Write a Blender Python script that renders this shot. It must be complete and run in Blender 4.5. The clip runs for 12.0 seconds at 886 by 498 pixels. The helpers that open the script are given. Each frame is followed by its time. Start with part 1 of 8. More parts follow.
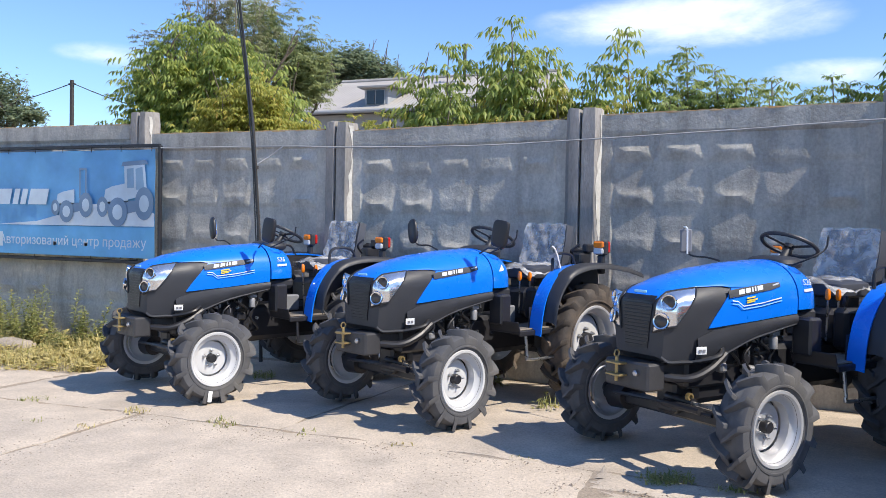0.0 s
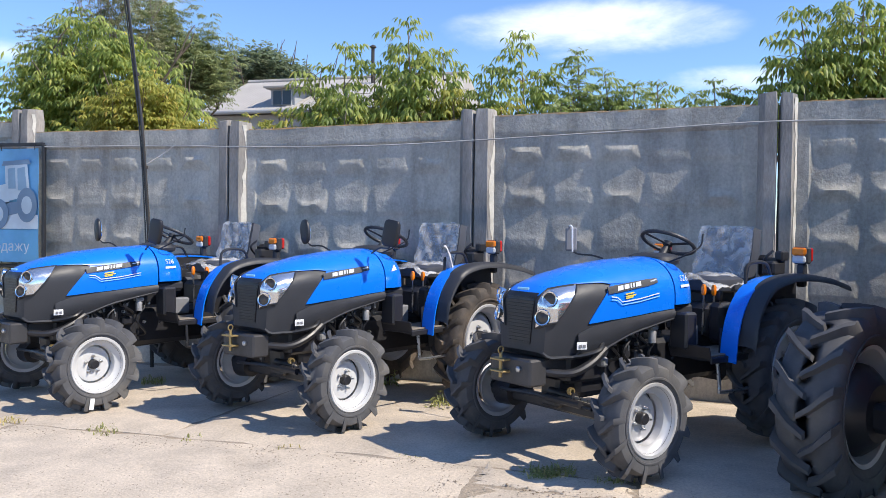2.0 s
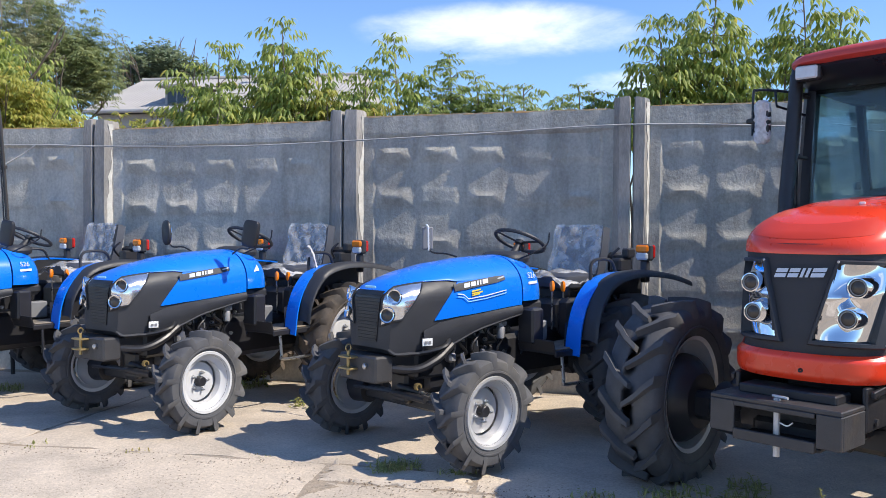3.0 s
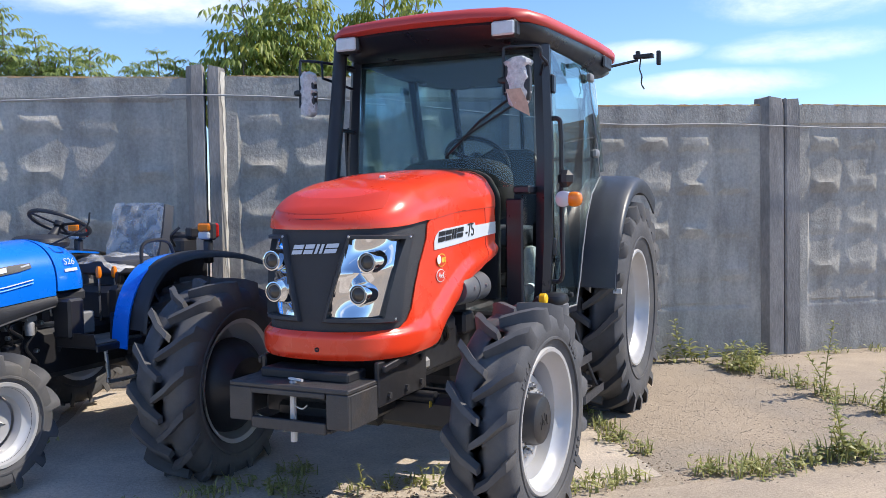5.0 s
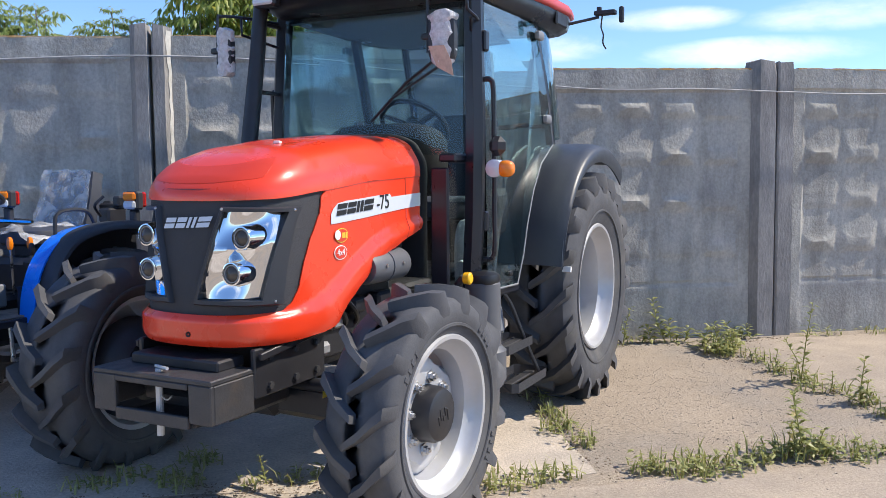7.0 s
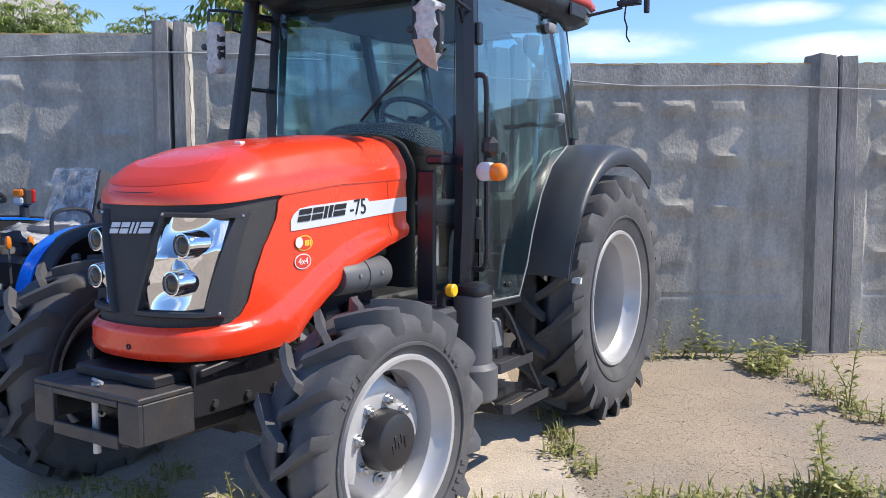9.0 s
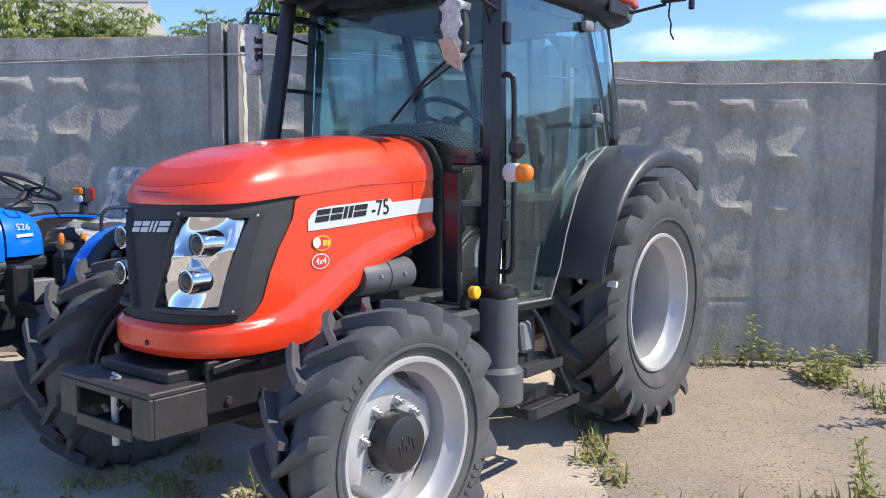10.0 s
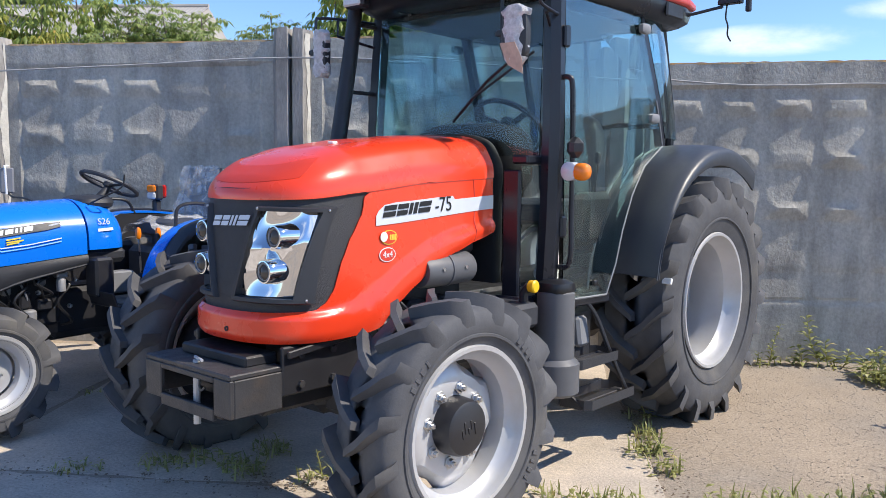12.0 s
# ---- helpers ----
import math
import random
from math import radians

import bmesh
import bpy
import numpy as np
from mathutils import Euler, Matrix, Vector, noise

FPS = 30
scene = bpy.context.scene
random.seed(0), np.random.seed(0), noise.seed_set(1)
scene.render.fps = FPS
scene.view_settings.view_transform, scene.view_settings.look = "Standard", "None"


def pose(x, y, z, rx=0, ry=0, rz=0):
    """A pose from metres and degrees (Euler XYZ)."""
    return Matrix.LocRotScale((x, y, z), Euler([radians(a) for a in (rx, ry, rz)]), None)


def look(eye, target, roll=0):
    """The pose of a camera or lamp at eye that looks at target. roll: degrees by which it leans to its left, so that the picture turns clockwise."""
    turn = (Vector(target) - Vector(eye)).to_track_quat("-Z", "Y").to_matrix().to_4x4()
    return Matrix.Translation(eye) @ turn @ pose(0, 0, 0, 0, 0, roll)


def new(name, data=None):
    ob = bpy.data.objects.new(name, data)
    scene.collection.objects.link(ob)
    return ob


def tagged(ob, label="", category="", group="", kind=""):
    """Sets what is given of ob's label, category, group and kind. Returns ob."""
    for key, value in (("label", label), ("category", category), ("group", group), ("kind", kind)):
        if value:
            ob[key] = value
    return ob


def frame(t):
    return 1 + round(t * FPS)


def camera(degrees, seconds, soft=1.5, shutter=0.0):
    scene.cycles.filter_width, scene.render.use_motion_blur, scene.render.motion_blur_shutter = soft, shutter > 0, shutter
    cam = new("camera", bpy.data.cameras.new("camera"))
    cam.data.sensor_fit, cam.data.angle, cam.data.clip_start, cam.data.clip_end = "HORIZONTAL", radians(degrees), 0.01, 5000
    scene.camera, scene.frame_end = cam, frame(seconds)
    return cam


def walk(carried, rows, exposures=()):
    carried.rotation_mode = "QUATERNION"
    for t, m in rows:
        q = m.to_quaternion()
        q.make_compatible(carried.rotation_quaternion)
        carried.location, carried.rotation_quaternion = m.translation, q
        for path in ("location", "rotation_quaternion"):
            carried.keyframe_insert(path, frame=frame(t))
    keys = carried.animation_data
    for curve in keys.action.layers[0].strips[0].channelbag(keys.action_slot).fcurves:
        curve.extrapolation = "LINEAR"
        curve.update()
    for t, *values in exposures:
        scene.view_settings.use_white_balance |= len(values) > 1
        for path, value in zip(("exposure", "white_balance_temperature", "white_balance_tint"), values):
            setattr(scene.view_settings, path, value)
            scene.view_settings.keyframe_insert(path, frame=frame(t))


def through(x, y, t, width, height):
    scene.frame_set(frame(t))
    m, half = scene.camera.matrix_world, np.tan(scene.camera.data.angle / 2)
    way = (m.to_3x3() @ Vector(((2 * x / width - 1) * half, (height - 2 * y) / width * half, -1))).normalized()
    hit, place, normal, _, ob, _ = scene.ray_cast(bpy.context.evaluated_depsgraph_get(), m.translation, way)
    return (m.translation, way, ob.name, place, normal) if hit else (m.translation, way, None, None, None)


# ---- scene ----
cam = camera(55.5, 12.0, soft=0.85)
PATH = [
    (0, (0.025, -0.103, 1.483), (-0.744, 1.742, 1.426), 1.1),
    (0.5, (0.06, -0.106, 1.471), (-0.672, 1.754, 1.419), 1.1),
    (1, (0.079, -0.097, 1.48), (-0.59, 1.787, 1.424), 1.0),
    (1.5, (0.098, -0.079, 1.475), (-0.516, 1.823, 1.423), 0.9),
    (2, (0.191, -0.043, 1.469), (-0.387, 1.872, 1.42), 0.8),
    (2.5, (0.391, -0.022, 1.479), (-0.143, 1.904, 1.431), 0.6),
    (3, (0.595, -0.031, 1.463), (0.22, 1.933, 1.419), 0.5),
    (3.5, (0.768, 0.033, 1.445), (0.709, 2.032, 1.402), 0.0),
    (3.7, (0.849, 0.106, 1.451), (0.915, 2.105, 1.404), -0.2),
    (5.3, (1.356, 0.317, 1.464), (1.784, 2.267, 1.359), -0.7),
    (5.5, (1.433, 0.33, 1.46), (1.846, 2.284, 1.354), -0.7),
    (6, (1.594, 0.416, 1.455), (1.971, 2.376, 1.323), -0.5),
    (6.5, (1.739, 0.531, 1.465), (2.1, 2.491, 1.304), -0.4),
    (7, (1.897, 0.593, 1.463), (2.248, 2.555, 1.29), -0.3),
    (7.2, (1.981, 0.598, 1.465), (2.32, 2.561, 1.292), -0.4),
    (8.8, (2.362, 0.806, 1.483), (2.548, 2.79, 1.306), 0.1),
    (9, (2.41, 0.838, 1.491), (2.565, 2.824, 1.312), 0.2),
    (9.5, (2.534, 0.878, 1.516), (2.591, 2.869, 1.337), 0.3),
    (10, (2.667, 0.857, 1.5), (2.634, 2.849, 1.318), 0.4),
    (10.5, (2.726, 0.844, 1.501), (2.612, 2.833, 1.316), 0.6),
    (11, (2.727, 0.812, 1.491), (2.582, 2.798, 1.308), 0.7),
    (11.5, (2.675, 0.764, 1.502), (2.525, 2.749, 1.319), 0.7),
    (12, (2.622, 0.689, 1.488), (2.471, 2.675, 1.307), 0.6),
]
walk(cam, [(t, look(eye, target, roll)) for t, eye, target, roll in PATH])

# world and sun
SUN_TO = Vector((1.0, -0.09, 1.10)).normalized()
world = bpy.data.worlds.new("world")
scene.world = world
world.use_nodes = True
wn, wl = world.node_tree.nodes, world.node_tree.links
wn.clear()
w_out = wn.new("ShaderNodeOutputWorld")
w_bg = wn.new("ShaderNodeBackground")
sky = wn.new("ShaderNodeTexSky")
sky.sky_type = "NISHITA"
sky.sun_disc = False
sky.sun_elevation = math.asin(SUN_TO.z)
sky.sun_rotation = math.atan2(SUN_TO.x, SUN_TO.y)
sky.altitude, sky.air_density, sky.dust_density, sky.ozone_density = 100, 1.0, 0.0, 3.0


def sky_math(op, a, b=None, c=None):
    n = wn.new("ShaderNodeMath")
    n.operation = op
    for k, v in enumerate((a, b, c)):
        if v is None:
            continue
        if isinstance(v, (int, float)):
            n.inputs[k].default_value = v
        else:
            wl.new(v, n.inputs[k])
    return n.outputs[0]


def sky_dot(vec, d):
    n = wn.new("ShaderNodeVectorMath")
    n.operation = "DOT_PRODUCT"
    wl.new(vec, n.inputs[0])
    n.inputs[1].default_value = d
    return n.outputs["Value"]


w_tc = wn.new("ShaderNodeTexCoord")
w_map = wn.new("ShaderNodeMapping")
w_map.inputs["Scale"].default_value = (1.0, 1.0, 2.6)
wl.new(w_tc.outputs["Generated"], w_map.inputs["Vector"])
w_noise = wn.new("ShaderNodeTexNoise")
w_noise.inputs["Scale"].default_value = 7.0
w_noise.inputs["Distortion"].default_value = 0.2
w_noise.inputs["Detail"].default_value = 7.0
w_noise.inputs["Roughness"].default_value = 0.62
wl.new(w_map.outputs["Vector"], w_noise.inputs["Vector"])
# fair-weather clouds: azimuth (degrees left of +y), elevation, half width, half height, density
CLOUDS = [(7.0, 13.3, 10.5, 2.1, 0.85), (-2.0, 9.8, 5.0, 1.0, 0.7), (-16.5, 8.4, 6.5, 1.1, 0.8), (-25, 9.9, 5.0, 0.9, 0.8), (8.0, 11.5, 3.5, 0.8, 0.5), (44, 10.2, 4.0, 0.9, 0.55), (53, 14.5, 2.5, 1.4, 0.4), (36, 14.2, 3.0, 1.6, 0.35),
          (-30, 7.6, 8.0, 1.1, 0.85), (-36, 9.6, 7.0, 1.2, 0.8), (-36, 13.0, 8.0, 2.4, 1.0), (-19, 5.5, 7.5, 1.5, 0.85), (-46, 8.5, 7.0, 1.6, 0.8), (-60, 13, 12, 3.5, 0.8),
          (75, 16, 10, 3, 0.7), (110, 18, 14, 4, 0.8), (150, 14, 16, 4, 0.8), (-95, 17, 16, 4, 0.8), (-135, 22, 16, 5, 0.8), (-170, 26, 12, 4, 0.7)]
total = None
for az, el, hw, hh, dens in CLOUDS:
    a, e = radians(az), radians(el)
    fwd = Vector((-math.sin(a) * math.cos(e), math.cos(a) * math.cos(e), math.sin(e)))
    right = Vector((math.cos(a), math.sin(a), 0))
    up = right.cross(fwd)
    p = sky_math("DIVIDE", sky_dot(w_tc.outputs["Generated"], right), math.sin(radians(hw)))
    q = sky_math("DIVIDE", sky_dot(w_tc.outputs["Generated"], up), math.sin(radians(hh)))
    r2 = sky_math("ADD", sky_math("MULTIPLY", p, p), sky_math("MULTIPLY", q, q))
    front = sky_math("GREATER_THAN", sky_dot(w_tc.outputs["Generated"], fwd), 0.0)
    m = sky_math("MULTIPLY", sky_math("MULTIPLY", sky_math("MAXIMUM", sky_math("SUBTRACT", 1.0, r2), 0.0), front), dens)
    total = m if total is None else sky_math("MAXIMUM", total, m)
w_ramp = wn.new("ShaderNodeMapRange")
w_ramp.interpolation_type = "SMOOTHSTEP"
w_ramp.inputs["From Min"].default_value = 0.12
w_ramp.inputs["From Max"].default_value = 1.30
wl.new(sky_math("MULTIPLY", sky_math("POWER", total, 0.3), sky_math("ADD", sky_math("POWER", total, 0.5), sky_math("MULTIPLY", sky_math("SUBTRACT", w_noise.outputs[0], 0.5), 2.5))), w_ramp.inputs["Value"])
w_mix = wn.new("ShaderNodeMix")
w_mix.data_type = "RGBA"
w_mix.inputs["B"].default_value = (6.6, 7.0, 7.7, 1)
wl.new(sky_math("MULTIPLY", w_ramp.outputs[0], 0.86), w_mix.inputs["Factor"])
w_tint = wn.new("ShaderNodeMix")
w_tint.data_type, w_tint.blend_type = "RGBA", "MULTIPLY"
w_tint.inputs["Factor"].default_value = 1.0
w_tint.inputs["B"].default_value = (0.755, 0.88, 1.09, 1)
wl.new(sky.outputs[0], w_tint.inputs["A"])
wl.new(w_tint.outputs["Result"], w_mix.inputs["A"])
wl.new(w_mix.outputs["Result"], w_bg.inputs[0])
w_bg.inputs[1].default_value = 0.135
wl.new(w_bg.outputs[0], w_out.inputs[0])

sun = new("sun", bpy.data.lights.new("sun", "SUN"))
scene.view_settings.exposure = 0.52
sun.data.energy, sun.data.angle, sun.data.color = 4.1, radians(0.55), (1.0, 0.915, 0.79)
sun.matrix_world = look(SUN_TO * 60, (0, 0, 0))

# materials
def material(name, base, rough=0.6, metal=0.0, vary=0.0, scale=8.0, second=None, cover=0.5, soft=0.1, bump=0.0, bump_scale=60.0, rough_vary=0.0, coat=0.0, fine=0.0, obj_vary=0.0, streak=(1, 1, 1)):
    """A principled surface: base colour, a second colour in patches, brightness variation at two sizes and fine relief."""
    m = bpy.data.materials.new(name)
    m.use_nodes = True
    n, l = m.node_tree.nodes, m.node_tree.links
    b = n["Principled BSDF"]
    tc = n.new("ShaderNodeTexCoord")
    mp = n.new("ShaderNodeMapping")
    mp.inputs["Scale"].default_value = streak
    l.new(tc.outputs["Object"], mp.inputs["Vector"])
    co = mp.outputs["Vector"]

    def tex(sc, detail=5.0, rg=0.6):
        t = n.new("ShaderNodeTexNoise")
        t.inputs["Scale"].default_value, t.inputs["Detail"].default_value, t.inputs["Roughness"].default_value = sc, detail, rg
        l.new(co, t.inputs["Vector"])
        return t.outputs[0]

    def rng(v, a, c, lo, hi):
        r = n.new("ShaderNodeMapRange")
        r.inputs["From Min"].default_value, r.inputs["From Max"].default_value = a, c
        r.inputs["To Min"].default_value, r.inputs["To Max"].default_value = lo, hi
        l.new(v, r.inputs["Value"])
        return r.outputs[0]

    def mix(f, a, c, kind="MIX"):
        x = n.new("ShaderNodeMix")
        x.data_type, x.blend_type = "RGBA", kind
        for sock, v in (("Factor", f), ("A", a), ("B", c)):
            if isinstance(v, (int, float)):
                x.inputs[sock].default_value = v
            elif isinstance(v, tuple):
                x.inputs[sock].default_value = (*v[:3], 1)
            else:
                l.new(v, x.inputs[sock])
        return x.outputs["Result"]

    colour = tuple(base)
    if second:
        colour = mix(rng(tex(scale * 0.45, 6.0, 0.65), cover - soft, cover + soft, 0, 1), colour, tuple(second))
    if vary:
        colour = mix(1.0, colour, mix(rng(tex(scale), 0.25, 0.75, 0, 1), (1 - vary,) * 3, (1 + vary * 0.6,) * 3), "MULTIPLY")
    if fine:
        colour = mix(1.0, colour, mix(rng(tex(bump_scale, 3.0), 0.3, 0.7, 0, 1), (1 - fine,) * 3, (1 + fine * 0.7,) * 3), "MULTIPLY")
    if obj_vary:
        oi = n.new("ShaderNodeObjectInfo")
        colour = mix(1.0, colour, mix(oi.outputs["Random"], (1 - obj_vary,) * 3, (1 + obj_vary * 0.5,) * 3), "MULTIPLY")
    if isinstance(colour, tuple):
        b.inputs["Base Color"].default_value = (*colour, 1)
    else:
        l.new(colour, b.inputs["Base Color"])
    b.inputs["Roughness"].default_value, b.inputs["Metallic"].default_value = rough, metal
    if rough_vary:
        l.new(rng(tex(scale * 1.7), 0.3, 0.7, max(0.02, rough - rough_vary), min(1, rough + rough_vary)), b.inputs["Roughness"])
    if coat:
        b.inputs["Coat Weight"].default_value, b.inputs["Coat Roughness"].default_value = coat, 0.06
    if bump:
        bp = n.new("ShaderNodeBump")
        bp.inputs["Strength"].default_value, bp.inputs["Distance"].default_value = min(1, bump), 0.01
        l.new(tex(bump_scale, 6.0), bp.inputs["Height"])
        l.new(bp.outputs[0], b.inputs["Normal"])
    return m


def glass_material(name, tint, rough=0.0, ior=1.45):
    m = bpy.data.materials.new(name)
    m.use_nodes = True
    b = m.node_tree.nodes["Principled BSDF"]
    b.inputs["Base Color"].default_value = (*tint, 1)
    b.inputs["Roughness"].default_value, b.inputs["IOR"].default_value = rough, ior
    b.inputs["Transmission Weight"].default_value = 1.0
    return m


M = {}
M["concrete_panel"] = material("concrete_panel", (0.545, 0.515, 0.455), 0.92, vary=0.24, scale=3.2, second=(0.44, 0.415, 0.375), cover=0.55, soft=0.10, bump=0.6, bump_scale=40, fine=0.15, obj_vary=0.08, streak=(1, 1, 0.85))
def rain_streaks(m, size, low):
    """Dark run-off stains, long in height."""
    n, l = m.node_tree.nodes, m.node_tree.links
    b = n["Principled BSDF"]
    tc, mp, tx, rg, mx = n.new("ShaderNodeTexCoord"), n.new("ShaderNodeMapping"), n.new("ShaderNodeTexNoise"), n.new("ShaderNodeMapRange"), n.new("ShaderNodeMix")
    mp.inputs["Scale"].default_value = (size, size, size * 0.16)
    tx.inputs["Scale"].default_value, tx.inputs["Detail"].default_value, tx.inputs["Roughness"].default_value = 1.0, 6.0, 0.65
    rg.inputs["From Min"].default_value, rg.inputs["From Max"].default_value = 0.44, 0.66
    rg.inputs["To Min"].default_value, rg.inputs["To Max"].default_value = 1.0, low
    mx.data_type, mx.blend_type = "RGBA", "MULTIPLY"
    mx.inputs["Factor"].default_value = 1.0
    old = b.inputs["Base Color"].links[0].from_socket
    l.new(tc.outputs["Object"], mp.inputs["Vector"])
    l.new(mp.outputs["Vector"], tx.inputs["Vector"])
    l.new(tx.outputs[0], rg.inputs["Value"])
    l.new(old, mx.inputs["A"])
    l.new(rg.outputs[0], mx.inputs["B"])
    l.new(mx.outputs["Result"], b.inputs["Base Color"])


rain_streaks(M["concrete_panel"], 5.0, 0.70)
M["concrete_post"] = material("concrete_post", (0.37, 0.345, 0.32), 0.92, vary=0.28, scale=5, second=(0.22, 0.215, 0.21), cover=0.55, soft=0.1, bump=0.5, bump_scale=55, fine=0.15, obj_vary=0.1, streak=(1, 1, 0.3))
M["pale_strip"] = material("pale_strip", (0.58, 0.555, 0.50), 0.85, vary=0.3, scale=9, second=(0.45, 0.42, 0.38), cover=0.62, soft=0.05, bump=0.3)
M["lichen_top"] = material("lichen_top", (0.40, 0.31, 0.20), 0.95, vary=0.35, scale=9, second=(0.48, 0.26, 0.09), cover=0.55, bump=0.6, bump_scale=50, fine=0.2)
M["gravel_ground"] = material("gravel_ground", (0.40, 0.32, 0.235), 0.95, vary=0.16, scale=1.3, second=(0.33, 0.28, 0.225), cover=0.50, soft=0.08, bump=0.9, bump_scale=70, fine=0.28)
M["concrete_slab"] = material("concrete_slab", (0.59, 0.50, 0.40), 0.93, vary=0.22, scale=2.6, second=(0.48, 0.41, 0.335), cover=0.55, soft=0.09, bump=0.6, bump_scale=65, fine=0.20, obj_vary=0.04)
M["sandy_slab"] = material("sandy_slab", (0.45, 0.365, 0.275), 0.93, vary=0.2, scale=2.2, second=(0.37, 0.305, 0.24), cover=0.54, soft=0.1, bump=0.6, bump_scale=65, fine=0.2)
M["stone"] = material("stone", (0.42, 0.355, 0.285), 0.93, vary=0.4, scale=40, obj_vary=0.2, bump=0.3)
M["soil"] = material("soil", (0.22, 0.165, 0.115), 0.97, vary=0.3, scale=9, bump=0.8, bump_scale=60, fine=0.2)
M["blue_paint"] = material("blue_paint", (0.003, 0.185, 0.84), 0.28, vary=0.04, scale=3, rough_vary=0.05, coat=0.5)
M["red_paint"] = material("red_paint", (0.86, 0.055, 0.016), 0.30, vary=0.04, scale=3, rough_vary=0.06, coat=0.5)
M["roof_red"] = material("roof_red", (0.55, 0.062, 0.052), 0.42, vary=0.06, scale=3, rough_vary=0.06)
M["dark_plastic"] = material("dark_plastic", (0.031, 0.033, 0.040), 0.5, vary=0.1, scale=6, bump=0.15, bump_scale=160, rough_vary=0.08)
M["fender_black"] = material("fender_black", (0.045, 0.050, 0.060), 0.42, vary=0.1, scale=5, rough_vary=0.06)
M["black_metal"] = material("black_metal", (0.022, 0.022, 0.026), 0.42, vary=0.15, scale=9, rough_vary=0.1)
M["cab_frame"] = material("cab_frame", (0.012, 0.014, 0.022), 0.32, vary=0.08, scale=4, rough_vary=0.08)
M["bumper_iron"] = material("bumper_iron", (0.045, 0.044, 0.047), 0.48, vary=0.25, scale=8, second=(0.075, 0.06, 0.05), cover=0.63, soft=0.08, rough_vary=0.12, bump=0.2, bump_scale=70)
M["rubber"] = material("rubber", (0.095, 0.096, 0.104), 0.70, vary=0.25, scale=7, second=(0.125, 0.118, 0.110), cover=0.60, soft=0.12, bump=0.15, bump_scale=110, rough_vary=0.1)
M["rubber_worn"] = material("rubber_worn", (0.075, 0.066, 0.060), 0.78, vary=0.2, scale=7, second=(0.18, 0.14, 0.108), cover=0.55, soft=0.14, bump=0.2, bump_scale=90)
M["rim_silver"] = material("rim_silver", (0.53, 0.53, 0.545), 0.40, metal=0.35, vary=0.08, scale=6, rough_vary=0.08, second=(0.5, 0.49, 0.47), cover=0.62)
M["rim_white"] = material("rim_white", (0.56, 0.56, 0.565), 0.4, vary=0.06, scale=6, rough_vary=0.08)
M["steel"] = material("steel", (0.55, 0.55, 0.56), 0.32, metal=0.95, vary=0.15, scale=20, rough_vary=0.1)
M["chrome"] = material("chrome", (0.78, 0.79, 0.80), 0.05, metal=1.0)
M["reflector"] = material("reflector", (0.78, 0.79, 0.81), 0.14, metal=0.9, vary=0.10, scale=22, rough_vary=0.06)
M["cast_grey"] = material("cast_grey", (0.30, 0.30, 0.31), 0.55, metal=0.3, vary=0.2, scale=20, bump=0.2, bump_scale=150)
M["grey_plastic"] = material("grey_plastic", (0.20, 0.205, 0.22), 0.55, vary=0.1, scale=12)
M["zinc_yellow"] = material("zinc_yellow", (0.42, 0.31, 0.14), 0.4, metal=0.6, vary=0.2, scale=20)
M["orange_lens"] = material("orange_lens", (0.85, 0.22, 0.01), 0.2, coat=0.5)
M["red_lens"] = material("red_lens", (0.55, 0.02, 0.015), 0.2, coat=0.5)
M["clear_lens"] = material("clear_lens", (0.62, 0.64, 0.66), 0.12, vary=0.1, scale=30, coat=0.6)
M["white_sticker"] = material("white_sticker", (0.80, 0.80, 0.79), 0.5, vary=0.06, scale=20)
M["silver_decal"] = material("silver_decal", (0.62, 0.66, 0.72), 0.4, vary=0.05, scale=12)
M["black_decal"] = material("black_decal", (0.012, 0.012, 0.014), 0.4)
M["yellow_decal"] = material("yellow_decal", (0.80, 0.60, 0.06), 0.45)
M["lightblue_decal"] = material("lightblue_decal", (0.30, 0.62, 0.90), 0.45)
M["seat_vinyl"] = material("seat_vinyl", (0.05, 0.056, 0.075), 0.5, vary=0.1, scale=14, bump=0.15, bump_scale=80)
M["yellow_plastic"] = material("yellow_plastic", (0.85, 0.50, 0.01), 0.4)
M["white_plastic"] = material("white_plastic", (0.78, 0.79, 0.80), 0.4, vary=0.05, scale=30)
M["cab_glass"] = glass_material("cab_glass", (0.56, 0.70, 0.76), 0.0, 1.38)
M["door_glass"] = glass_material("door_glass", (0.50, 0.74, 0.74), 0.0, 1.85)
M["lamp_glass"] = material("lamp_glass", (0.07, 0.060, 0.050), 0.10)
M["grille_weave"] = material("grille_weave", (0.040, 0.041, 0.047), 0.55, vary=0.08, scale=5, bump=0.5, bump_scale=420, fine=0.25, rough_vary=0.06)
M["canister_grey"] = material("canister_grey", (0.11, 0.112, 0.122), 0.5, vary=0.1, scale=8, rough_vary=0.08)
M["red_panel"] = material("red_panel", (0.66, 0.045, 0.018), 0.42, vary=0.06, scale=4, rough_vary=0.06)
M["mirror_glass"] = material("mirror_glass", (0.9, 0.9, 0.9), 0.02, metal=1.0)
M["bubble_wrap"] = material("bubble_wrap", (0.70, 0.69, 0.70), 0.30, vary=0.35, scale=45, bump=1.0, bump_scale=95)
M["tan_paper"] = material("tan_paper", (0.58, 0.40, 0.30), 0.8, vary=0.25, scale=30)
M["cable"] = material("cable", (0.40, 0.39, 0.38), 0.7, vary=0.2, scale=5)
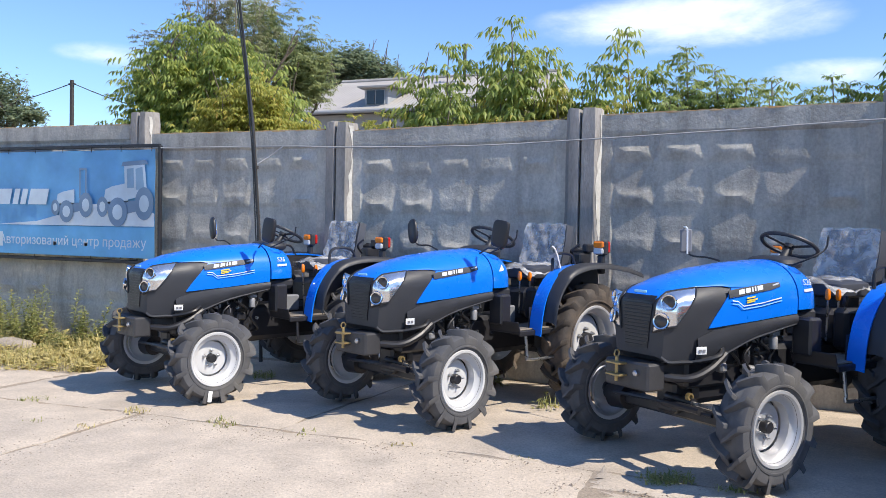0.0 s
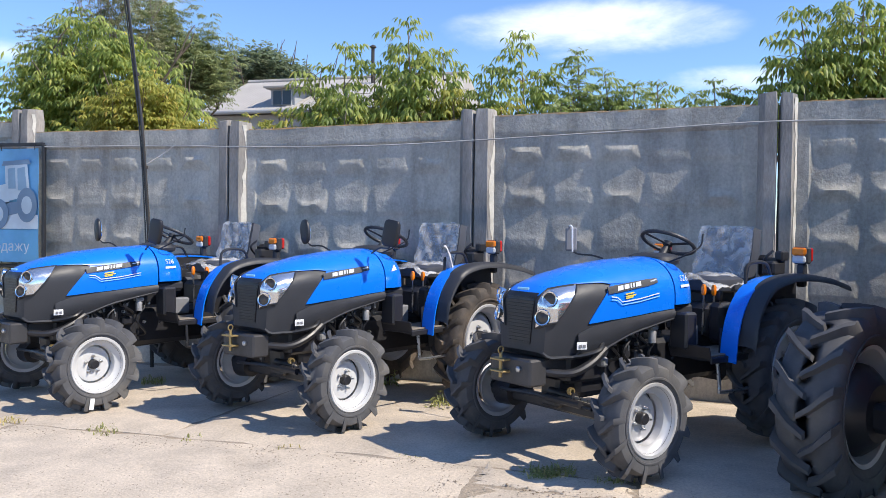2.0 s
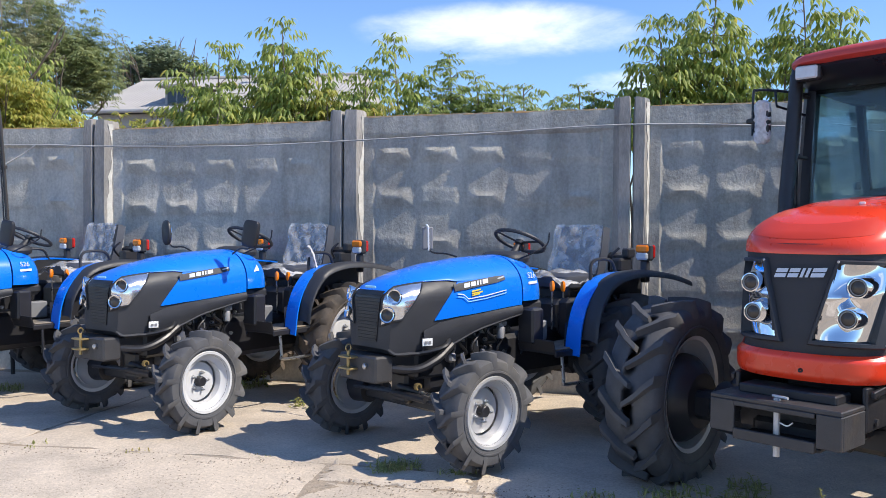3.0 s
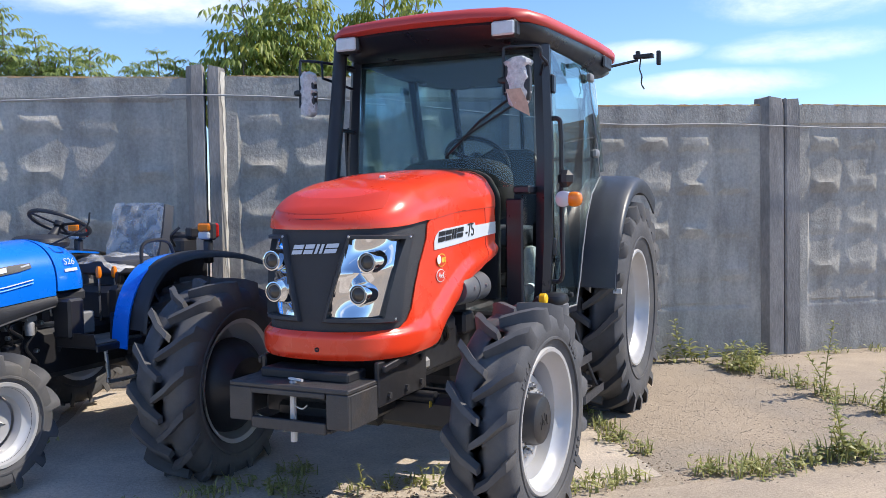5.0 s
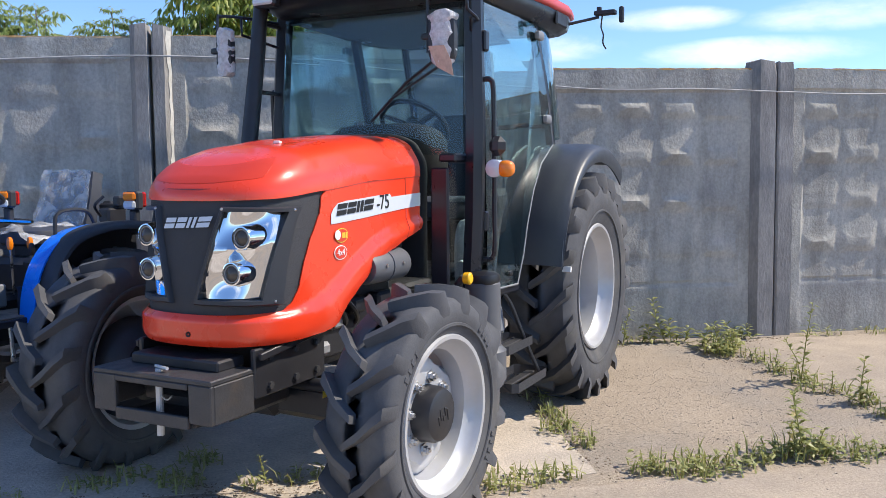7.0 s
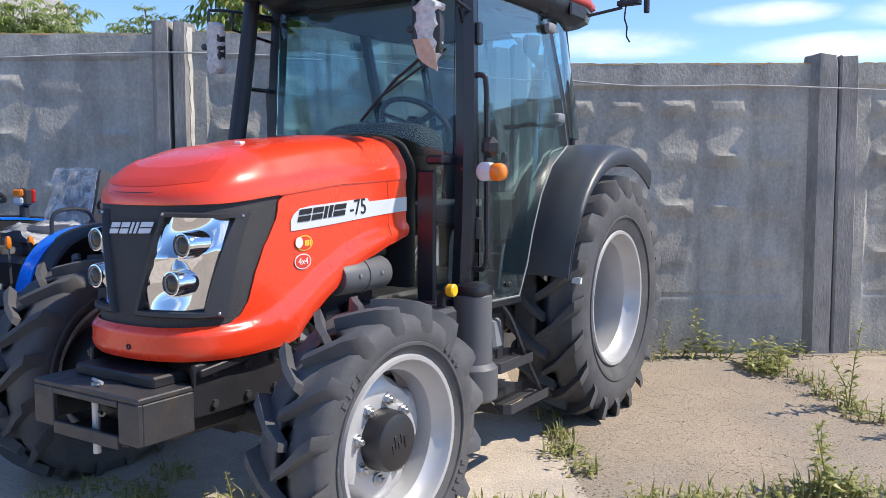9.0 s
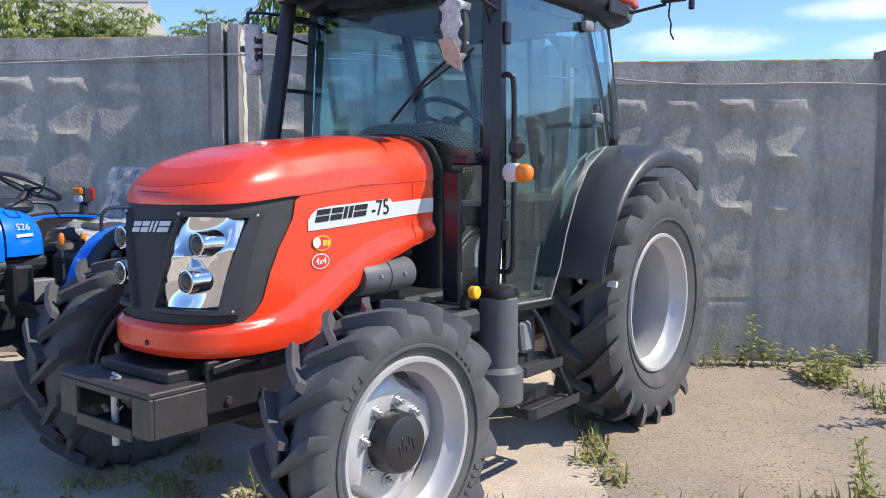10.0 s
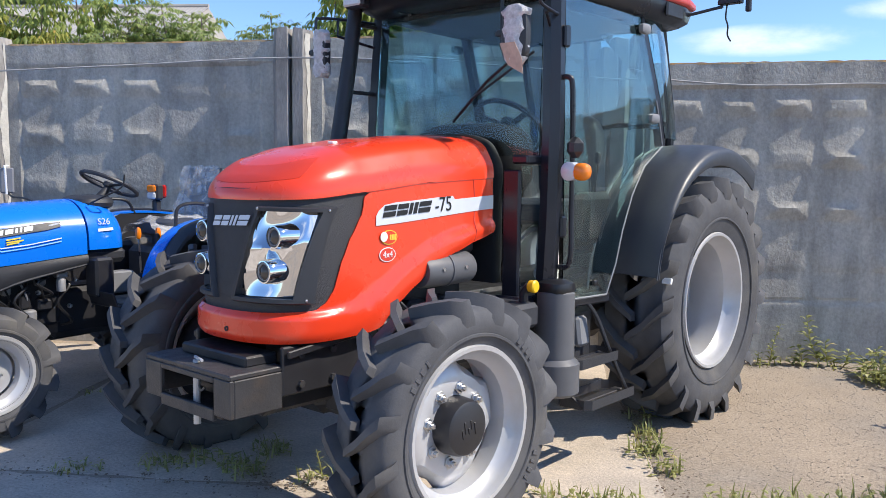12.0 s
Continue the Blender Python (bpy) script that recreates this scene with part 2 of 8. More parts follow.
M["pole_iron"] = material("pole_iron", (0.045, 0.04, 0.038), 0.7, vary=0.3, scale=9, bump=0.2)
M["bark"] = material("bark", (0.17, 0.13, 0.10), 0.9, vary=0.35, scale=18, bump=0.6, bump_scale=70)
M["twig"] = material("twig", (0.24, 0.19, 0.15), 0.9, vary=0.3, scale=14)
M["cab_trim"] = material("cab_trim", (0.010, 0.010, 0.012), 0.7, vary=0.1, scale=12)
M["dusty_mat"] = material("dusty_mat", (0.24, 0.205, 0.165), 0.9, vary=0.25, scale=14, second=(0.10, 0.09, 0.08), cover=0.6)
for key in ("rubber", "rubber_worn", "cab_trim"):
    M[key].node_tree.nodes["Principled BSDF"].inputs["Specular IOR Level"].default_value = 0.22

# mesh helpers
class Geo:
    """Gathers vertices and faces of one mesh."""

    def __init__(self):
        self.v, self.f = [], []

    def add(self, verts, faces):
        o = len(self.v)
        self.v += [tuple(p) for p in verts]
        self.f += [tuple(i + o for i in fc) for fc in faces]
        return self

    def box(self, c, s, bev=0.0, m=None):
        """A box of size s at c with chamfered edges; m turns it about c."""
        h = [x / 2 for x in s]
        b = min(bev, 0.45 * min(s)) if bev else 0.0
        c = Vector(c)
        sg = [(x, y, z) for x in (-1, 1) for y in (-1, 1) for z in (-1, 1)]
        if not b:
            vs = [Vector((q[0] * h[0], q[1] * h[1], q[2] * h[2])) for q in sg]
            fs = [(0, 1, 3, 2), (4, 6, 7, 5), (0, 4, 5, 1), (2, 3, 7, 6), (0, 2, 6, 4), (1, 5, 7, 3)]
        else:
            vs, idx = [], {}
            for q in sg:
                for k in range(3):
                    idx[q, k] = len(vs)
                    vs.append(Vector([q[j] * (h[j] if j == k else h[j] - b) for j in range(3)]))
            fs = []
            for k in range(3):
                i, j = (k + 1) % 3, (k + 2) % 3
                for d in (-1, 1):
                    ring = []
                    for a, e in ((-1, -1), (1, -1), (1, 1), (-1, 1)):
                        q = [0, 0, 0]
                        q[k], q[i], q[j] = d, a, e
                        ring.append(idx[tuple(q), k])
                    fs.append(tuple(ring if d > 0 else ring[::-1]))
                    for e in (-1, 1):
                        q0, q1 = [0, 0, 0], [0, 0, 0]
                        q0[i], q0[j], q0[k] = d, e, -1
                        q1[i], q1[j], q1[k] = d, e, 1
                        r = [idx[tuple(q0), i], idx[tuple(q1), i], idx[tuple(q1), j], idx[tuple(q0), j]]
                        fs.append(tuple(r if d * e > 0 else r[::-1]))
            for q in sg:
                r = [idx[q, 0], idx[q, 1], idx[q, 2]]
                fs.append(tuple(r if q[0] * q[1] * q[2] > 0 else r[::-1]))
        if m is not None:
            vs = [m @ p for p in vs]
        return self.add([p + c for p in vs], fs)

    def beam(self, a, b, w, h, bev=0.004):
        """A bar of section w by h from a to b."""
        a, b = Vector(a), Vector(b)
        q = (b - a).to_track_quat("X", "Z").to_matrix()
        return self.box((a + b) / 2, ((b - a).length, w, h), bev, q)

    def tube(self, pts, r, seg=8, cap=True):
        """A round bar along pts; r is one radius or one for each point."""
        pts = [Vector(p) for p in pts]
        rs = r if isinstance(r, (list, tuple)) else [r] * len(pts)
        tang = [(pts[min(i + 1, len(pts) - 1)] - pts[max(i - 1, 0)]).normalized() for i in range(len(pts))]
        nrm = tang[0].orthogonal().normalized()
        vs, fs = [], []
        for i, p in enumerate(pts):
            nrm = (nrm - tang[i] * nrm.dot(tang[i])).normalized()
            bi = tang[i].cross(nrm)
            for k in range(seg):
                a = 2 * math.pi * k / seg
                vs.append(p + (nrm * math.cos(a) + bi * math.sin(a)) * rs[i])
        for i in range(len(pts) - 1):
            for k in range(seg):
                k2 = (k + 1) % seg
                fs.append((i * seg + k, i * seg + k2, (i + 1) * seg + k2, (i + 1) * seg + k))
        if cap:
            fs += [tuple(range(seg))[::-1], tuple(range((len(pts) - 1) * seg, len(pts) * seg))]
        return self.add(vs, fs)

    def lathe(self, prof, o=(0, 0, 0), axis="y", seg=32, closed=False):
        """Turns prof, pairs of (place along the axis, radius), about the axis through o."""
        o = Vector(o)
        vs, fs, n = [], [], len(prof)
        for k in range(seg):
            a = 2 * math.pi * k / seg
            ca, sa = math.cos(a), math.sin(a)
            for t, r in prof:
                p = {"y": (r * ca, t, r * sa), "z": (r * ca, r * sa, t), "x": (t, r * ca, r * sa)}[axis]
                vs.append(o + Vector(p))
        for k in range(seg):
            k2 = (k + 1) % seg
            for i in range(n if closed else n - 1):
                j = (i + 1) % n
                fs.append((k * n + i, k * n + j, k2 * n + j, k2 * n + i))
        return self.add(vs, fs)

    def loft(self, rings, cap=True, loop=True):
        """Joins rings of equal length."""
        n = len(rings[0])
        vs = [p for r in rings for p in r]
        fs = []
        for i in range(len(rings) - 1):
            for k in range(n if loop else n - 1):
                k2 = (k + 1) % n
                fs.append((i * n + k, i * n + k2, (i + 1) * n + k2, (i + 1) * n + k))
        if cap and loop:
            fs += [tuple(range(n))[::-1], tuple(range((len(rings) - 1) * n, len(rings) * n))]
        return self.add(vs, fs)

    def slab(self, poly, d):
        """A flat polygon (3D points) given thickness by the vector d."""
        d = Vector(d)
        poly = [Vector(p) for p in poly]
        n = len(poly)
        return self.add(poly + [p + d for p in poly], [tuple(range(n))[::-1], tuple(range(n, 2 * n))] + [(i, (i + 1) % n, (i + 1) % n + n, i + n) for i in range(n)])

    def shell(self, grid, d):
        """A sheet of rows of points, thickened along its own normals by d."""
        rows, cols = len(grid), len(grid[0])
        g = [[Vector(p) for p in r] for r in grid]

        def normal(i, j):
            du = g[min(i + 1, rows - 1)][j] - g[max(i - 1, 0)][j]
            dv = g[i][min(j + 1, cols - 1)] - g[i][max(j - 1, 0)]
            return du.cross(dv).normalized()

        vs = [p for r in g for p in r] + [g[i][j] + normal(i, j) * d for i in range(rows) for j in range(cols)]
        N = rows * cols
        fs = []
        for i in range(rows - 1):
            for j in range(cols - 1):
                a, b, c, e = i * cols + j, i * cols + j + 1, (i + 1) * cols + j + 1, (i + 1) * cols + j
                fs += [(a, b, c, e), (a + N, e + N, c + N, b + N)]
        edge = [j for j in range(cols)] + [i * cols + cols - 1 for i in range(1, rows)] + [(rows - 1) * cols + j for j in range(cols - 2, -1, -1)] + [i * cols for i in range(rows - 2, 0, -1)]
        for k in range(len(edge)):
            a, b = edge[k], edge[(k + 1) % len(edge)]
            fs.append((a, a + N, b + N, b))
        return self.add(vs, fs)

    def mesh(self, name, mat, angle=35):
        me = bpy.data.meshes.new(name)
        me.from_pydata(self.v, [], self.f)
        bm = bmesh.new()
        bm.from_mesh(me)
        bmesh.ops.recalc_face_normals(bm, faces=bm.faces)
        bm.to_mesh(me)
        bm.free()
        if angle:
            me.shade_smooth()
            me.set_sharp_from_angle(angle=radians(angle))
        if mat is not None:
            me.materials.append(M[mat] if isinstance(mat, str) else mat)
        return me


def part(name, geo, mat, parent, label="", angle=35):
    """Links a Geo, or a mesh, as one mesh object under a thing or a part."""
    me = geo.mesh(name, mat, angle) if isinstance(geo, Geo) else geo
    ob = new(name, me)
    if parent is not None:
        ob.parent = parent
    if label:
        ob["label"] = label
    return ob


def thing(name, label, category, m=None, group="", kind="", geo=None, mat=None, angle=35):
    """A top-level thing: an empty at its base, or one mesh."""
    ob = new(name, geo.mesh(name, mat, angle) if geo is not None else None)
    if m is not None:
        ob.matrix_basis = m
    return tagged(ob, label, category, group, kind)


def arc(c, r, a0, a1, n, plane="xz", y=0.0):
    out = []
    for k in range(n + 1):
        a = radians(a0 + (a1 - a0) * k / n)
        p, q = c[0] + r * math.cos(a), c[1] + r * math.sin(a)
        out.append((p, y, q) if plane == "xz" else (p, q, y))
    return out


def smooth_path(pts, n=6):
    """Catmull-Rom points through pts."""
    P = [Vector(p) for p in pts]
    P = [P[0] * 2 - P[1]] + P + [P[-1] * 2 - P[-2]]
    out = []
    for i in range(1, len(P) - 2):
        for k in range(n):
            t = k / n
            out.append(0.5 * ((2 * P[i]) + (P[i + 1] - P[i - 1]) * t + (2 * P[i - 1] - 5 * P[i] + 4 * P[i + 1] - P[i + 2]) * t * t + (3 * P[i] - P[i - 1] - 3 * P[i + 1] + P[i + 2]) * t ** 3))
    return out + [P[-2]]


def lettering(name, words, size, mat, parent, m, label="", depth=0.001, squeeze=1.0):
    """Writing in the built-in font, turned into a mesh."""
    cu = bpy.data.curves.new(name, "FONT")
    cu.body, cu.size, cu.extrude, cu.align_x, cu.align_y = words, size, depth, "CENTER", "CENTER"
    tmp = bpy.data.objects.new(name, cu)
    scene.collection.objects.link(tmp)
    me = bpy.data.meshes.new_from_object(tmp.evaluated_get(bpy.context.evaluated_depsgraph_get()))
    bpy.data.objects.remove(tmp)
    bpy.data.curves.remove(cu)
    me.name = name
    me.transform(Matrix.Diagonal((squeeze, 1, 1, 1)))
    me.materials.clear()
    me.materials.append(M[mat])
    ob = new(name, me)
    ob.parent = parent
    ob.matrix_basis = m
    if label:
        ob["label"] = label
    return ob

# ground
def gz(x, y):
    """Height of the yard at a place: nearly level, a little worn."""
    return (0.06 * math.exp(-((x + 2.0) / 3.6) ** 2 - ((y - 4.8) / 2.2) ** 2)
            - 0.05 * math.exp(-((x - 2.7) / 0.9) ** 2 - ((y - 4.9) / 0.9) ** 2))


def rough_z(x, y, a=0.005):
    return gz(x, y) + a * (noise.noise((x * 1.3, y * 1.3, 0.3)) + 0.5 * noise.noise((x * 4, y * 4, 1.7)))


def build_ground():
    fx = [-13 + 0.2 * k for k in range(131)]
    fy = [-3 + 0.2 * k for k in range(61)]
    xs = [-2500, -700, -200, -80, -40, -24, -17] + fx + [17, 24, 40, 80, 200, 700, 2500]
    ys = [-2500, -700, -200, -60, -20, -8] + fy + [11, 15, 25, 50, 120, 300, 900, 3000]
    g = Geo()
    verts = [(x, y, rough_z(x, y) - 0.014) for y in ys for x in xs]
    n = len(xs)
    g.add(verts, [(j * n + i, j * n + i + 1, (j + 1) * n + i + 1, (j + 1) * n + i) for j in range(len(ys) - 1) for i in range(n - 1)])
    return thing("ground", "dusty tan yard of packed gravel and worn concrete", "ground", kind="structure", geo=g, mat="gravel_ground", angle=80)


ground = build_ground()

# cast concrete slabs laid in the yard, with open joints
SLABS = [(-6.25, -3.24, 4.825, 7.50), (-3.22, -0.16, 4.825, 7.52), (-0.10, 3.38, 4.50, 7.52), (5.50, 8.60, 4.52, 7.45), (-9.2, -6.31, 4.83, 5.9), (-4.41, -1.0, 1.4, 4.805), (-9.3, -6.26, 1.4, 4.79), (-6.2, -4.46, 1.4, 3.51),
         (2.10, 5.30, 1.40, 4.36), (5.36, 8.4, 1.40, 4.40), (-0.985, 2.04, 1.40, 4.475), (-0.985, -0.13, 4.50, 4.80), (-6.2, -4.46, 3.55, 4.805), (8.66, 11.6, 4.5, 7.45)]


def build_slab(x0, x1, y0, y1, seed):
    rnd = random.Random(seed)
    nx, ny = 16, 14
    rows = []
    for j in range(ny + 1):
        r = []
        for i in range(nx + 1):
            x, y = x0 + (x1 - x0) * i / nx, y0 + (y1 - y0) * j / ny
            edge = i in (0, nx) or j in (0, ny)
            if edge:
                x += rnd.uniform(-0.025, 0.025)
                y += rnd.uniform(-0.025, 0.025)
            r.append((x, y, gz(x, y) + 0.004 * noise.noise((x * 2, y * 2, 5)) - (0.012 if edge else 0.0)))
        rows.append(r)
    g = Geo()
    g.shell(rows, 0.05)
    return part("slab", g, "sandy_slab" if x0 > 2 else "concrete_slab", ground, angle=60)


for k, s in enumerate(SLABS):
    build_slab(*s, k)


def pebbles(name, label, areas, count, size, mat, seed):
    rnd = random.Random(seed)
    g = Geo()
    for _ in range(count):
        x0, x1, y0, y1 = rnd.choice(areas)
        x, y = rnd.uniform(x0, x1), rnd.uniform(y0, y1)
        s = size * rnd.uniform(0.4, 1.0) ** 2 + 0.003
        z = rough_z(x, y) - 0.014
        for a, b, c, d in SLABS:
            if a - 0.02 < x < b + 0.02 and c - 0.02 < y < d + 0.02:
                z = gz(x, y) - 0.002
        q = Euler((rnd.uniform(0, 6), rnd.uniform(0, 6), rnd.uniform(0, 6))).to_matrix()
        vs = [q @ Vector(v) * s for v in ((1, 0, 0), (-0.9, 0.1, 0), (0, 0.8, 0.1), (0.1, -0.8, 0), (0, 0, 0.6), (0.1, 0, -0.6))]
        g.add([(x + v.x, y + v.y, z + max(v.z * 0.5, -s * 0.2) + s * 0.04) for v in vs], [(0, 2, 4), (2, 1, 4), (1, 3, 4), (3, 0, 4), (2, 0, 5), (1, 2, 5), (3, 1, 5), (0, 3, 5)])
    return thing(name, label, "gravel", kind="stuff", geo=g, mat=mat, angle=0)


pebbles("gravel", "loose grey-tan gravel worn out of the yard surface", [(3.42, 5.46, 4.45, 7.3), (3.42, 5.46, 4.45, 6.6), (-5.2, -0.2, 2.6, 4.8), (-3.8, 0.6, 2.8, 4.6), (-5, 2, 3.4, 4.8)], 11000, 0.0078, "stone", 11)
pebbles("grit", "scattered small stones lying on the slabs", [(-6, 3.3, 4.5, 7.4), (5.4, 8.4, 4.4, 7.4), (2, 6, 3.6, 4.4)], 700, 0.010, "stone", 12)

pebbles("leaf_litter", "dark dry litter and soil gathered round the weeds", [(5.30, 5.52, 4.4, 7.2), (3.36, 3.52, 4.5, 6.0), (3.4, 5.5, 4.36, 4.50), (4.3, 6.2, 7.3, 7.5), (5.2, 6.1, 6.6, 7.3), (1.4, 2.3, 4.42, 4.62), (-0.8, 2.9, 4.4, 4.52)], 1500, 0.012, "soil", 13)

# precast concrete fence along y = 7.6
FACE, PROUD = 7.66, 0.10
fence = thing("fence", "weathered grey precast concrete fence with raised pyramid relief", "fence")
# posts: left edge, joint, right edge, top
POSTS = [(-9.82, -9.64, -9.46, 2.66), (-7.19, -7.03, -6.87, 2.72), (-4.57, -4.41, -4.23, 2.545), (-1.98, -1.82, -1.63, 2.585), (0.66, 0.83, 0.99, 2.66), (3.38, 3.56, 3.74, 2.52), (5.98, 6.205, 6.42, 2.48), (8.64, 8.83, 9.0, 2.48)]
PANELS = [(-12.2, -9.83, 2.60, 2.60), (-9.45, -7.20, 2.60, 2.59), (-6.86, -4.58, 2.47, 2.46), (-4.22, -1.99, 2.44, 2.49), (-1.62, 0.65, 2.52, 2.555), (1.0, 3.37, 2.575, 2.60), (3.75, 5.97, 2.365, 2.40), (6.43, 8.63, 2.41, 2.42), (9.01, 11.4, 2.42, 2.42)]


def rough_post(x0, x1, top, seed, lean=0.0, side=0):
    """A cast post with one wide sloping corner on its outer side."""
    rnd = random.Random(seed)
    g = Geo()
    rings = []
    c, hx, hy = (x0 + x1) / 2, (x1 - x0) / 2 - 0.004, 0.11
    cy = FACE - PROUD + hy
    cut, deep = 0.052 / hx, 0.085 / hy
    left = ((-1, deep - 1), (cut - 1, -1)) if side < 0 else ((-1, -0.86), (-0.86, -1))
    right = ((1 - cut, -1), (1, deep - 1)) if side > 0 else ((0.86, -1), (1, -0.86))
    for k in range(23):
        z = -0.15 + (top + 0.15) * k / 22
        w = 1.0 if k < 22 else 0.88
        ring = []
        for a, b in left + right + ((1, 0.8), (0.8, 1), (-0.8, 1), (-1, 0.8)):
            ring.append((c + a * hx * w + rnd.uniform(-0.0022, 0.0022) + lean * (z - 1.2), cy + b * hy * w + rnd.uniform(-0.002, 0.002), z + (rnd.uniform(-0.018, 0.010) if k == 22 else 0)))
        rings.append(ring)
    g.loft(rings)
    return g


def ragged_strip(c, top, seed):
    """A ragged pale strip on the sloping corner of a post."""
    rnd = random.Random(seed)
    x0, y0, x1, y1 = c - 0.056, FACE - PROUD, c - 0.004, FACE - PROUD + 0.085
    off = Vector((0.853, -0.522, 0)) * 0.0035
    rows = []
    for k in range(31):
        z = 0.25 + (top - 0.30) * k / 30
        f0 = min(0.86, max(0.10, 0.42 + 0.5 * noise.noise((z * 2.3, seed, 0.5)) + rnd.uniform(-0.12, 0.12)))
        f1 = max(f0 + 0.06, rnd.uniform(0.78, 0.96))
        rows.append([Vector((x0 + (x1 - x0) * f, y0 + (y1 - y0) * f, z)) + off for f in (f0, (f0 + f1) / 2, f1)])
    return Geo().shell(rows, 0.001)


for i, (a, b, c, top) in enumerate(POSTS):
    lean = -0.012 if i == 6 else 0.0
    gap = 0.008 if i == 4 else 0.003
    part("post", rough_post(a, b - gap, top, 2 * i, lean, -1), "concrete_post", fence, angle=22)
    post = part("post", rough_post(b + gap, c, top + 0.012 * ((i % 2) * 2 - 1), 2 * i + 1, lean, 1), "concrete_post", fence, angle=22)
    if i in (1, 2, 3, 4):
        part("lime_coat", ragged_strip(c, top, 300 + i), "pale_strip", post, "ragged white strip", angle=60)


def panel_geo(x0, x1, h0, h1, seed):
    """One cast sheet: header band, plinth, side ribs and rows of worn, chipped pyramids."""
    rnd = random.Random(seed)
    n, ch = 5, 0.41
    cw = (x1 - x0 - 0.20) / n
    left = (x0 + x1) / 2 - n * cw / 2
    low = h0 - 1.70 + rnd.uniform(-0.02, 0.02)
    cells = {(i, j): (rnd.uniform(0.032, 0.047), rnd.uniform(-0.36, -0.26), rnd.choice((0.35, 0.55, 0.75, 1.0, 1.0))) for i in range(n) for j in range(-1, 4)}

    def relief(x, z, t):
        h = 0.003 * noise.noise((x * 4, z * 4, seed)) + 0.0012 * noise.noise((x * 19, z * 19, seed))
        edge = min(x - x0, x1 - x)
        side = min(1, max(0, (0.16 - edge) / 0.03)) * 0.020
        band = min(1, max(0, (z - (t - 0.20)) / 0.03)) * 0.030
        foot = min(1, max(0, (0.475 - z) / 0.03)) * 0.014
        i, j = int((x - left) // cw), math.floor((z - low) / ch)
        cell = 0.0
        if (i, j) in cells and z > 0.5:
            d, v0, keep = cells[(i, j)]
            u = ((x - left) / cw - i - 0.5) / 0.46
            v = ((z - low) / ch - j - 0.5) / 0.48
            v0 += 0.05 * noise.noise((x * 11, z * 11, seed + 3))
            sides = 1.5 * (1 - abs(u))
            rise = 0.30 * max(0, 1 - v) / (1 - v0) + 0.70 * (max(0, 1 - v) / (1 - v0)) ** 9 if v > v0 else 1.0 - (v0 - v) / 0.52
            cell = d * max(0, min(sides, rise))
            # some crests have broken away
            cell = min(cell, d * (keep + 0.06 * noise.noise((x * 23, z * 23, seed))))
        return h + max(side, band, foot, cell)

    nx, nz = int((x1 - x0) / 0.021), 150
    rows = []
    for k in range(nz + 1):
        r = []
        for i in range(nx + 1):
            x = x0 + (x1 - x0) * i / nx
            t = h0 + (h1 - h0) * i / nx
            z = -0.15 + (t + 0.15) * k / nz
            r.append((x, FACE - relief(x, z, t), z))
        rows.append(r)
    g = Geo()
    g.shell(rows, 0.10)
    return g


for i, p in enumerate(PANELS):
    pan = part("panel", panel_geo(p[0] - 0.05, p[1] + 0.05, p[2], p[3], 40 + i), "concrete_panel", fence, angle=25)
    g = Geo()
    rnd = random.Random(90 + i)
    x0, x1, h0, h1 = p
    rings = []
    for k in range(41):
        x = x0 + 0.004 + (x1 - x0 - 0.008) * k / 40
        z = h0 + (h1 - h0) * k / 40
        e = rnd.uniform(-0.006, 0.008)
        rings.append([(x, FACE - 0.03 + e, z - 0.006), (x, FACE - 0.026 + e, z + 0.006 + abs(e)), (x, FACE + 0.03, z + 0.012 + e), (x, FACE + 0.09, z + 0.004), (x, FACE + 0.092, z - 0.006)])
    g.loft(rings)
    part("cap", g, "lichen_top", pan, "rust-brown lichen and grit along the top edge", angle=60)

# cable strung along the fence
cab = [(-12, 7.50, 2.36), (-9.0, 7.50, 2.33), (-7.0, 7.50, 2.30), (-5.0, 7.5, 2.285), (-4.4, 7.5, 2.265), (-2.9, 7.5, 2.25), (-1.8, 7.5, 2.285), (-0.5, 7.5, 2.34), (0.83, 7.5, 2.40), (2.2, 7.5, 2.36), (3.6, 7.5, 2.25), (4.5, 7.5, 2.19), (5.4, 7.5, 2.205), (6.2, 7.5, 2.19), (7.0, 7.5, 2.18), (8.8, 7.5, 2.22), (11.4, 7.5, 2.2)]
g = Geo().tube(smooth_path(cab, 8), 0.007, 6)
thing("cable", "thin grey cable strung along the concrete fence", "cable", geo=g, mat="cable")
g = Geo().tube(smooth_path([(-5.0, 7.5, 2.285), (-5.12, 7.46, 2.19), (-5.24, 7.36, 2.08), (-5.27, 7.3, 2.04)], 6), 0.007, 6)
thing("branch_cable", "thin dark cable running from the fence to the pole", "cable", geo=g, mat="cable")

# leaning pole with cables, behind the tractors
pole = thing("utility_pole", "thin dark leaning pole with cables bound to it", "pole", Matrix.Translation((-5.12, 7.32, 0.0)))
part("shaft", Geo().tube([(0.0, 0, -0.1), (-0.05, 0, 1.4), (-0.14, 0, 2.5), (-0.33, 0, 3.8), (-0.62, 0, 5.6)], [0.020, 0.019, 0.017, 0.014, 0.012], 10), "pole_iron", pole)
for s, off in ((1, 0.018), (-1, 0.016)):
    part("cable", Geo().tube(smooth_path([(off * s, -0.03, 0.5), (-0.05 + off * s, -0.035, 1.4), (-0.14 + off * s * 0.8, -0.03, 2.5), (-0.33 + off * s * 1.2, -0.02, 3.8), (-0.62 + s * 0.03, 0, 5.6)], 5), 0.007, 6), "black_decal", pole)
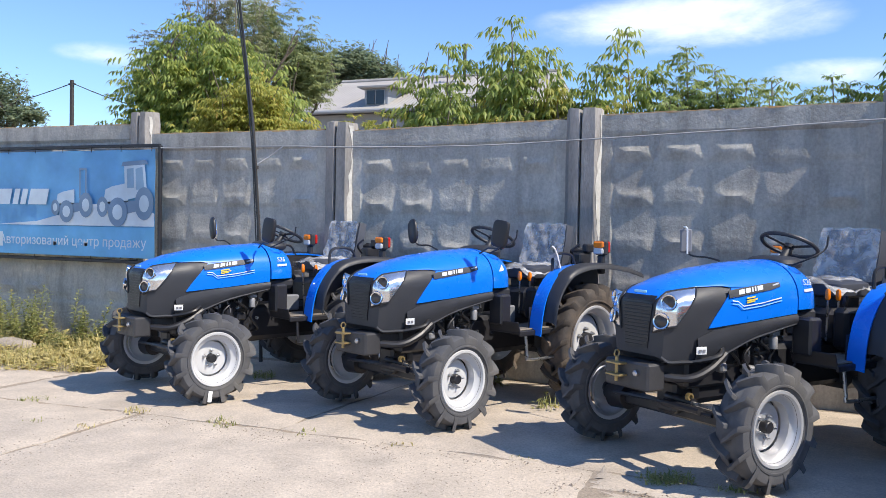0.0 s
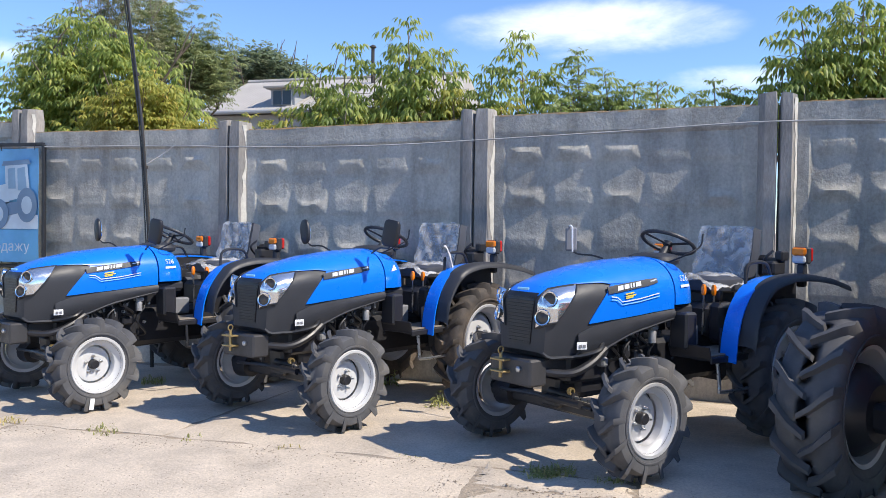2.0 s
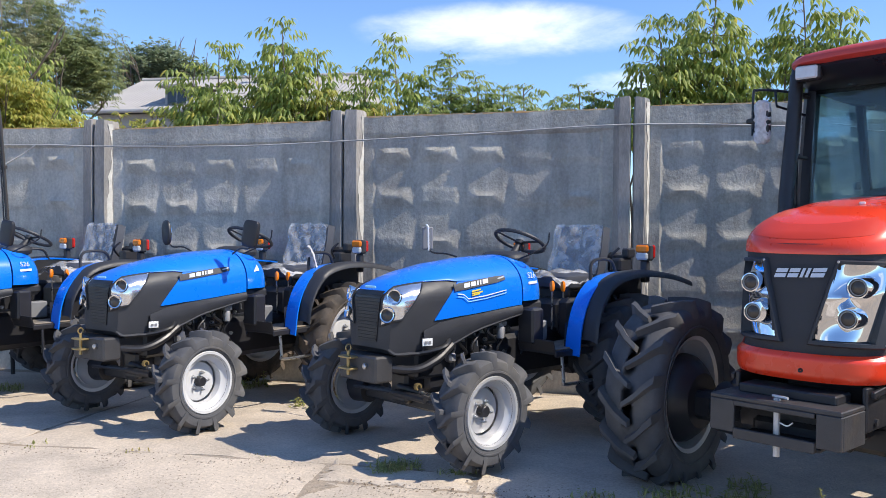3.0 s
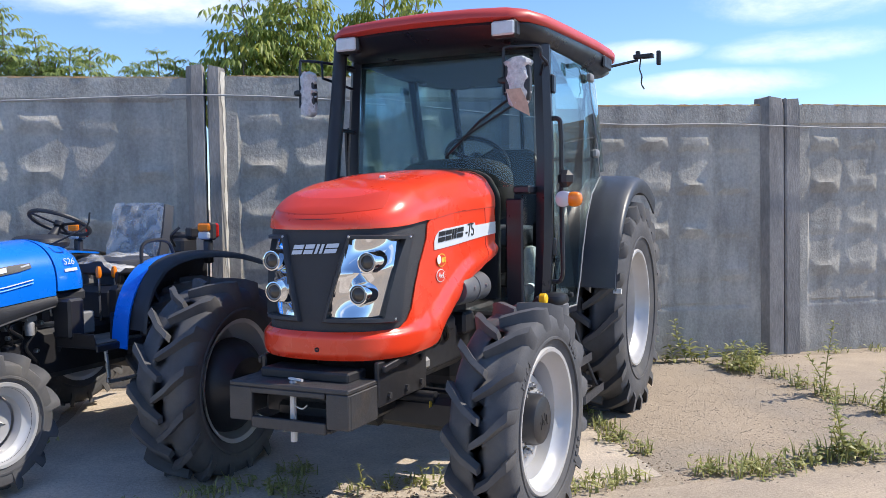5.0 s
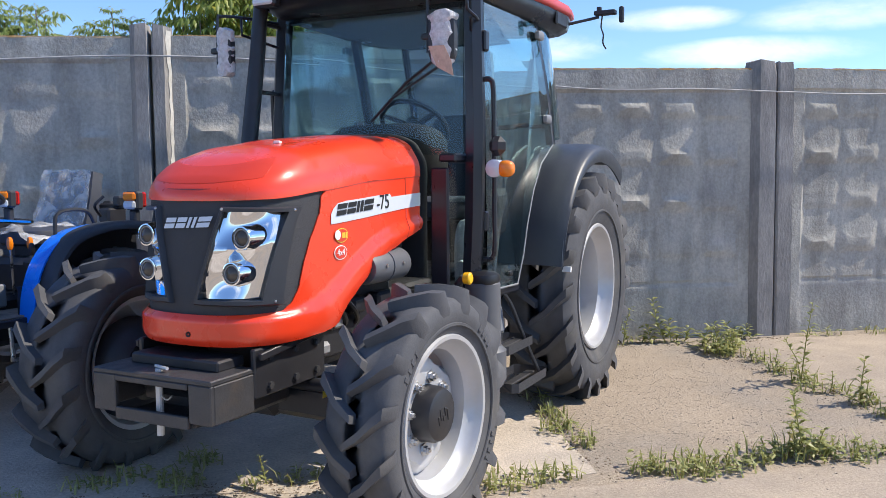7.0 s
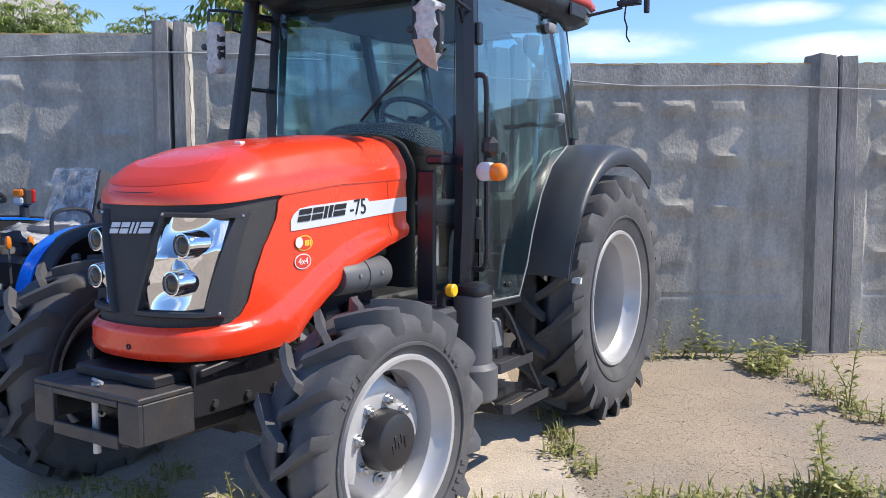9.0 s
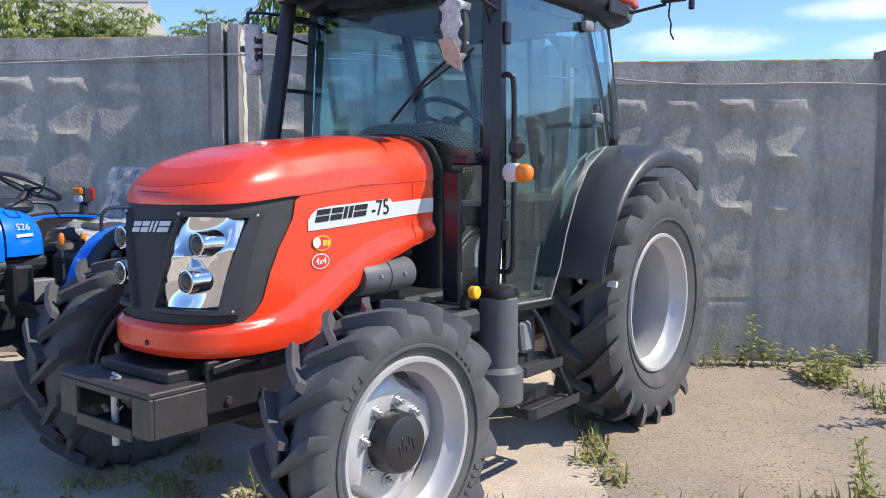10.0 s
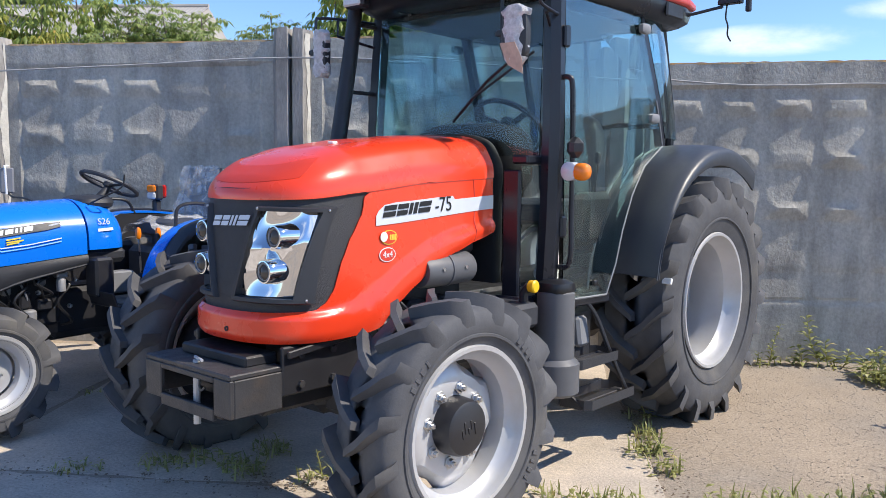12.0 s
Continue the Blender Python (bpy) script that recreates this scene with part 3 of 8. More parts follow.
for z, x in ((1.1, -0.04), (2.05, -0.10), (3.0, -0.21)):
    part("clamp", Geo().lathe([(-0.015, 0.022), (-0.015, 0.031), (0.015, 0.031), (0.015, 0.022)], (x, 0, z), "z", 12, True), "pole_iron", pole)

# printed banner on a steel tube frame, hung on the fence
def build_banner():
    x0, x1, z0, z1, y = -10.55, -6.65, 0.985, 2.325, 7.49
    b = thing("banner", "faded blue dealer banner on a steel tube frame", "banner")
    rows = [[(x0 + 0.05 + (x1 - x0 - 0.10) * i / 40, y + 0.006 * math.sin(i * 0.9) + 0.004 * math.sin(j * 1.3 + i * 0.35), z0 + 0.045 + (z1 - z0 - 0.09) * j / 12) for i in range(41)] for j in range(13)]
    part("cloth", Geo().shell(rows, 0.002), M["banner_blue"], b, "rippled blue vinyl sheet", angle=80)
    for p, q in (((x0, z0), (x1, z0)), ((x0, z1), (x1, z1)), ((x0, z0), (x0, z1)), ((x1, z0), (x1, z1))):
        part("frame_tube", Geo().beam((p[0], y + 0.02, p[1]), (q[0], y + 0.02, q[1]), 0.04, 0.04, 0.006), "black_metal", b)
    for k in range(9):
        for z, dz in ((z0, 0.05), (z1, -0.05)):
            x = x0 + 0.2 + (x1 - x0 - 0.3) * k / 8
            part("cloth_tie", Geo().tube([(x, y - 0.006, z + dz * 1.3), (x, y - 0.012, z + dz * 0.3), (x, y + 0.01, z - dz * 0.3)], 0.004, 5), "black_decal", b)

    def flat(name, pts, mat, layer, label=""):
        part(name, Geo().slab([(px, y - 0.010 - 0.002 * layer, pz) for px, pz in pts], (0, -0.001, 0)), mat, b, label, angle=0)

    # pale lower band, swoosh, word bars
    flat("lower_band", [(x0 + 0.06, z0 + 0.05), (x1 - 0.05, z0 + 0.05), (x1 - 0.05, 1.385), (x0 + 0.06, 1.385)], M["banner_light"], 1)
    flat("swoosh", [(-9.2, 1.388), (x1 - 0.05, 1.40), (x1 - 0.05, 1.55), (-7.2, 1.67), (-7.7, 1.645), (-8.1, 1.53), (-8.5, 1.44)], M["banner_white"], 2)
    # name drawn as plain slanted bars
    for u, w in ((-9.95, 0.30), (-9.60, 0.28), (-9.25, 0.28), (-8.92, 0.09), (-8.79, 0.09), (-8.66, 0.30)):
        flat("logo_bar", [(u, 1.64), (u + w, 1.64), (u + w + 0.05, 1.83), (u + 0.05, 1.83)], M["banner_white"], 3)
    flat("icon_square", [(-9.35, 1.12), (-9.08, 1.12), (-9.08, 1.30), (-9.35, 1.30)], M["banner_white"], 3)
    lettering("banner_text", "Авторизований центр продажу", 0.155, M["banner_white"].name, b, Matrix.Translation((-7.97, y - 0.016, 1.20)) @ Matrix.Rotation(radians(90), 4, "X"), "white printed text", 0.0005, 0.99)

    # printed pictures of two tractors, as flat shapes
    def disc(cx, cz, r, mat, layer, sq=1.0):
        flat("printed_wheel", [(cx + r * sq * math.cos(2 * math.pi * k / 20), cz + r * math.sin(2 * math.pi * k / 20)) for k in range(20)], mat, layer)

    for ox, oz, s, cab in ((-7.92, 1.56, 0.78, False), (-7.10, 1.56, 1.0, True)):
        P = lambda pts: [(ox + px * s, oz + pz * s) for px, pz in pts]
        flat("printed_body", P([(-0.34, 0.16), (-0.32, 0.26), (-0.22, 0.30), (0.02, 0.34), (0.02, 0.12), (-0.25, 0.08)]), M["banner_pale"], 4)
        flat("printed_chassis", P([(-0.30, 0.02), (-0.28, 0.12), (0.24, 0.14), (0.28, 0.04), (0.0, -0.02)]), M["banner_dark"], 4)
        if cab:
            flat("printed_cab", P([(-0.02, 0.14), (-0.04, 0.54), (0.26, 0.57), (0.30, 0.20)]), M["banner_pale"], 5)
            flat("printed_window", P([(0.01, 0.28), (0.0, 0.50), (0.10, 0.51), (0.11, 0.28)]), M["banner_mid"], 6)
            flat("printed_window", P([(0.14, 0.26), (0.13, 0.50), (0.23, 0.52), (0.26, 0.26)]), M["banner_mid"], 6)
            flat("printed_roof", P([(-0.08, 0.53), (-0.06, 0.58), (0.28, 0.60), (0.31, 0.55)]), M["banner_dark"], 6)
        else:
            flat("printed_bar", P([(0.12, 0.20), (0.12, 0.66), (0.15, 0.66), (0.15, 0.20)]), M["banner_dark"], 5)
            flat("printed_bar", P([(0.24, 0.20), (0.24, 0.66), (0.27, 0.66), (0.27, 0.20)]), M["banner_dark"], 5)
            flat("printed_bar", P([(0.12, 0.63), (0.12, 0.66), (0.27, 0.66), (0.27, 0.63)]), M["banner_dark"], 6)
        for cx, cz, r, sq in ((0.26, 0.10, 0.19, 0.72), (-0.13, 0.0, 0.17, 0.85), (-0.36, 0.06, 0.12, 0.7)):
            disc(ox + cx * s, oz + cz * s, r * s, M["banner_dark"], 7, sq)
            disc(ox + cx * s, oz + cz * s, r * s * 0.52, M["banner_pale"], 8, sq)
    return b


for key, col in (("banner_blue", (0.12, 0.34, 0.60)), ("banner_light", (0.13, 0.40, 0.68)), ("banner_white", (0.62, 0.70, 0.78)), ("banner_pale", (0.52, 0.62, 0.70)), ("banner_mid", (0.24, 0.38, 0.52)), ("banner_dark", (0.16, 0.25, 0.37))):
    M[key] = material(key, col, 0.45, vary=0.12, scale=2.5, second=tuple(min(1, c * 1.35 + 0.02) for c in col), cover=0.6, soft=0.15, bump=0.1, bump_scale=12)
build_banner()

# agricultural wheels
def tyre_geo(R, W, rr, lugs, lug_h, lug_w, side):
    """Carcass with chevron lugs, axle along y, centred on 0."""
    g = Geo()
    h = W / 2
    Rc = R - lug_h
    prof = [(-h * 0.72, rr), (-h * 0.92, rr + (Rc - rr) * 0.25), (-h, rr + (Rc - rr) * 0.55), (-h * 0.94, rr + (Rc - rr) * 0.82), (-h * 0.80, Rc - 0.012), (-h * 0.4, Rc - 0.002), (0, Rc), (h * 0.4, Rc - 0.002), (h * 0.80, Rc - 0.012), (h * 0.94, rr + (Rc - rr) * 0.82), (h, rr + (Rc - rr) * 0.55), (h * 0.92, rr + (Rc - rr) * 0.25), (h * 0.72, rr), (h * 0.70, rr - 0.012), (-h * 0.70, rr - 0.012)]
    g.lathe(prof, (0, 0, 0), "y", 56, True)
    # raised rings on the sidewalls
    for s in (-1, 1):
        q = rr + (Rc - rr) * 0.34
        y = s * h * 0.955
        o = len(g.v)
        g.lathe([(y, q - 0.008), (y + s * 0.006, q - 0.005), (y + s * 0.006, q + 0.005), (y, q + 0.008)], (0, 0, 0), "y", 56)
        i = 11 if s > 0 else 1
        g.f += [(o, i, i + 15)]
    step = 2 * math.pi / lugs
    delta = 0.95 * h / R
    for s in (-1, 1):
        for k in range(lugs):
            a0 = k * step + (0.5 * step if s > 0 else 0)
            rings = []
            for q, yy, rb, top in ((0, -0.10, Rc - 0.01, R - 0.004), (0.35, 0.36, Rc - 0.012, R), (0.75, 0.72, Rc - 0.02, R - 0.003), (1.0, 0.97, Rc - 0.05, R - 0.012), (1.12, 1.04, Rc - 0.09, Rc - 0.045)):
                a = a0 + delta * q
                w = lug_w * (0.85 + 0.5 * q) / R
                wt = w * 0.62
                y = s * h * yy
                yb = s * h * min(yy, 0.96)
                rings.append([(rb * math.cos(a - w), yb, rb * math.sin(a - w)), (top * math.cos(a - wt), y, top * math.sin(a - wt)), (top * math.cos(a + wt), y, top * math.sin(a + wt)), (rb * math.cos(a + w), yb, rb * math.sin(a + w))])
            o = len(g.v)
            g.loft(rings)
            # root of the lug in the carcass
            seg = int(round((a0 % (2 * math.pi)) / (2 * math.pi) * 56)) % 56
            g.f.append((o, seg * 15 + 6, ((seg + 1) % 56) * 15 + 6))
    return g


def wheel(parent, c, R, W, rr, side, lugs=18, lug_h=0.03, lug_w=0.02, dish=0.4, rim_mat="rim_silver", tyre_mat="rubber", bolts=6, bolt_r=0.09, hub_r=0.05, hub_len=0.06, hub_mat="black_metal", disc_mat=None, holes=0, phase=0.0, steer=0.0, lobes=0):
    """A tyre with its rim, disc, hub and bolts; side is +1 for the left wheel."""
    ty = part("tyre", tyre_geo(R, W, rr, lugs, lug_h, lug_w, side), tyre_mat, parent, "black rubber tyre with deep chevron lugs", angle=40)
    ty.matrix_basis = Matrix.Translation(c) @ Matrix.Rotation(radians(steer), 4, "Z") @ Matrix.Rotation(phase, 4, "Y")
    h = W / 2
    s = side
    yo = s * h * 0.80
    rim = Geo()
    # barrel with flanges and drop centre
    rim.lathe([(yo, rr + 0.018), (yo + s * 0.012, rr + 0.012), (yo + s * 0.010, rr - 0.004), (yo - s * 0.012, rr - 0.012), (yo - s * W * 0.14, rr - 0.022), (yo - s * W * 0.20, rr - 0.05), (-yo + s * W * 0.34, rr - 0.055), (-yo + s * W * 0.22, rr - 0.026), (-yo, rr - 0.012), (-yo - s * 0.010, rr + 0.012), (-yo, rr + 0.006)], (0, 0, 0), "y", 48)
    yd = yo - s * W * dish
    part("rim", rim, rim_mat, ty, "silver painted steel rim", angle=40)
    disc = Geo()
    rd = rr - 0.035
    prof = [(yd - s * 0.05, rd), (yd - s * 0.03, rd * 0.93), (yd + s * 0.004, rd * 0.80), (yd + s * 0.012, rd * 0.62), (yd + s * 0.004, hub_r), (yd - s * 0.008, hub_r), (yd - s * 0.002, rd * 0.62), (yd - s * 0.012, rd * 0.80), (yd - s * 0.045, rd * 0.93), (yd - s * 0.066, rd)]
    if lobes:
        # the plate meets the rim at a few lobes and leaves openings between them
        n, seg = len(prof), 72
        verts = []
        for k in range(seg):
            a = 2 * math.pi * k / seg
            pull = 1 - 0.17 * min(1, max(0, 0.35 - 1.1 * math.cos(lobes * a))) ** 0.8
            for yy, r in prof:
                q = r * (1 - (1 - pull) * min(1, max(0, (r / rd - 0.62) / 0.3)))
                verts.append((q * math.cos(a), yy, q * math.sin(a)))
        disc.add(verts, [(k * n + i, k * n + (i + 1) % n, (k + 1) % seg * n + (i + 1) % n, (k + 1) % seg * n + i) for k in range(seg) for i in range(n)])
    else:
        disc.lathe(prof, (0, 0, 0), "y", 40, True)
    part("disc", disc, disc_mat or rim_mat, ty, angle=40)
    hub = Geo()
    hub.lathe([(yd - s * 0.03, 0.001), (yd - s * 0.03, hub_r * 1.05), (yd + s * hub_len * 0.7, hub_r), (yd + s * hub_len * 0.92, hub_r * 0.92), (yd + s * hub_len, hub_r * 0.80), (yd + s * hub_len, 0.001)], (0, 0, 0), "y", 28)
    part("hub", hub, hub_mat, ty, angle=30)
    for k in range(bolts):
        a = 2 * math.pi * (k + 0.5) / bolts
        b = Geo()
        o = (bolt_r * math.cos(a), 0, bolt_r * math.sin(a))
        r = bolt_r * 0.10 + 0.003
        b.lathe([(yd + s * 0.010, r * 1.5), (yd + s * 0.016, r * 1.5), (yd + s * 0.017, r), (yd + s * 0.032, r), (yd + s * 0.032, r * 0.55), (yd + s * 0.045, r * 0.5), (yd + s * 0.045, 0.0005)], o, "y", 6)
        part("wheel_bolt", b, "steel", ty, angle=20)
    if lobes:
        # raised marks on the sidewall and on the hub cap, too worn to read
        q = rr + (R - lug_h - rr) * 0.52
        for a0 in (60, 128, 205, 300):
            for k in range(4):
                m = Matrix.Rotation(radians(a0 + 5.2 * k), 3, "Y")
                part("sidewall_mark", Geo().box(m @ Vector((q, s * h * 0.998, 0)), (0.030, 0.006, 0.020 if k % 2 else 0.013), 0.002, m), tyre_mat, ty)
        for k in range(5):
            part("cap_mark", Geo().box((-0.035 + 0.018 * k, yd + s * (hub_len + 0.001), 0.02 * (k % 2) - 0.01), (0.006, 0.004, 0.05 - 0.012 * (k % 3)), 0.001), hub_mat, ty)
    for k in range(holes):
        a = 2 * math.pi * k / holes
        b = Geo()
        q = rd * 0.80
        b.lathe([(yd + s * 0.006, 0.0005), (yd + s * 0.0065, rd * 0.10), (yd + s * 0.0035, rd * 0.115)], (q * math.cos(a), 0, q * math.sin(a)), "y", 14)
        part("vent_hole", b, "black_decal", ty)
    return ty

# compact blue tractor; x forward, y left, origin on the ground under the front axle
def interp(x, table):
    for (a, p), (b, q) in zip(table, table[1:]):
        if a >= x >= b or a <= x <= b:
            t = (x - a) / (b - a)
            t = t * t * (3 - 2 * t) * 0.4 + t * 0.6
            return p + (q - p) * t
    return table[0][1] if abs(x - table[0][0]) < abs(x - table[-1][0]) else table[-1][1]


B_TOP = [(0.34, 1.03), (0.31, 1.065), (0.26, 1.095), (0.18, 1.125), (0.05, 1.165), (-0.17, 1.205), (-0.45, 1.235), (-0.74, 1.25), (-1.05, 1.24)]
B_W = [(0.345, 0.165), (0.33, 0.21), (0.28, 0.242), (0.10, 0.268), (-0.2, 0.285), (-0.74, 0.30), (-1.05, 0.27)]


def b_half(x, z, grow=0.0):
    """Half width of the bonnet at a place along it and a height."""
    w, t, zm = interp(x, B_W), interp(x, B_TOP), 0.97
    if z <= zm:
        return w * (1 - 0.10 * ((zm - z) / 0.3) ** 2) + grow
    q = min(1, (z - zm) / (t - zm))
    return w * (1 - q ** 2.6) ** (1 / 2.1) + grow


def b_ring(x, zlow, grow=0.0, n=14):
    """Points from the left lower edge over the top to the right."""
    t, zm, w = interp(x, B_TOP) + grow, 0.97, interp(x, B_W)
    pts = []
    if zlow < zm:
        for k in range(4):
            z = zlow + (zm - zlow) * k / 4
            pts.append((x, b_half(x, z, grow), z))
        a0 = 0.0
    else:
        a0 = math.asin(min(1, ((zlow - zm) / (t - zm))) ** (1 / 0.77))
        for k in range(4):
            pts.append((x, (w + grow) * math.cos(a0 + 0.001 * (k - 4)) ** 0.95, zlow + 0.0004 * (k - 4)))
    for k in range(n + 1):
        a = a0 + (math.pi / 2 - a0) * k / n
        pts.append((x, (w + grow) * max(0, math.cos(a)) ** 0.95, zm + (t - zm) * math.sin(a) ** 0.77))
    return pts + [(p[0], -p[1], p[2]) for p in pts[-2::-1]]


def nose_at(y, z):
    """How far forward the nose reaches at a half width and a height."""
    lo, hi = -0.3, 0.345
    for _ in range(24):
        mid = (lo + hi) / 2
        if b_half(mid, z) > y:
            lo = mid
        else:
            hi = mid
    return lo


def blob(c, s, power=0.6, seg=14, rows=8):
    """A rounded box: superellipsoid of half sizes s at c."""
    g = Geo()
    rings = []

    def f(v):
        return math.copysign(abs(v) ** power, v)

    for i in range(rows + 1):
        e = -math.pi / 2 + math.pi * i / rows
        rings.append([(c[0] + s[0] * f(math.cos(e)) * f(math.cos(2 * math.pi * k / seg)), c[1] + s[1] * f(math.cos(e)) * f(math.sin(2 * math.pi * k / seg)), c[2] + s[2] * f(math.sin(e))) for k in range(seg)])
    g.loft(rings)
    return g


def film_sheet(g, rows, amp, seed):
    """A crumpled thin sheet over given rows of points: the rows are divided finer and creased."""
    fine = []
    for i in range(len(rows) - 1):
        for fi in (0.0, 0.5):
            line = []
            for j in range(len(rows[0]) - 1):
                for fj in (0.0, 0.5):
                    a = Vector(rows[i][j]).lerp(Vector(rows[i][j + 1]), fj)
                    line.append(a.lerp(Vector(rows[i + 1][j]).lerp(Vector(rows[i + 1][j + 1]), fj), fi))
            fine.append(line)
    out = []
    for line in fine:
        out.append([p + Vector((abs(noise.noise(p * 17 + Vector((seed, 0, 0)))), 0.4 * noise.noise(p * 21), abs(noise.noise(p * 14 + Vector((0, seed, 3)))))) * amp * 2.2 for p in line])
    g.shell(out, 0.002)
    return g


def rear_lamp(parent, c, s):
    """Lamp on a black pedestal: orange over clear lens, red lens behind."""
    x, y, z = c
    post = part("lamp_post", Geo().box((x, y, z - 0.10), (0.05, 0.06, 0.16), 0.01), "dark_plastic", parent)
    part("lamp_body", Geo().box((x, y, z + 0.04), (0.06, 0.11, 0.12), 0.012), "dark_plastic", parent)
    part("orange_lens", Geo().box((x + 0.042, y, z + 0.068), (0.03, 0.105, 0.055), 0.012), "orange_lens", parent, "orange indicator lens")
    part("clear_lens", Geo().box((x + 0.042, y, z + 0.012), (0.03, 0.10, 0.052), 0.012), "clear_lens", parent, "clear lens")
    part("red_lens", Geo().box((x - 0.045, y, z + 0.045), (0.035, 0.105, 0.10), 0.012), "red_lens", parent, "red tail lens")


def side_mirror(parent, s, style):
    x, y, z = -0.66, s * 0.25, 1.25
    if style == "oval":
        top = Vector((-0.60, s * 0.50, 1.36))
        part("mirror_arm", Geo().tube(smooth_path([(x, y - s * 0.02, z - 0.03), (x + 0.02, s * 0.34, 1.265), (-0.62, s * 0.46, 1.27), top], 5), 0.007, 6), "black_metal", parent)
        m = Matrix.Translation(top + Vector((0, 0.0, 0.02))) @ Matrix.Rotation(radians(12 * s), 4, "Z") @ Matrix.Rotation(radians(-10 * s), 4, "X")
        head = part("mirror_head", blob((0, 0, 0), (0.022, 0.070, 0.105), 0.45 if s > 0 else 0.75, 20, 10), "black_metal", parent, "black plastic rear-view mirror")
        head.matrix_basis = m
        part("mirror_glass", Geo().slab([(-0.024, 0.05 * math.cos(a * math.pi / 8), 0.085 * math.sin(a * math.pi / 8)) for a in range(16)], (0.004, 0, 0)), "mirror_glass", head)
    else:
        pts = [(x, y, z - 0.02), (-0.64, s * 0.34, 1.25), (-0.62, s * 0.47, 1.26), (-0.62, s * 0.56, 1.33)]
        part("mirror_arm", Geo().tube(smooth_path(pts, 5), 0.007, 6), "black_metal", parent)
        m = Matrix.Translation((-0.62, s * 0.52, 1.36))
        # flat grey in place of glass: the fence's reflection put into the colour
        head = part("mirror_head", Geo().box((0, 0, 0), (0.022, 0.085, 0.17), 0.010, Matrix.Rotation(radians(60), 3, "Z")), "grey_plastic", parent, "folded mirror with a pale rim, its grey a painted reflection of the fence")
        head.matrix_basis = m
        part("mirror_rim", Geo().tube([(0.02, 0.035, -0.09), (0.025, 0.035, 0.085), (0.022, 0.02, 0.095), (-0.03, -0.045, 0.097)], 0.007, 6), "white_plastic", head)


def blue_tractor(name, label, m, mirrors, decals=True, steer=0.0, worn=0, film=1, seed=0):
    t = thing(name, label, "tractor", m, "row of blue tractors")
    rnd = random.Random(seed)
    # dark nose and side body under the bonnet
    g = Geo()
    xs = [-0.74, -0.5, -0.2, 0.0, 0.10, 0.18, 0.25, 0.30, 0.33, 0.345]

    def z_low(x):
        return interp(x, [(0.345, 0.70), (0.30, 0.665), (0.05, 0.66), (-0.13, 0.70), (-0.38, 0.79), (-0.74, 0.855)])

    g.loft([b_ring(x, z_low(x), -0.006) for x in xs])
    part("nose_body", g, "dark_plastic", t, "dark grey plastic nose and skirt", angle=38)
    # skirt lip along the lower edge
    for s in (-1, 1):
        lip = [(x, s * (b_half(x, z_low(x)) + 0.004), z_low(x) + 0.006) for x in (-0.74, -0.5, -0.3, -0.13, 0.05, 0.2, 0.3, 0.335)]
        part("skirt_edge", Geo().tube(smooth_path(lip, 3), 0.010, 6), "dark_plastic", t)
        rows = []
        for i in range(8):
            x = -0.74 + 0.86 * i / 7
            top = interp(x, [(0.14, 0.80), (0.02, 0.845), (-0.2, 0.875), (-0.74, 0.918)])
            rows.append([(x, s * (b_half(x, z, 0.006 + 0.012 * math.sin(math.pi * (z - z_low(x)) / max(0.02, top - z_low(x))))), z) for z in [z_low(x) + 0.01 + (top - z_low(x) - 0.01) * k / 4 for k in range(5)]])
        part("side_skirt", Geo().shell(rows, 0.004 * s), "dark_plastic", t, angle=50)
    # blue bonnet: top shell and the two cheeks
    g = Geo()
    n = 22
    rows = [b_ring(x, interp(x, [(0.335, 1.030), (0.27, 1.070), (0.10, 1.104), (-0.10, 1.108), (-0.14, 1.100), (-0.74, 1.09)]), 0.002) for x in [-0.738 + 1.068 * i / n for i in range(n + 1)]]
    g.shell(rows, 0.006)
    for s in (-1, 1):
        rows = []
        for k in range(9):
            z0 = k / 8
            r = []
            for i in range(13):
                q = i / 12
                zb = lambda x: interp(x, [(0.03, 0.862), (-0.2, 0.88), (-0.74, 0.922)])
                xf = 0.035 - 0.20 * z0 ** 1.1
                x = -0.738 + (xf + 0.738) * q
                z = zb(x) + (1.095 - zb(x)) * z0
                r.append((x, s * b_half(x, z, 0.003), z))
            rows.append(r)
        g.shell(rows, 0.006 * -s)
    hood = part("bonnet", g, "blue_paint", t, "glossy bright blue bonnet", angle=42)
    # cowl behind the joint, tapering to the dash
    rings = []
    for x, sc, dz in ((-0.752, 1.0, 0.0), (-0.80, 1.0, 0.002), (-0.90, 0.985, -0.01), (-0.97, 0.93, -0.035), (-1.01, 0.82, -0.075), (-1.03, 0.66, -0.12)):
        r = b_ring(max(x, -1.04), 0.945, 0.003)
        rings.append([(x, p[1] * sc, p[2] + dz * max(0, (p[2] - 0.94) / 0.3)) for p in r])
    part("cowl", Geo().loft(rings), "blue_paint", t, "blue dashboard cowl", angle=42)
    part("cowl_base", Geo().box((-0.88, 0, 0.90), (0.30, 0.50, 0.10), 0.03), "dark_plastic", t)
    part("dash", blob((-0.90, 0, 1.228), (0.14, 0.17, 0.05), 0.7), "dark_plastic", t)
    # grille with ribs and badge
    def grille_w(z):
        return interp(z, [(0.74, 0.090), (0.84, 0.100), (1.045, 0.128)])

    rows = []
    for k in range(13):
        z = 0.74 + (1.05 - 0.74) * k / 12
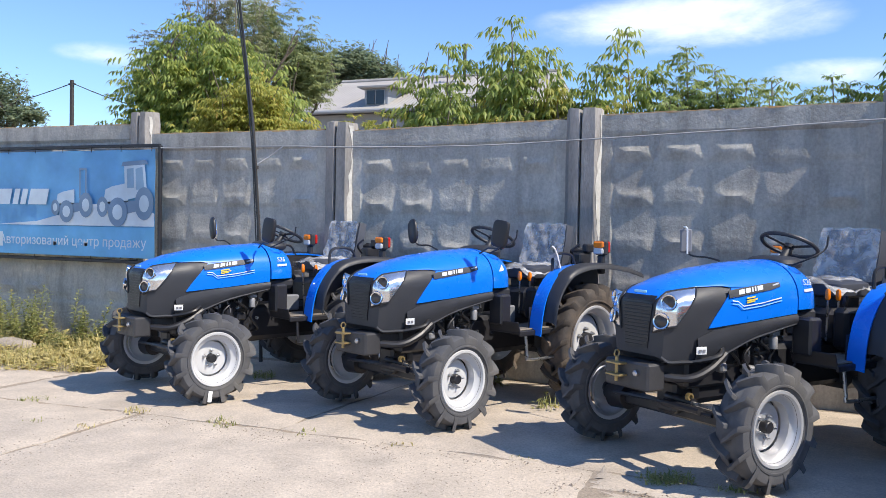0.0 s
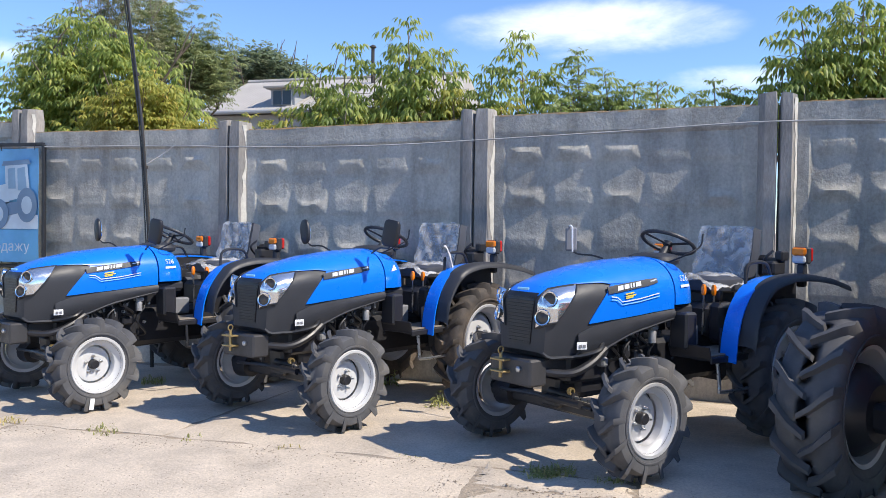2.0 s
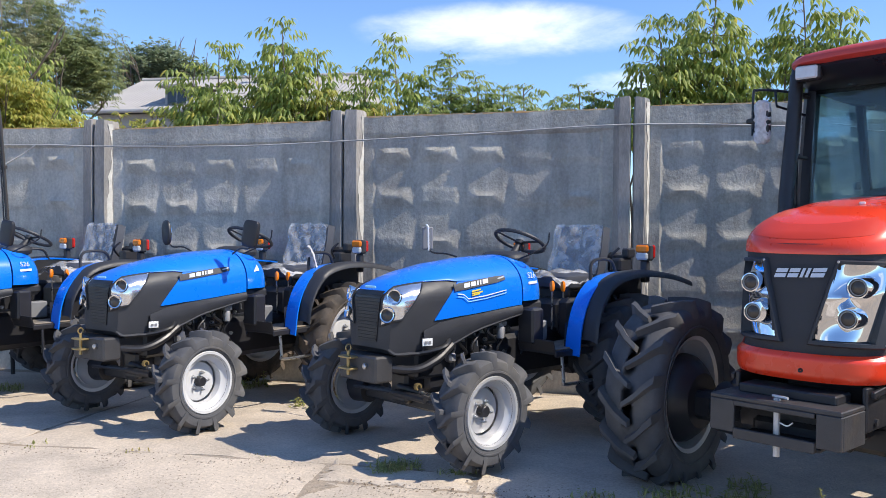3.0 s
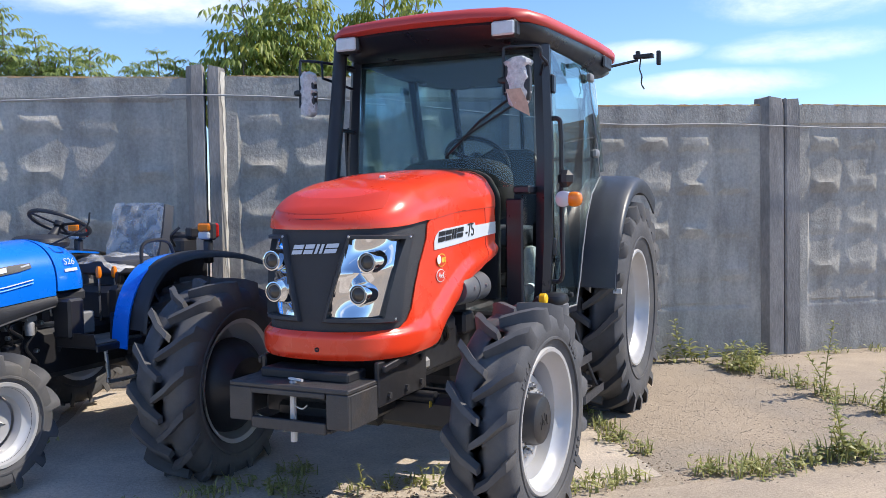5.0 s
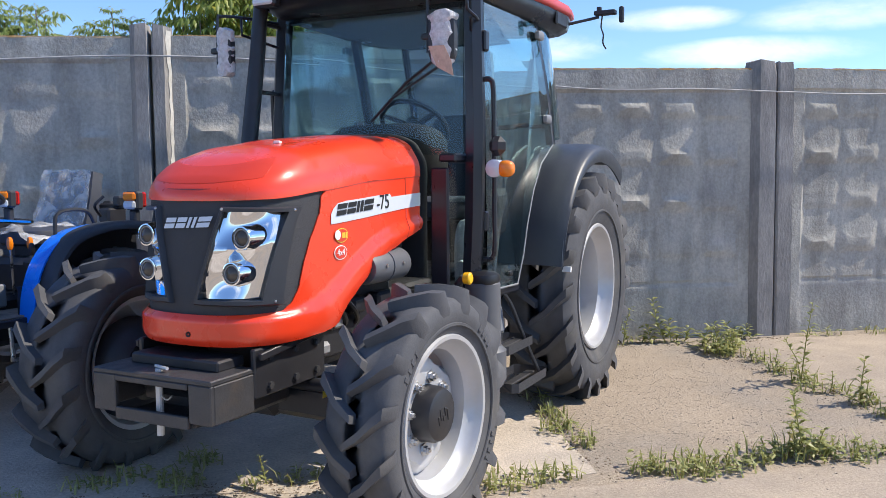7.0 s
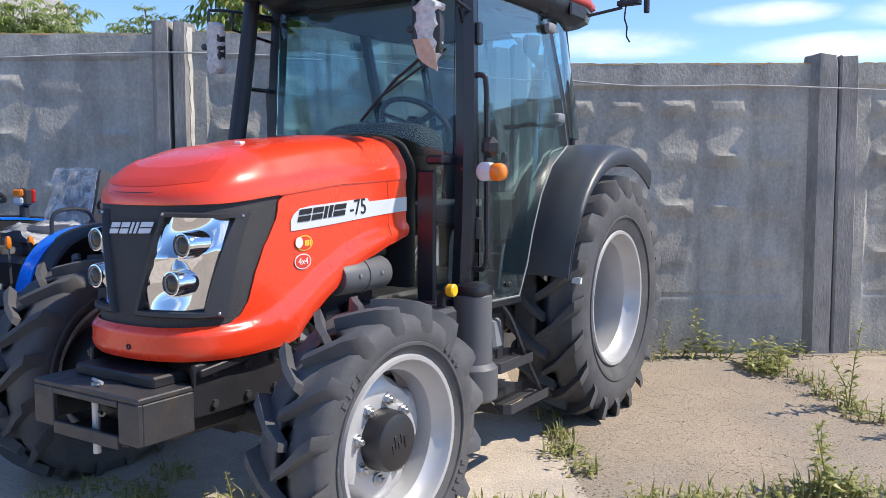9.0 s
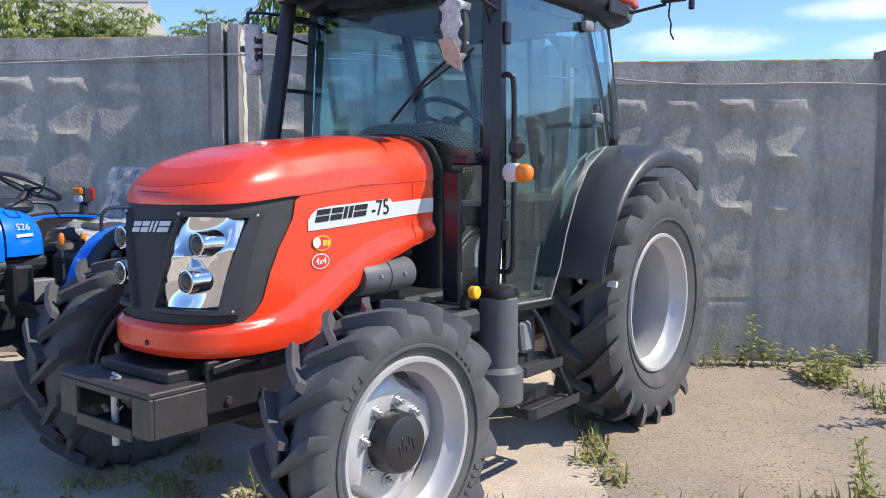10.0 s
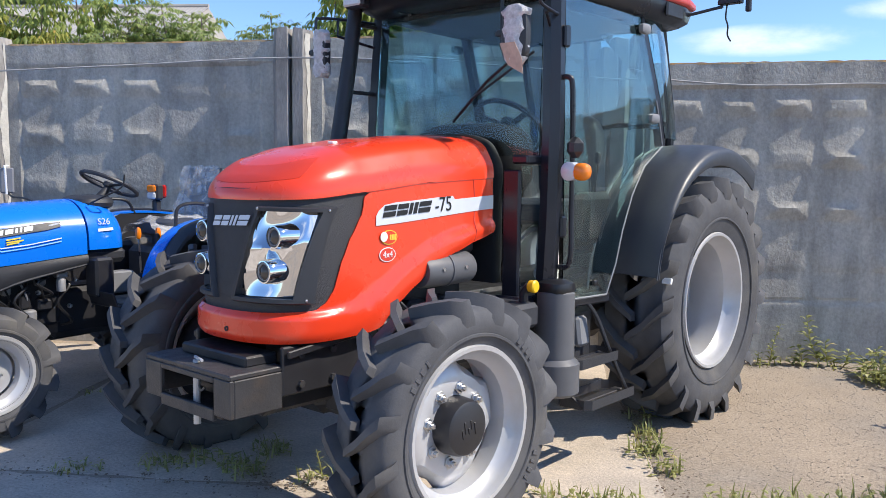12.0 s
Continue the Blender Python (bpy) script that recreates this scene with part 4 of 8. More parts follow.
        rows.append([(nose_at(abs(q) * grille_w(z), z) + 0.007, q * grille_w(z), z) for q in (-1, -0.8, -0.6, -0.4, -0.2, 0, 0.2, 0.4, 0.6, 0.8, 1)])
    grille = part("grille", Geo().shell(rows, 0.006), "black_metal", t, "black ribbed grille", angle=50)
    for k in range(14):
        z = 0.755 + 0.0205 * k
        part("grille_rib", Geo().tube([(nose_at(abs(q) * grille_w(z), z) + 0.0085, q * grille_w(z), z) for q in (-0.94, -0.6, -0.3, 0, 0.3, 0.6, 0.94)], 0.0028, 5), "black_decal", grille)
    part("badge", Geo().box((0.325, 0, 1.068), (0.012, 0.10, 0.016), 0.004), "lightblue_decal", t, "small pale badge")
    # headlights
    for s in (-1, 1):
        rows = []
        for i in range(11):
            u = i / 10
            r = []
            for j in range(11):
                v = j / 10
                z = (1.074 - 0.236 * v) * (1 - u) + (1.100 - 0.218 * v) * u
                yi = 0.150 - 0.026 * v
                yo = b_half(0.08 + 0.174 * v, 1.100 - 0.218 * v) - 0.002
                y = yi + (yo - yi) * u
                r.append((nose_at(y, z) + 0.008, s * (y + 0.006), z))
            rows.append(r)
        hl = part("headlight", Geo().shell(rows, 0.008 * s), "reflector", t, "silver twin headlight", angle=50)
        rim = [rows[i][0] for i in range(11)] + [rows[10][j] for j in range(1, 11)] + [rows[i][10] for i in range(9, -1, -1)] + [rows[0][j] for j in range(9, -1, -1)]
        part("headlight_bezel", Geo().tube(rim, 0.006, 6), "black_metal", hl)
        for bc, br in (((nose_at(0.213, 1.016) + 0.004, 0.213, 1.016), 0.040), ((nose_at(0.190, 0.908) + 0.004, 0.190, 0.908), 0.040)):
            q = Vector((0.86, 0.45 * s, 0.12)).to_track_quat("Z", "Y").to_matrix().to_4x4()
            ring = part("lamp_ring", Geo().lathe([(-0.03, br * 0.9), (0.016, br * 1.25), (0.024, br * 1.15), (0.022, br * 0.95), (0.0, br * 0.8)], (0, 0, 0), "z", 20), "chrome", hl)
            ring.matrix_basis = Matrix.Translation((bc[0], s * bc[1], bc[2])) @ q
            lens = part("lamp_lens", Geo().lathe([(0.006, br * 0.9), (0.014, br * 0.6), (0.018, 0.0005)], (0, 0, 0), "z", 18), "lamp_glass", hl, "dark projector lens")
            lens.matrix_basis = ring.matrix_basis.copy()
        # dark name strip with pale bars, and line decals
        rows = [[(x, s * b_half(x, z, 0.008), z) for z in (lo, (lo + hi) / 2, hi)] for x, lo, hi in ((-0.12, 1.035, 1.078), (-0.22, 1.045, 1.09), (-0.36, 1.062, 1.105), (-0.50, 1.078, 1.118), (-0.585, 1.095, 1.122))]
        strip = part("name_strip", Geo().shell(rows, 0.004 * s), "dark_plastic", t, "dark grey name strip")
        u = 0.0
        for w in (0.050, 0.044, 0.013, 0.013, 0.050):
            x, z = -0.20 - u, 1.055 + 0.12 * u
            q = [(xx, s * b_half(xx, zz, 0.0135), zz) for xx, zz in ((x, z), (x - w, z + 0.12 * w), (x - w - 0.008, z + 0.12 * w + 0.027), (x - 0.008, z + 0.027))]
            part("logo_bar", Geo().slab(q, (0, 0.001 * s, 0)), "silver_decal", strip)
            u += w + 0.012
        part("pale_bar", Geo().beam((-0.515, s * b_half(-0.515, 1.105, 0.013), 1.103), (-0.575, s * b_half(-0.575, 1.11, 0.013), 1.116), 0.002, 0.010, 0.0005), "silver_decal", strip)
        if decals:
            for dz, col in ((0.0, "white_sticker"), (-0.018, "lightblue_decal")):
                rows = [[(x, s * b_half(x, z + dz + e, 0.0105), z + dz + e) for e in (-0.003, 0.003)] for x, z in ((-0.14, 1.02), (-0.19, 1.015), (-0.235, 0.985), (-0.40, 1.0), (-0.58, 1.028))]
                part("line_decal", Geo().shell(rows, 0.001 * s), col, hood)
            for dz, x1 in ((0.013, -0.345), (-0.001, -0.36), (-0.013, -0.335)):
                rows = [[(x, s * b_half(x, z + dz + e, 0.011), z + dz + e) for e in (-0.004, 0.004)] for x, z in ((-0.265, 1.018), (x1, 1.028))]
                part("emblem_decal", Geo().shell(rows, 0.001 * s), "yellow_decal", hood)
        if s > 0:
            if decals:
                lettering("model_decal", "S26", 0.056, "silver_decal", t, Matrix.Translation((-0.862, b_half(-0.862, 1.115, 0.016), 1.115)) @ Matrix.Rotation(math.pi, 4, "Z") @ Matrix.Rotation(radians(90 - 14), 4, "X"), "white model number")
                part("small_decal", Geo().slab([(-0.815, b_half(-0.815, 1.06, 0.008), 1.055), (-0.92, b_half(-0.92, 1.06, 0.008), 1.06), (-0.92, b_half(-0.92, 1.075, 0.007), 1.078), (-0.815, b_half(-0.815, 1.075, 0.007), 1.073)], (0, 0.001, 0)), "silver_decal", t)
            else:
                part("small_decal", Geo().slab([(-0.83, b_half(-0.83, 1.09, 0.008), 1.075), (-0.90, b_half(-0.9, 1.09, 0.008), 1.085), (-0.88, b_half(-0.88, 1.12, 0.007), 1.13)], (0, 0.001, 0)), "white_sticker", t)
            part("white_label", Geo().box((0.10, b_half(0.115, 0.745, 0.024) , 0.735), (0.07, 0.004, 0.045), 0.001, Matrix.Rotation(radians(-14), 3, "Z")), "white_sticker", t, "white paper label")
            for k in range(2):
                part("label_bar", Geo().box((0.113 - 0.026 * k, b_half(0.115, 0.745, 0.0275) + 0.005 * k, 0.733), (0.018, 0.002, 0.018), 0.0, Matrix.Rotation(radians(-14), 3, "Z")), "grey_plastic", t)
    # front bracket, towing pin
    bracket = part("front_bracket", Geo().box((0.36, 0.0, 0.58), (0.14, 0.36, 0.16), 0.012).box((0.22, 0, 0.60), (0.30, 0.26, 0.10), 0.01), "bumper_iron", t, "black cast front bracket")
    part("bracket_plate", Geo().box((0.44, -0.05, 0.645), (0.10, 0.12, 0.012), 0.003).box((0.44, -0.05, 0.575), (0.10, 0.12, 0.012), 0.003), "zinc_yellow", bracket)
    part("tow_pin", Geo().tube([(0.455, -0.05, 0.535), (0.455, -0.05, 0.68)], 0.011, 10).tube(arc((0.455, 0.70), 0.02, -90, 270, 12, "xz", -0.05), 0.005, 6), "zinc_yellow", bracket, "brass-coloured towing pin")
    part("bracket_bolt", Geo().lathe([(0.43, 0.018), (0.445, 0.018), (0.452, 0.010), (0.452, 0.0005)], (0, 0.09, 0.60), "x", 10), "steel", bracket)
    # engine, gearbox and undercarriage
    part("engine_block", Geo().box((-0.28, 0, 0.66), (0.72, 0.30, 0.36), 0.02).box((-0.30, 0.0, 0.45), (0.50, 0.22, 0.14), 0.03), "black_metal", t)
    part("engine_head", Geo().box((-0.30, 0.02, 0.84), (0.55, 0.26, 0.10), 0.02), "cast_grey", t)
    part("gearbox", Geo().box((-1.05, 0, 0.55), (0.95, 0.28, 0.32), 0.04).box((-1.62, 0, 0.55), (0.34, 0.40, 0.40), 0.05), "black_metal", t)
    part("rear_axle", Geo().lathe([(-0.42, 0.10), (-0.25, 0.12), (0, 0.17), (0.25, 0.12), (0.42, 0.10)], (-1.62, 0, 0.50), "y", 18), "black_metal", t)
    part("front_axle", Geo().beam((0, -0.46, 0.33), (0, 0.46, 0.33), 0.075, 0.08, 0.015).box((0.02, 0, 0.42), (0.16, 0.16, 0.20), 0.02), "black_metal", t)
    for s in (-1, 1):
        part("axle_hub", Geo().lathe([(s * 0.40, 0.001), (s * 0.40, 0.085), (s * 0.53, 0.095), (s * 0.56, 0.05), (s * 0.60, 0.05)], (0, 0, 0.335), "y", 16).box((0.0, s * 0.45, 0.43), (0.10, 0.08, 0.14), 0.02), "black_metal", t)
    part("steering_rod", Geo().tube([(0.14, -0.40, 0.38), (0.16, 0.0, 0.40), (0.14, 0.40, 0.38)], 0.012, 8).tube([(0.16, 0.05, 0.40), (0.16, 0.33, 0.395)], 0.024, 10), "black_metal", t)
    part("brake_hose", Geo().tube(smooth_path([(0.25, 0.16, 0.66), (0.10, 0.25, 0.67), (-0.02, 0.30, 0.70), (-0.10, 0.26, 0.74)], 5), 0.016, 8), "black_decal", t)
    part("exhaust_pipe", Geo().tube(smooth_path([(0.30, 0.14, 0.58), (0.16, 0.24, 0.57), (0.02, 0.27, 0.62), (-0.12, 0.26, 0.70)], 5), 0.026, 10), "black_metal", t)
    for k, (x, y, z, sx, sz, mt) in enumerate(((-0.30, 0.165, 0.74, 0.05, 0.09, "cast_grey"), (-0.40, 0.17, 0.66, 0.07, 0.10, "black_metal"), (-0.20, 0.165, 0.60, 0.06, 0.06, "cast_grey"), (-0.50, 0.165, 0.76, 0.06, 0.05, "cast_grey"), (-0.52, 0.17, 0.62, 0.09, 0.07, "black_metal"), (-0.12, 0.16, 0.75, 0.05, 0.05, "steel"))):
        part("engine_fitting", Geo().box((x, y, z), (sx, 0.07, sz), 0.012), mt, t)
    for k in range(4):
        x = -0.16 - 0.10 * k
        part("fuel_pipe", Geo().tube(smooth_path([(x, 0.17, 0.80), (x - 0.02, 0.21, 0.74), (x - 0.05, 0.20, 0.66), (x - 0.03, 0.16, 0.60)], 4), 0.006, 6), "black_decal" if k % 2 else "cast_grey", t)
    part("oil_filter", Geo().lathe([(-0.06, 0.001), (-0.06, 0.04), (0.06, 0.042), (0.07, 0.03), (0.07, 0.001)], (-0.42, 0.20, 0.53), "z", 16), "cast_grey", t)
    cyl = part("steering_cylinder", Geo().tube([(0.10, 0.02, 0.425), (0.11, 0.24, 0.42)], 0.028, 12), "black_metal", t)
    part("cylinder_rod", Geo().tube([(0.11, 0.24, 0.42), (0.115, 0.40, 0.415)], 0.012, 10), "steel", cyl, "bright steel rod")
    part("cylinder_cap", Geo().lathe([(0.20, 0.014), (0.20, 0.024), (0.225, 0.024), (0.225, 0.014)], (0.12, 0.0, 0.455), "y", 10), "zinc_yellow", cyl)
    alt = part("alternator", Geo().lathe([(-0.07, 0.001), (-0.07, 0.05), (-0.05, 0.062), (0.05, 0.062), (0.07, 0.045), (0.07, 0.001)], (-0.08, 0.20, 0.78), "x", 18), "cast_grey", t, "finned grey alternator")
    part("pulley", Geo().lathe([(0.08, 0.001), (0.08, 0.036), (0.09, 0.028), (0.10, 0.036), (0.10, 0.001)], (-0.08, 0.20, 0.78), "x", 16), "steel", alt)
    fuel = part("fuel_filter", Geo().lathe([(0.0, 0.001), (0.0, 0.026), (0.07, 0.028), (0.085, 0.018), (0.085, 0.001)], (-0.60, 0.235, 0.70), "z", 14), "cast_grey", t, "grey fuel filter bowl")
    part("filter_head", Geo().box((-0.60, 0.235, 0.80), (0.07, 0.06, 0.035), 0.008), "cast_grey", fuel)
    for k, (za, zb, y) in enumerate(((0.84, 0.60, 0.235), (0.80, 0.52, 0.225), (0.86, 0.66, 0.245), (0.78, 0.48, 0.215))):
        x = -0.22 - 0.13 * k
        part("hose", Geo().tube(smooth_path([(x, 0.17, za), (x - 0.05, y, za - 0.05), (x + 0.03, y + 0.01, (za + zb) / 2), (x - 0.06, y, zb + 0.03), (x - 0.02, 0.16, zb)], 5), 0.010, 7), "black_decal", t)
    for x, z in ((-0.16, 0.68), (-0.34, 0.58), (-0.47, 0.70), (-0.66, 0.60), (-0.70, 0.76)):
        part("hose_clamp", Geo().lathe([(0.205, 0.008), (0.205, 0.014), (0.225, 0.014), (0.225, 0.008)], (x, 0, z), "y", 10), "steel", t)
    part("front_shaft", Geo().tube([(0.0, 0, 0.36), (-1.3, 0, 0.40)], 0.022, 8), "black_metal", t)
    # foot platforms, pedals, side box
    for s in (-1, 1):
        part("platform", Geo().box((-1.04, s * 0.40, 0.615), (0.52, 0.32, 0.025), 0.006).box((-1.04, s * 0.558, 0.606), (0.52, 0.016, 0.042), 0.006).box((-0.775, s * 0.40, 0.655), (0.012, 0.32, 0.09), 0.004, Matrix.Rotation(radians(18), 3, "Y")).box((-1.04, s * 0.30, 0.58), (0.05, 0.10, 0.05), 0.006), "black_metal", t)
        part("floor_mat", Geo().box((-1.04, s * 0.40, 0.633), (0.48, 0.285, 0.012), 0.004), "dusty_mat", t, "dusty rubber floor mat")
        for k in range(2 if s < 0 else 1):
            part("pedal", Geo().box((-0.86 + 0.02 * k, s * (0.28 + 0.10 * k), 0.74), (0.05, 0.08, 0.012), 0.003, Matrix.Rotation(radians(-35), 3, "Y")).tube([(-0.86, s * (0.28 + 0.10 * k), 0.73), (-0.78, s * (0.26 + 0.10 * k), 0.58)], 0.008, 6), "black_metal", t)
    part("step_bar", Geo().tube(smooth_path([(-0.86, 0.55, 0.60), (-0.86, 0.57, 0.44), (-0.88, 0.57, 0.40), (-1.20, 0.57, 0.40), (-1.22, 0.57, 0.44), (-1.22, 0.55, 0.60)], 3), 0.012, 8), "steel" if seed else "black_metal", t)
    part("side_box", Geo().box((-0.80, 0.33, 0.78), (0.12, 0.14, 0.24), 0.015), "black_metal", t)
    part("battery_box", Geo().box((-1.0, 0.20, 0.72), (0.16, 0.10, 0.14), 0.01), "grey_plastic", t)
    part("console", Geo().box((-1.28, 0.30, 0.80), (0.20, 0.12, 0.28), 0.03).box((-1.28, -0.30, 0.80), (0.20, 0.12, 0.28), 0.03).box((-1.42, 0, 0.80), (0.30, 0.40, 0.24), 0.04), "black_metal", t)
    for (x, y, z, tilt, col) in ((-1.10, 0.27, 1.0, 0.05, "orange_lens"), (-1.20, 0.33, 0.96, -0.02, "black_decal"), (-1.15, -0.27, 1.02, 0.05, "black_decal"), (-1.26, 0.24, 0.99, 0.02, "orange_lens")):
        lev = part("lever", Geo().tube([(x - 0.03, y * 0.9, 0.72), (x, y, z)], 0.007, 6), "steel", t)
        part("lever_knob", blob((x + 0.002, y, z + 0.03), (0.018, 0.018, 0.04), 0.8, 10, 6), col, lev)
    # steering wheel
    part("steering_column", Geo().tube([(-0.88, 0, 1.12), (-1.0, 0, 1.27), (-1.045, 0, 1.325)], [0.05, 0.03, 0.022], 12), "dark_plastic", t)
    q = Matrix.Translation((-1.05, 0.0, 1.335)) @ Matrix.Rotation(radians(-26), 4, "Y")
    ring = [(0.185 * math.cos(2 * math.pi * k / 28), 0.185 * math.sin(2 * math.pi * k / 28), 0.012) for k in range(29)]
    sw = part("steering_wheel", Geo().tube(ring, 0.014, 8).tube([(0, 0, -0.01), (0, 0, 0.015)], 0.035, 14), "dark_plastic", t, "black three-spoke steering wheel")
    sw.matrix_basis = q
    for k in range(3):
        a = radians(90 + 120 * k)
        part("spoke", Geo().beam((0.02 * math.cos(a), 0.02 * math.sin(a), 0), (0.178 * math.cos(a), 0.178 * math.sin(a), 0.010), 0.028, 0.008, 0.003), "dark_plastic", sw)
    part("hand_throttle", Geo().tube(smooth_path([(-0.80, 0.20, 1.22), (-0.85, 0.30, 1.27), (-0.95, 0.34, 1.33), (-0.97, 0.345, 1.41)], 5), 0.006, 6), "black_metal", t)
    # seat under its plastic film
    seat = part("seat_cushion", blob((-1.52, 0, 1.045), (0.21, 0.225, 0.065), 0.5, 20, 8), "seat_vinyl", t, "black vinyl seat cushion")
    rows = []
    for i in range(9):
        f = i / 8
        r = []
        for j in range(9):
            y = -0.215 + 0.43 * j / 8
            w = 1 - 0.22 * max(0, f - 0.55) ** 1.3
            r.append((-1.70 - 0.10 * f - 0.05 * (1 - (2 * j / 8 - 1) ** 2) * 0.6, y * w, 1.08 + 0.38 * f))
        rows.append(r)
    back = part("seat_back", Geo().shell(rows, 0.07), "seat_vinyl", t, "black vinyl seat back", angle=60)
    if film:
        rows = []
        for i in range(11):
            f = i / 10
            rows.append([(-1.675 - 0.10 * f - 0.03 * math.sin(math.pi * j / 10) + 0.012 * math.sin(j * 2.1 + i), (-0.245 + 0.49 * j / 10) * (1 - 0.16 * max(0, f - 0.6)), 1.09 + 0.40 * f + (0.012 * math.sin(j * 1.9) if i == 10 else 0)) for j in range(11)])
        f1 = part("plastic_film", film_sheet(Geo(), rows, 0.007, seed + 1), M["film"], back, "crumpled clear protective film", angle=25)
        f1.visible_shadow = False
        rows = []
        for i in range(10):
            f = i / 9
            rows.append([(-1.27 - 0.46 * f + 0.012 * math.sin(3 * j), (-0.255 + 0.51 * j / 11), 1.118 - 0.10 * (abs(2 * j / 11 - 1) ** 3) - 0.04 * (1 - f) ** 4 + 0.012 * math.sin(i * 1.7 + j)) for j in range(12)])
        f2 = part("plastic_film", film_sheet(Geo(), rows, 0.009, seed + 2), M["film"], seat, "crumpled clear protective film", angle=25)
        f2.visible_shadow = False
    part("seat_mount", Geo().box((-1.55, 0, 0.94), (0.26, 0.28, 0.14), 0.03), "black_metal", t)
    # rear fenders: blue panel, dark outer flare
    for s in (-1, 1):
        prof = smooth_path([(-0.955, 0, 0.58), (-0.985, 0, 0.78), (-1.06, 0, 0.95), (-1.20, 0, 1.075), (-1.40, 0, 1.125), (-1.62, 0, 1.13), (-1.86, 0, 1.11)], 4)
        rows = [[(p.x, s * y, p.z + 0.006 * math.sin(math.pi * k / 3)) for k, y in enumerate((0.50, 0.55, 0.59, 0.62))] for p in prof]
        part("fender", Geo().shell(rows, 0.012 * s), "blue_paint", t, "glossy blue rear fender", angle=50)
        prof2 = smooth_path([(-1.00, 0, 0.70), (-1.03, 0, 0.84), (-1.10, 0, 0.97), (-1.22, 0, 1.075), (-1.42, 0, 1.125), (-1.66, 0, 1.13), (-1.95, 0, 1.10), (-2.20, 0, 1.045)], 4)
        rows = [[(p.x, s * (0.605 + dy), p.z + dz + (0.004 if i > 2 else -0.02 + 0.008 * i)) for dy, dz in ((0.0, 0.012), (0.05, 0.014), (0.10, 0.008), (0.125, -0.008), (0.130, -0.035))] for i, p in enumerate(prof2)]
        part("fender_flare", Geo().shell(rows, 0.008 * s), "dark_plastic", t, "black plastic fender flare", angle=50)
        in_rows = [[(x, s * 0.495, z) for z in (0.58, 0.8, interp(x, [(-0.96, 0.58), (-1.06, 0.95), (-1.4, 1.12), (-1.86, 1.1)]))] for x in (-0.96, -1.06, -1.2, -1.4, -1.62, -1.86)]
        part("fender_side", Geo().shell(in_rows, 0.008), "black_metal", t, angle=50)
        part("grab_rail", Geo().tube(smooth_path([(-1.22, s * 0.51, 1.07), (-1.24, s * 0.50, 1.19), (-1.32, s * 0.51, 1.225), (-1.46, s * 0.51, 1.21), (-1.52, s * 0.51, 1.12)], 5), 0.012, 8), "black_metal", t)
        rear_lamp(t, (-1.76, s * 0.60, 1.23), s)
        part("reflector_decal", Geo().box((-1.045, s * 0.54, 0.862), (0.006, 0.045, 0.03), 0.001, Matrix.Rotation(radians(28), 3, "Y")), "yellow_decal", t)
    # hitch behind the seat
    part("hitch", Geo().box((-1.95, 0, 0.85), (0.14, 0.44, 0.12), 0.02).box((-1.90, 0.24, 1.18), (0.10, 0.10, 0.16), 0.02).box((-1.86, 0.30, 1.22), (0.06, 0.20, 0.05), 0.01).tube([(-1.90, -0.26, 0.85), (-2.25, -0.32, 0.48)], 0.022, 8).tube([(-1.90, 0.26, 0.85), (-2.25, 0.32, 0.48)], 0.022, 8).tube([(-1.75, -0.28, 0.42), (-2.40, -0.34, 0.44)], 0.026, 8).tube([(-1.75, 0.28, 0.42), (-2.40, 0.34, 0.44)], 0.026, 8), "black_metal", t)
    part("valve_block", Geo().box((-1.80, 0.36, 1.17), (0.16, 0.10, 0.10), 0.015).box((-1.84, 0.40, 1.26), (0.10, 0.06, 0.07), 0.01).tube(smooth_path([(-1.70, 0.36, 1.17), (-1.62, 0.40, 1.24), (-1.66, 0.44, 1.30)], 4), 0.010, 6), "black_metal", t)
    if worn:
        rows = [[(-1.20 - 0.10 * f + 0.02 * math.sin(j * 1.3 + f * 4), 0.52 + 0.035 * math.cos(j * 0.7) , 1.25 - 0.30 * f * f + 0.03 * math.sin(j * 0.7)) for j in range(10)] for f in [k / 9 for k in range(10)]]
        part("plastic_wrap", film_sheet(Geo(), rows, 0.010, 9), "bubble_wrap", t, "white plastic wrap round the fender rail", angle=25)
    if seed == 0:
        part("paper_tag", Geo().box((0.06, 0.752, 0.075), (0.035, 0.003, 0.085), 0.0005, Matrix.Rotation(radians(-8), 3, "Y")), "white_sticker", t, "small white paper tag on the tyre")
    # mirrors and wheels
    side_mirror(t, 1, mirrors[0]) if mirrors[0] else None
    side_mirror(t, -1, mirrors[1]) if mirrors[1] else None
    for s in (-1, 1):
        wheel(t, (0, s * 0.65, 0.36), 0.362, 0.19, 0.20, s, 13, 0.042, 0.018, 0.50, "rim_silver" if seed == 2 else "rim_white", "rubber", 5, 0.062, 0.036, 0.05, "black_metal", phase=0.3 + seed, steer=steer)
        wheel(t, (-1.62, s * 0.55, 0.49), 0.49, 0.25, 0.285, s, 17, 0.035, 0.020, 0.42, "rim_silver", "rubber_worn" if worn else "rubber", 6, 0.10, 0.07, 0.05, "black_metal", "rim_white", 0, phase=0.1 + seed)
    return t


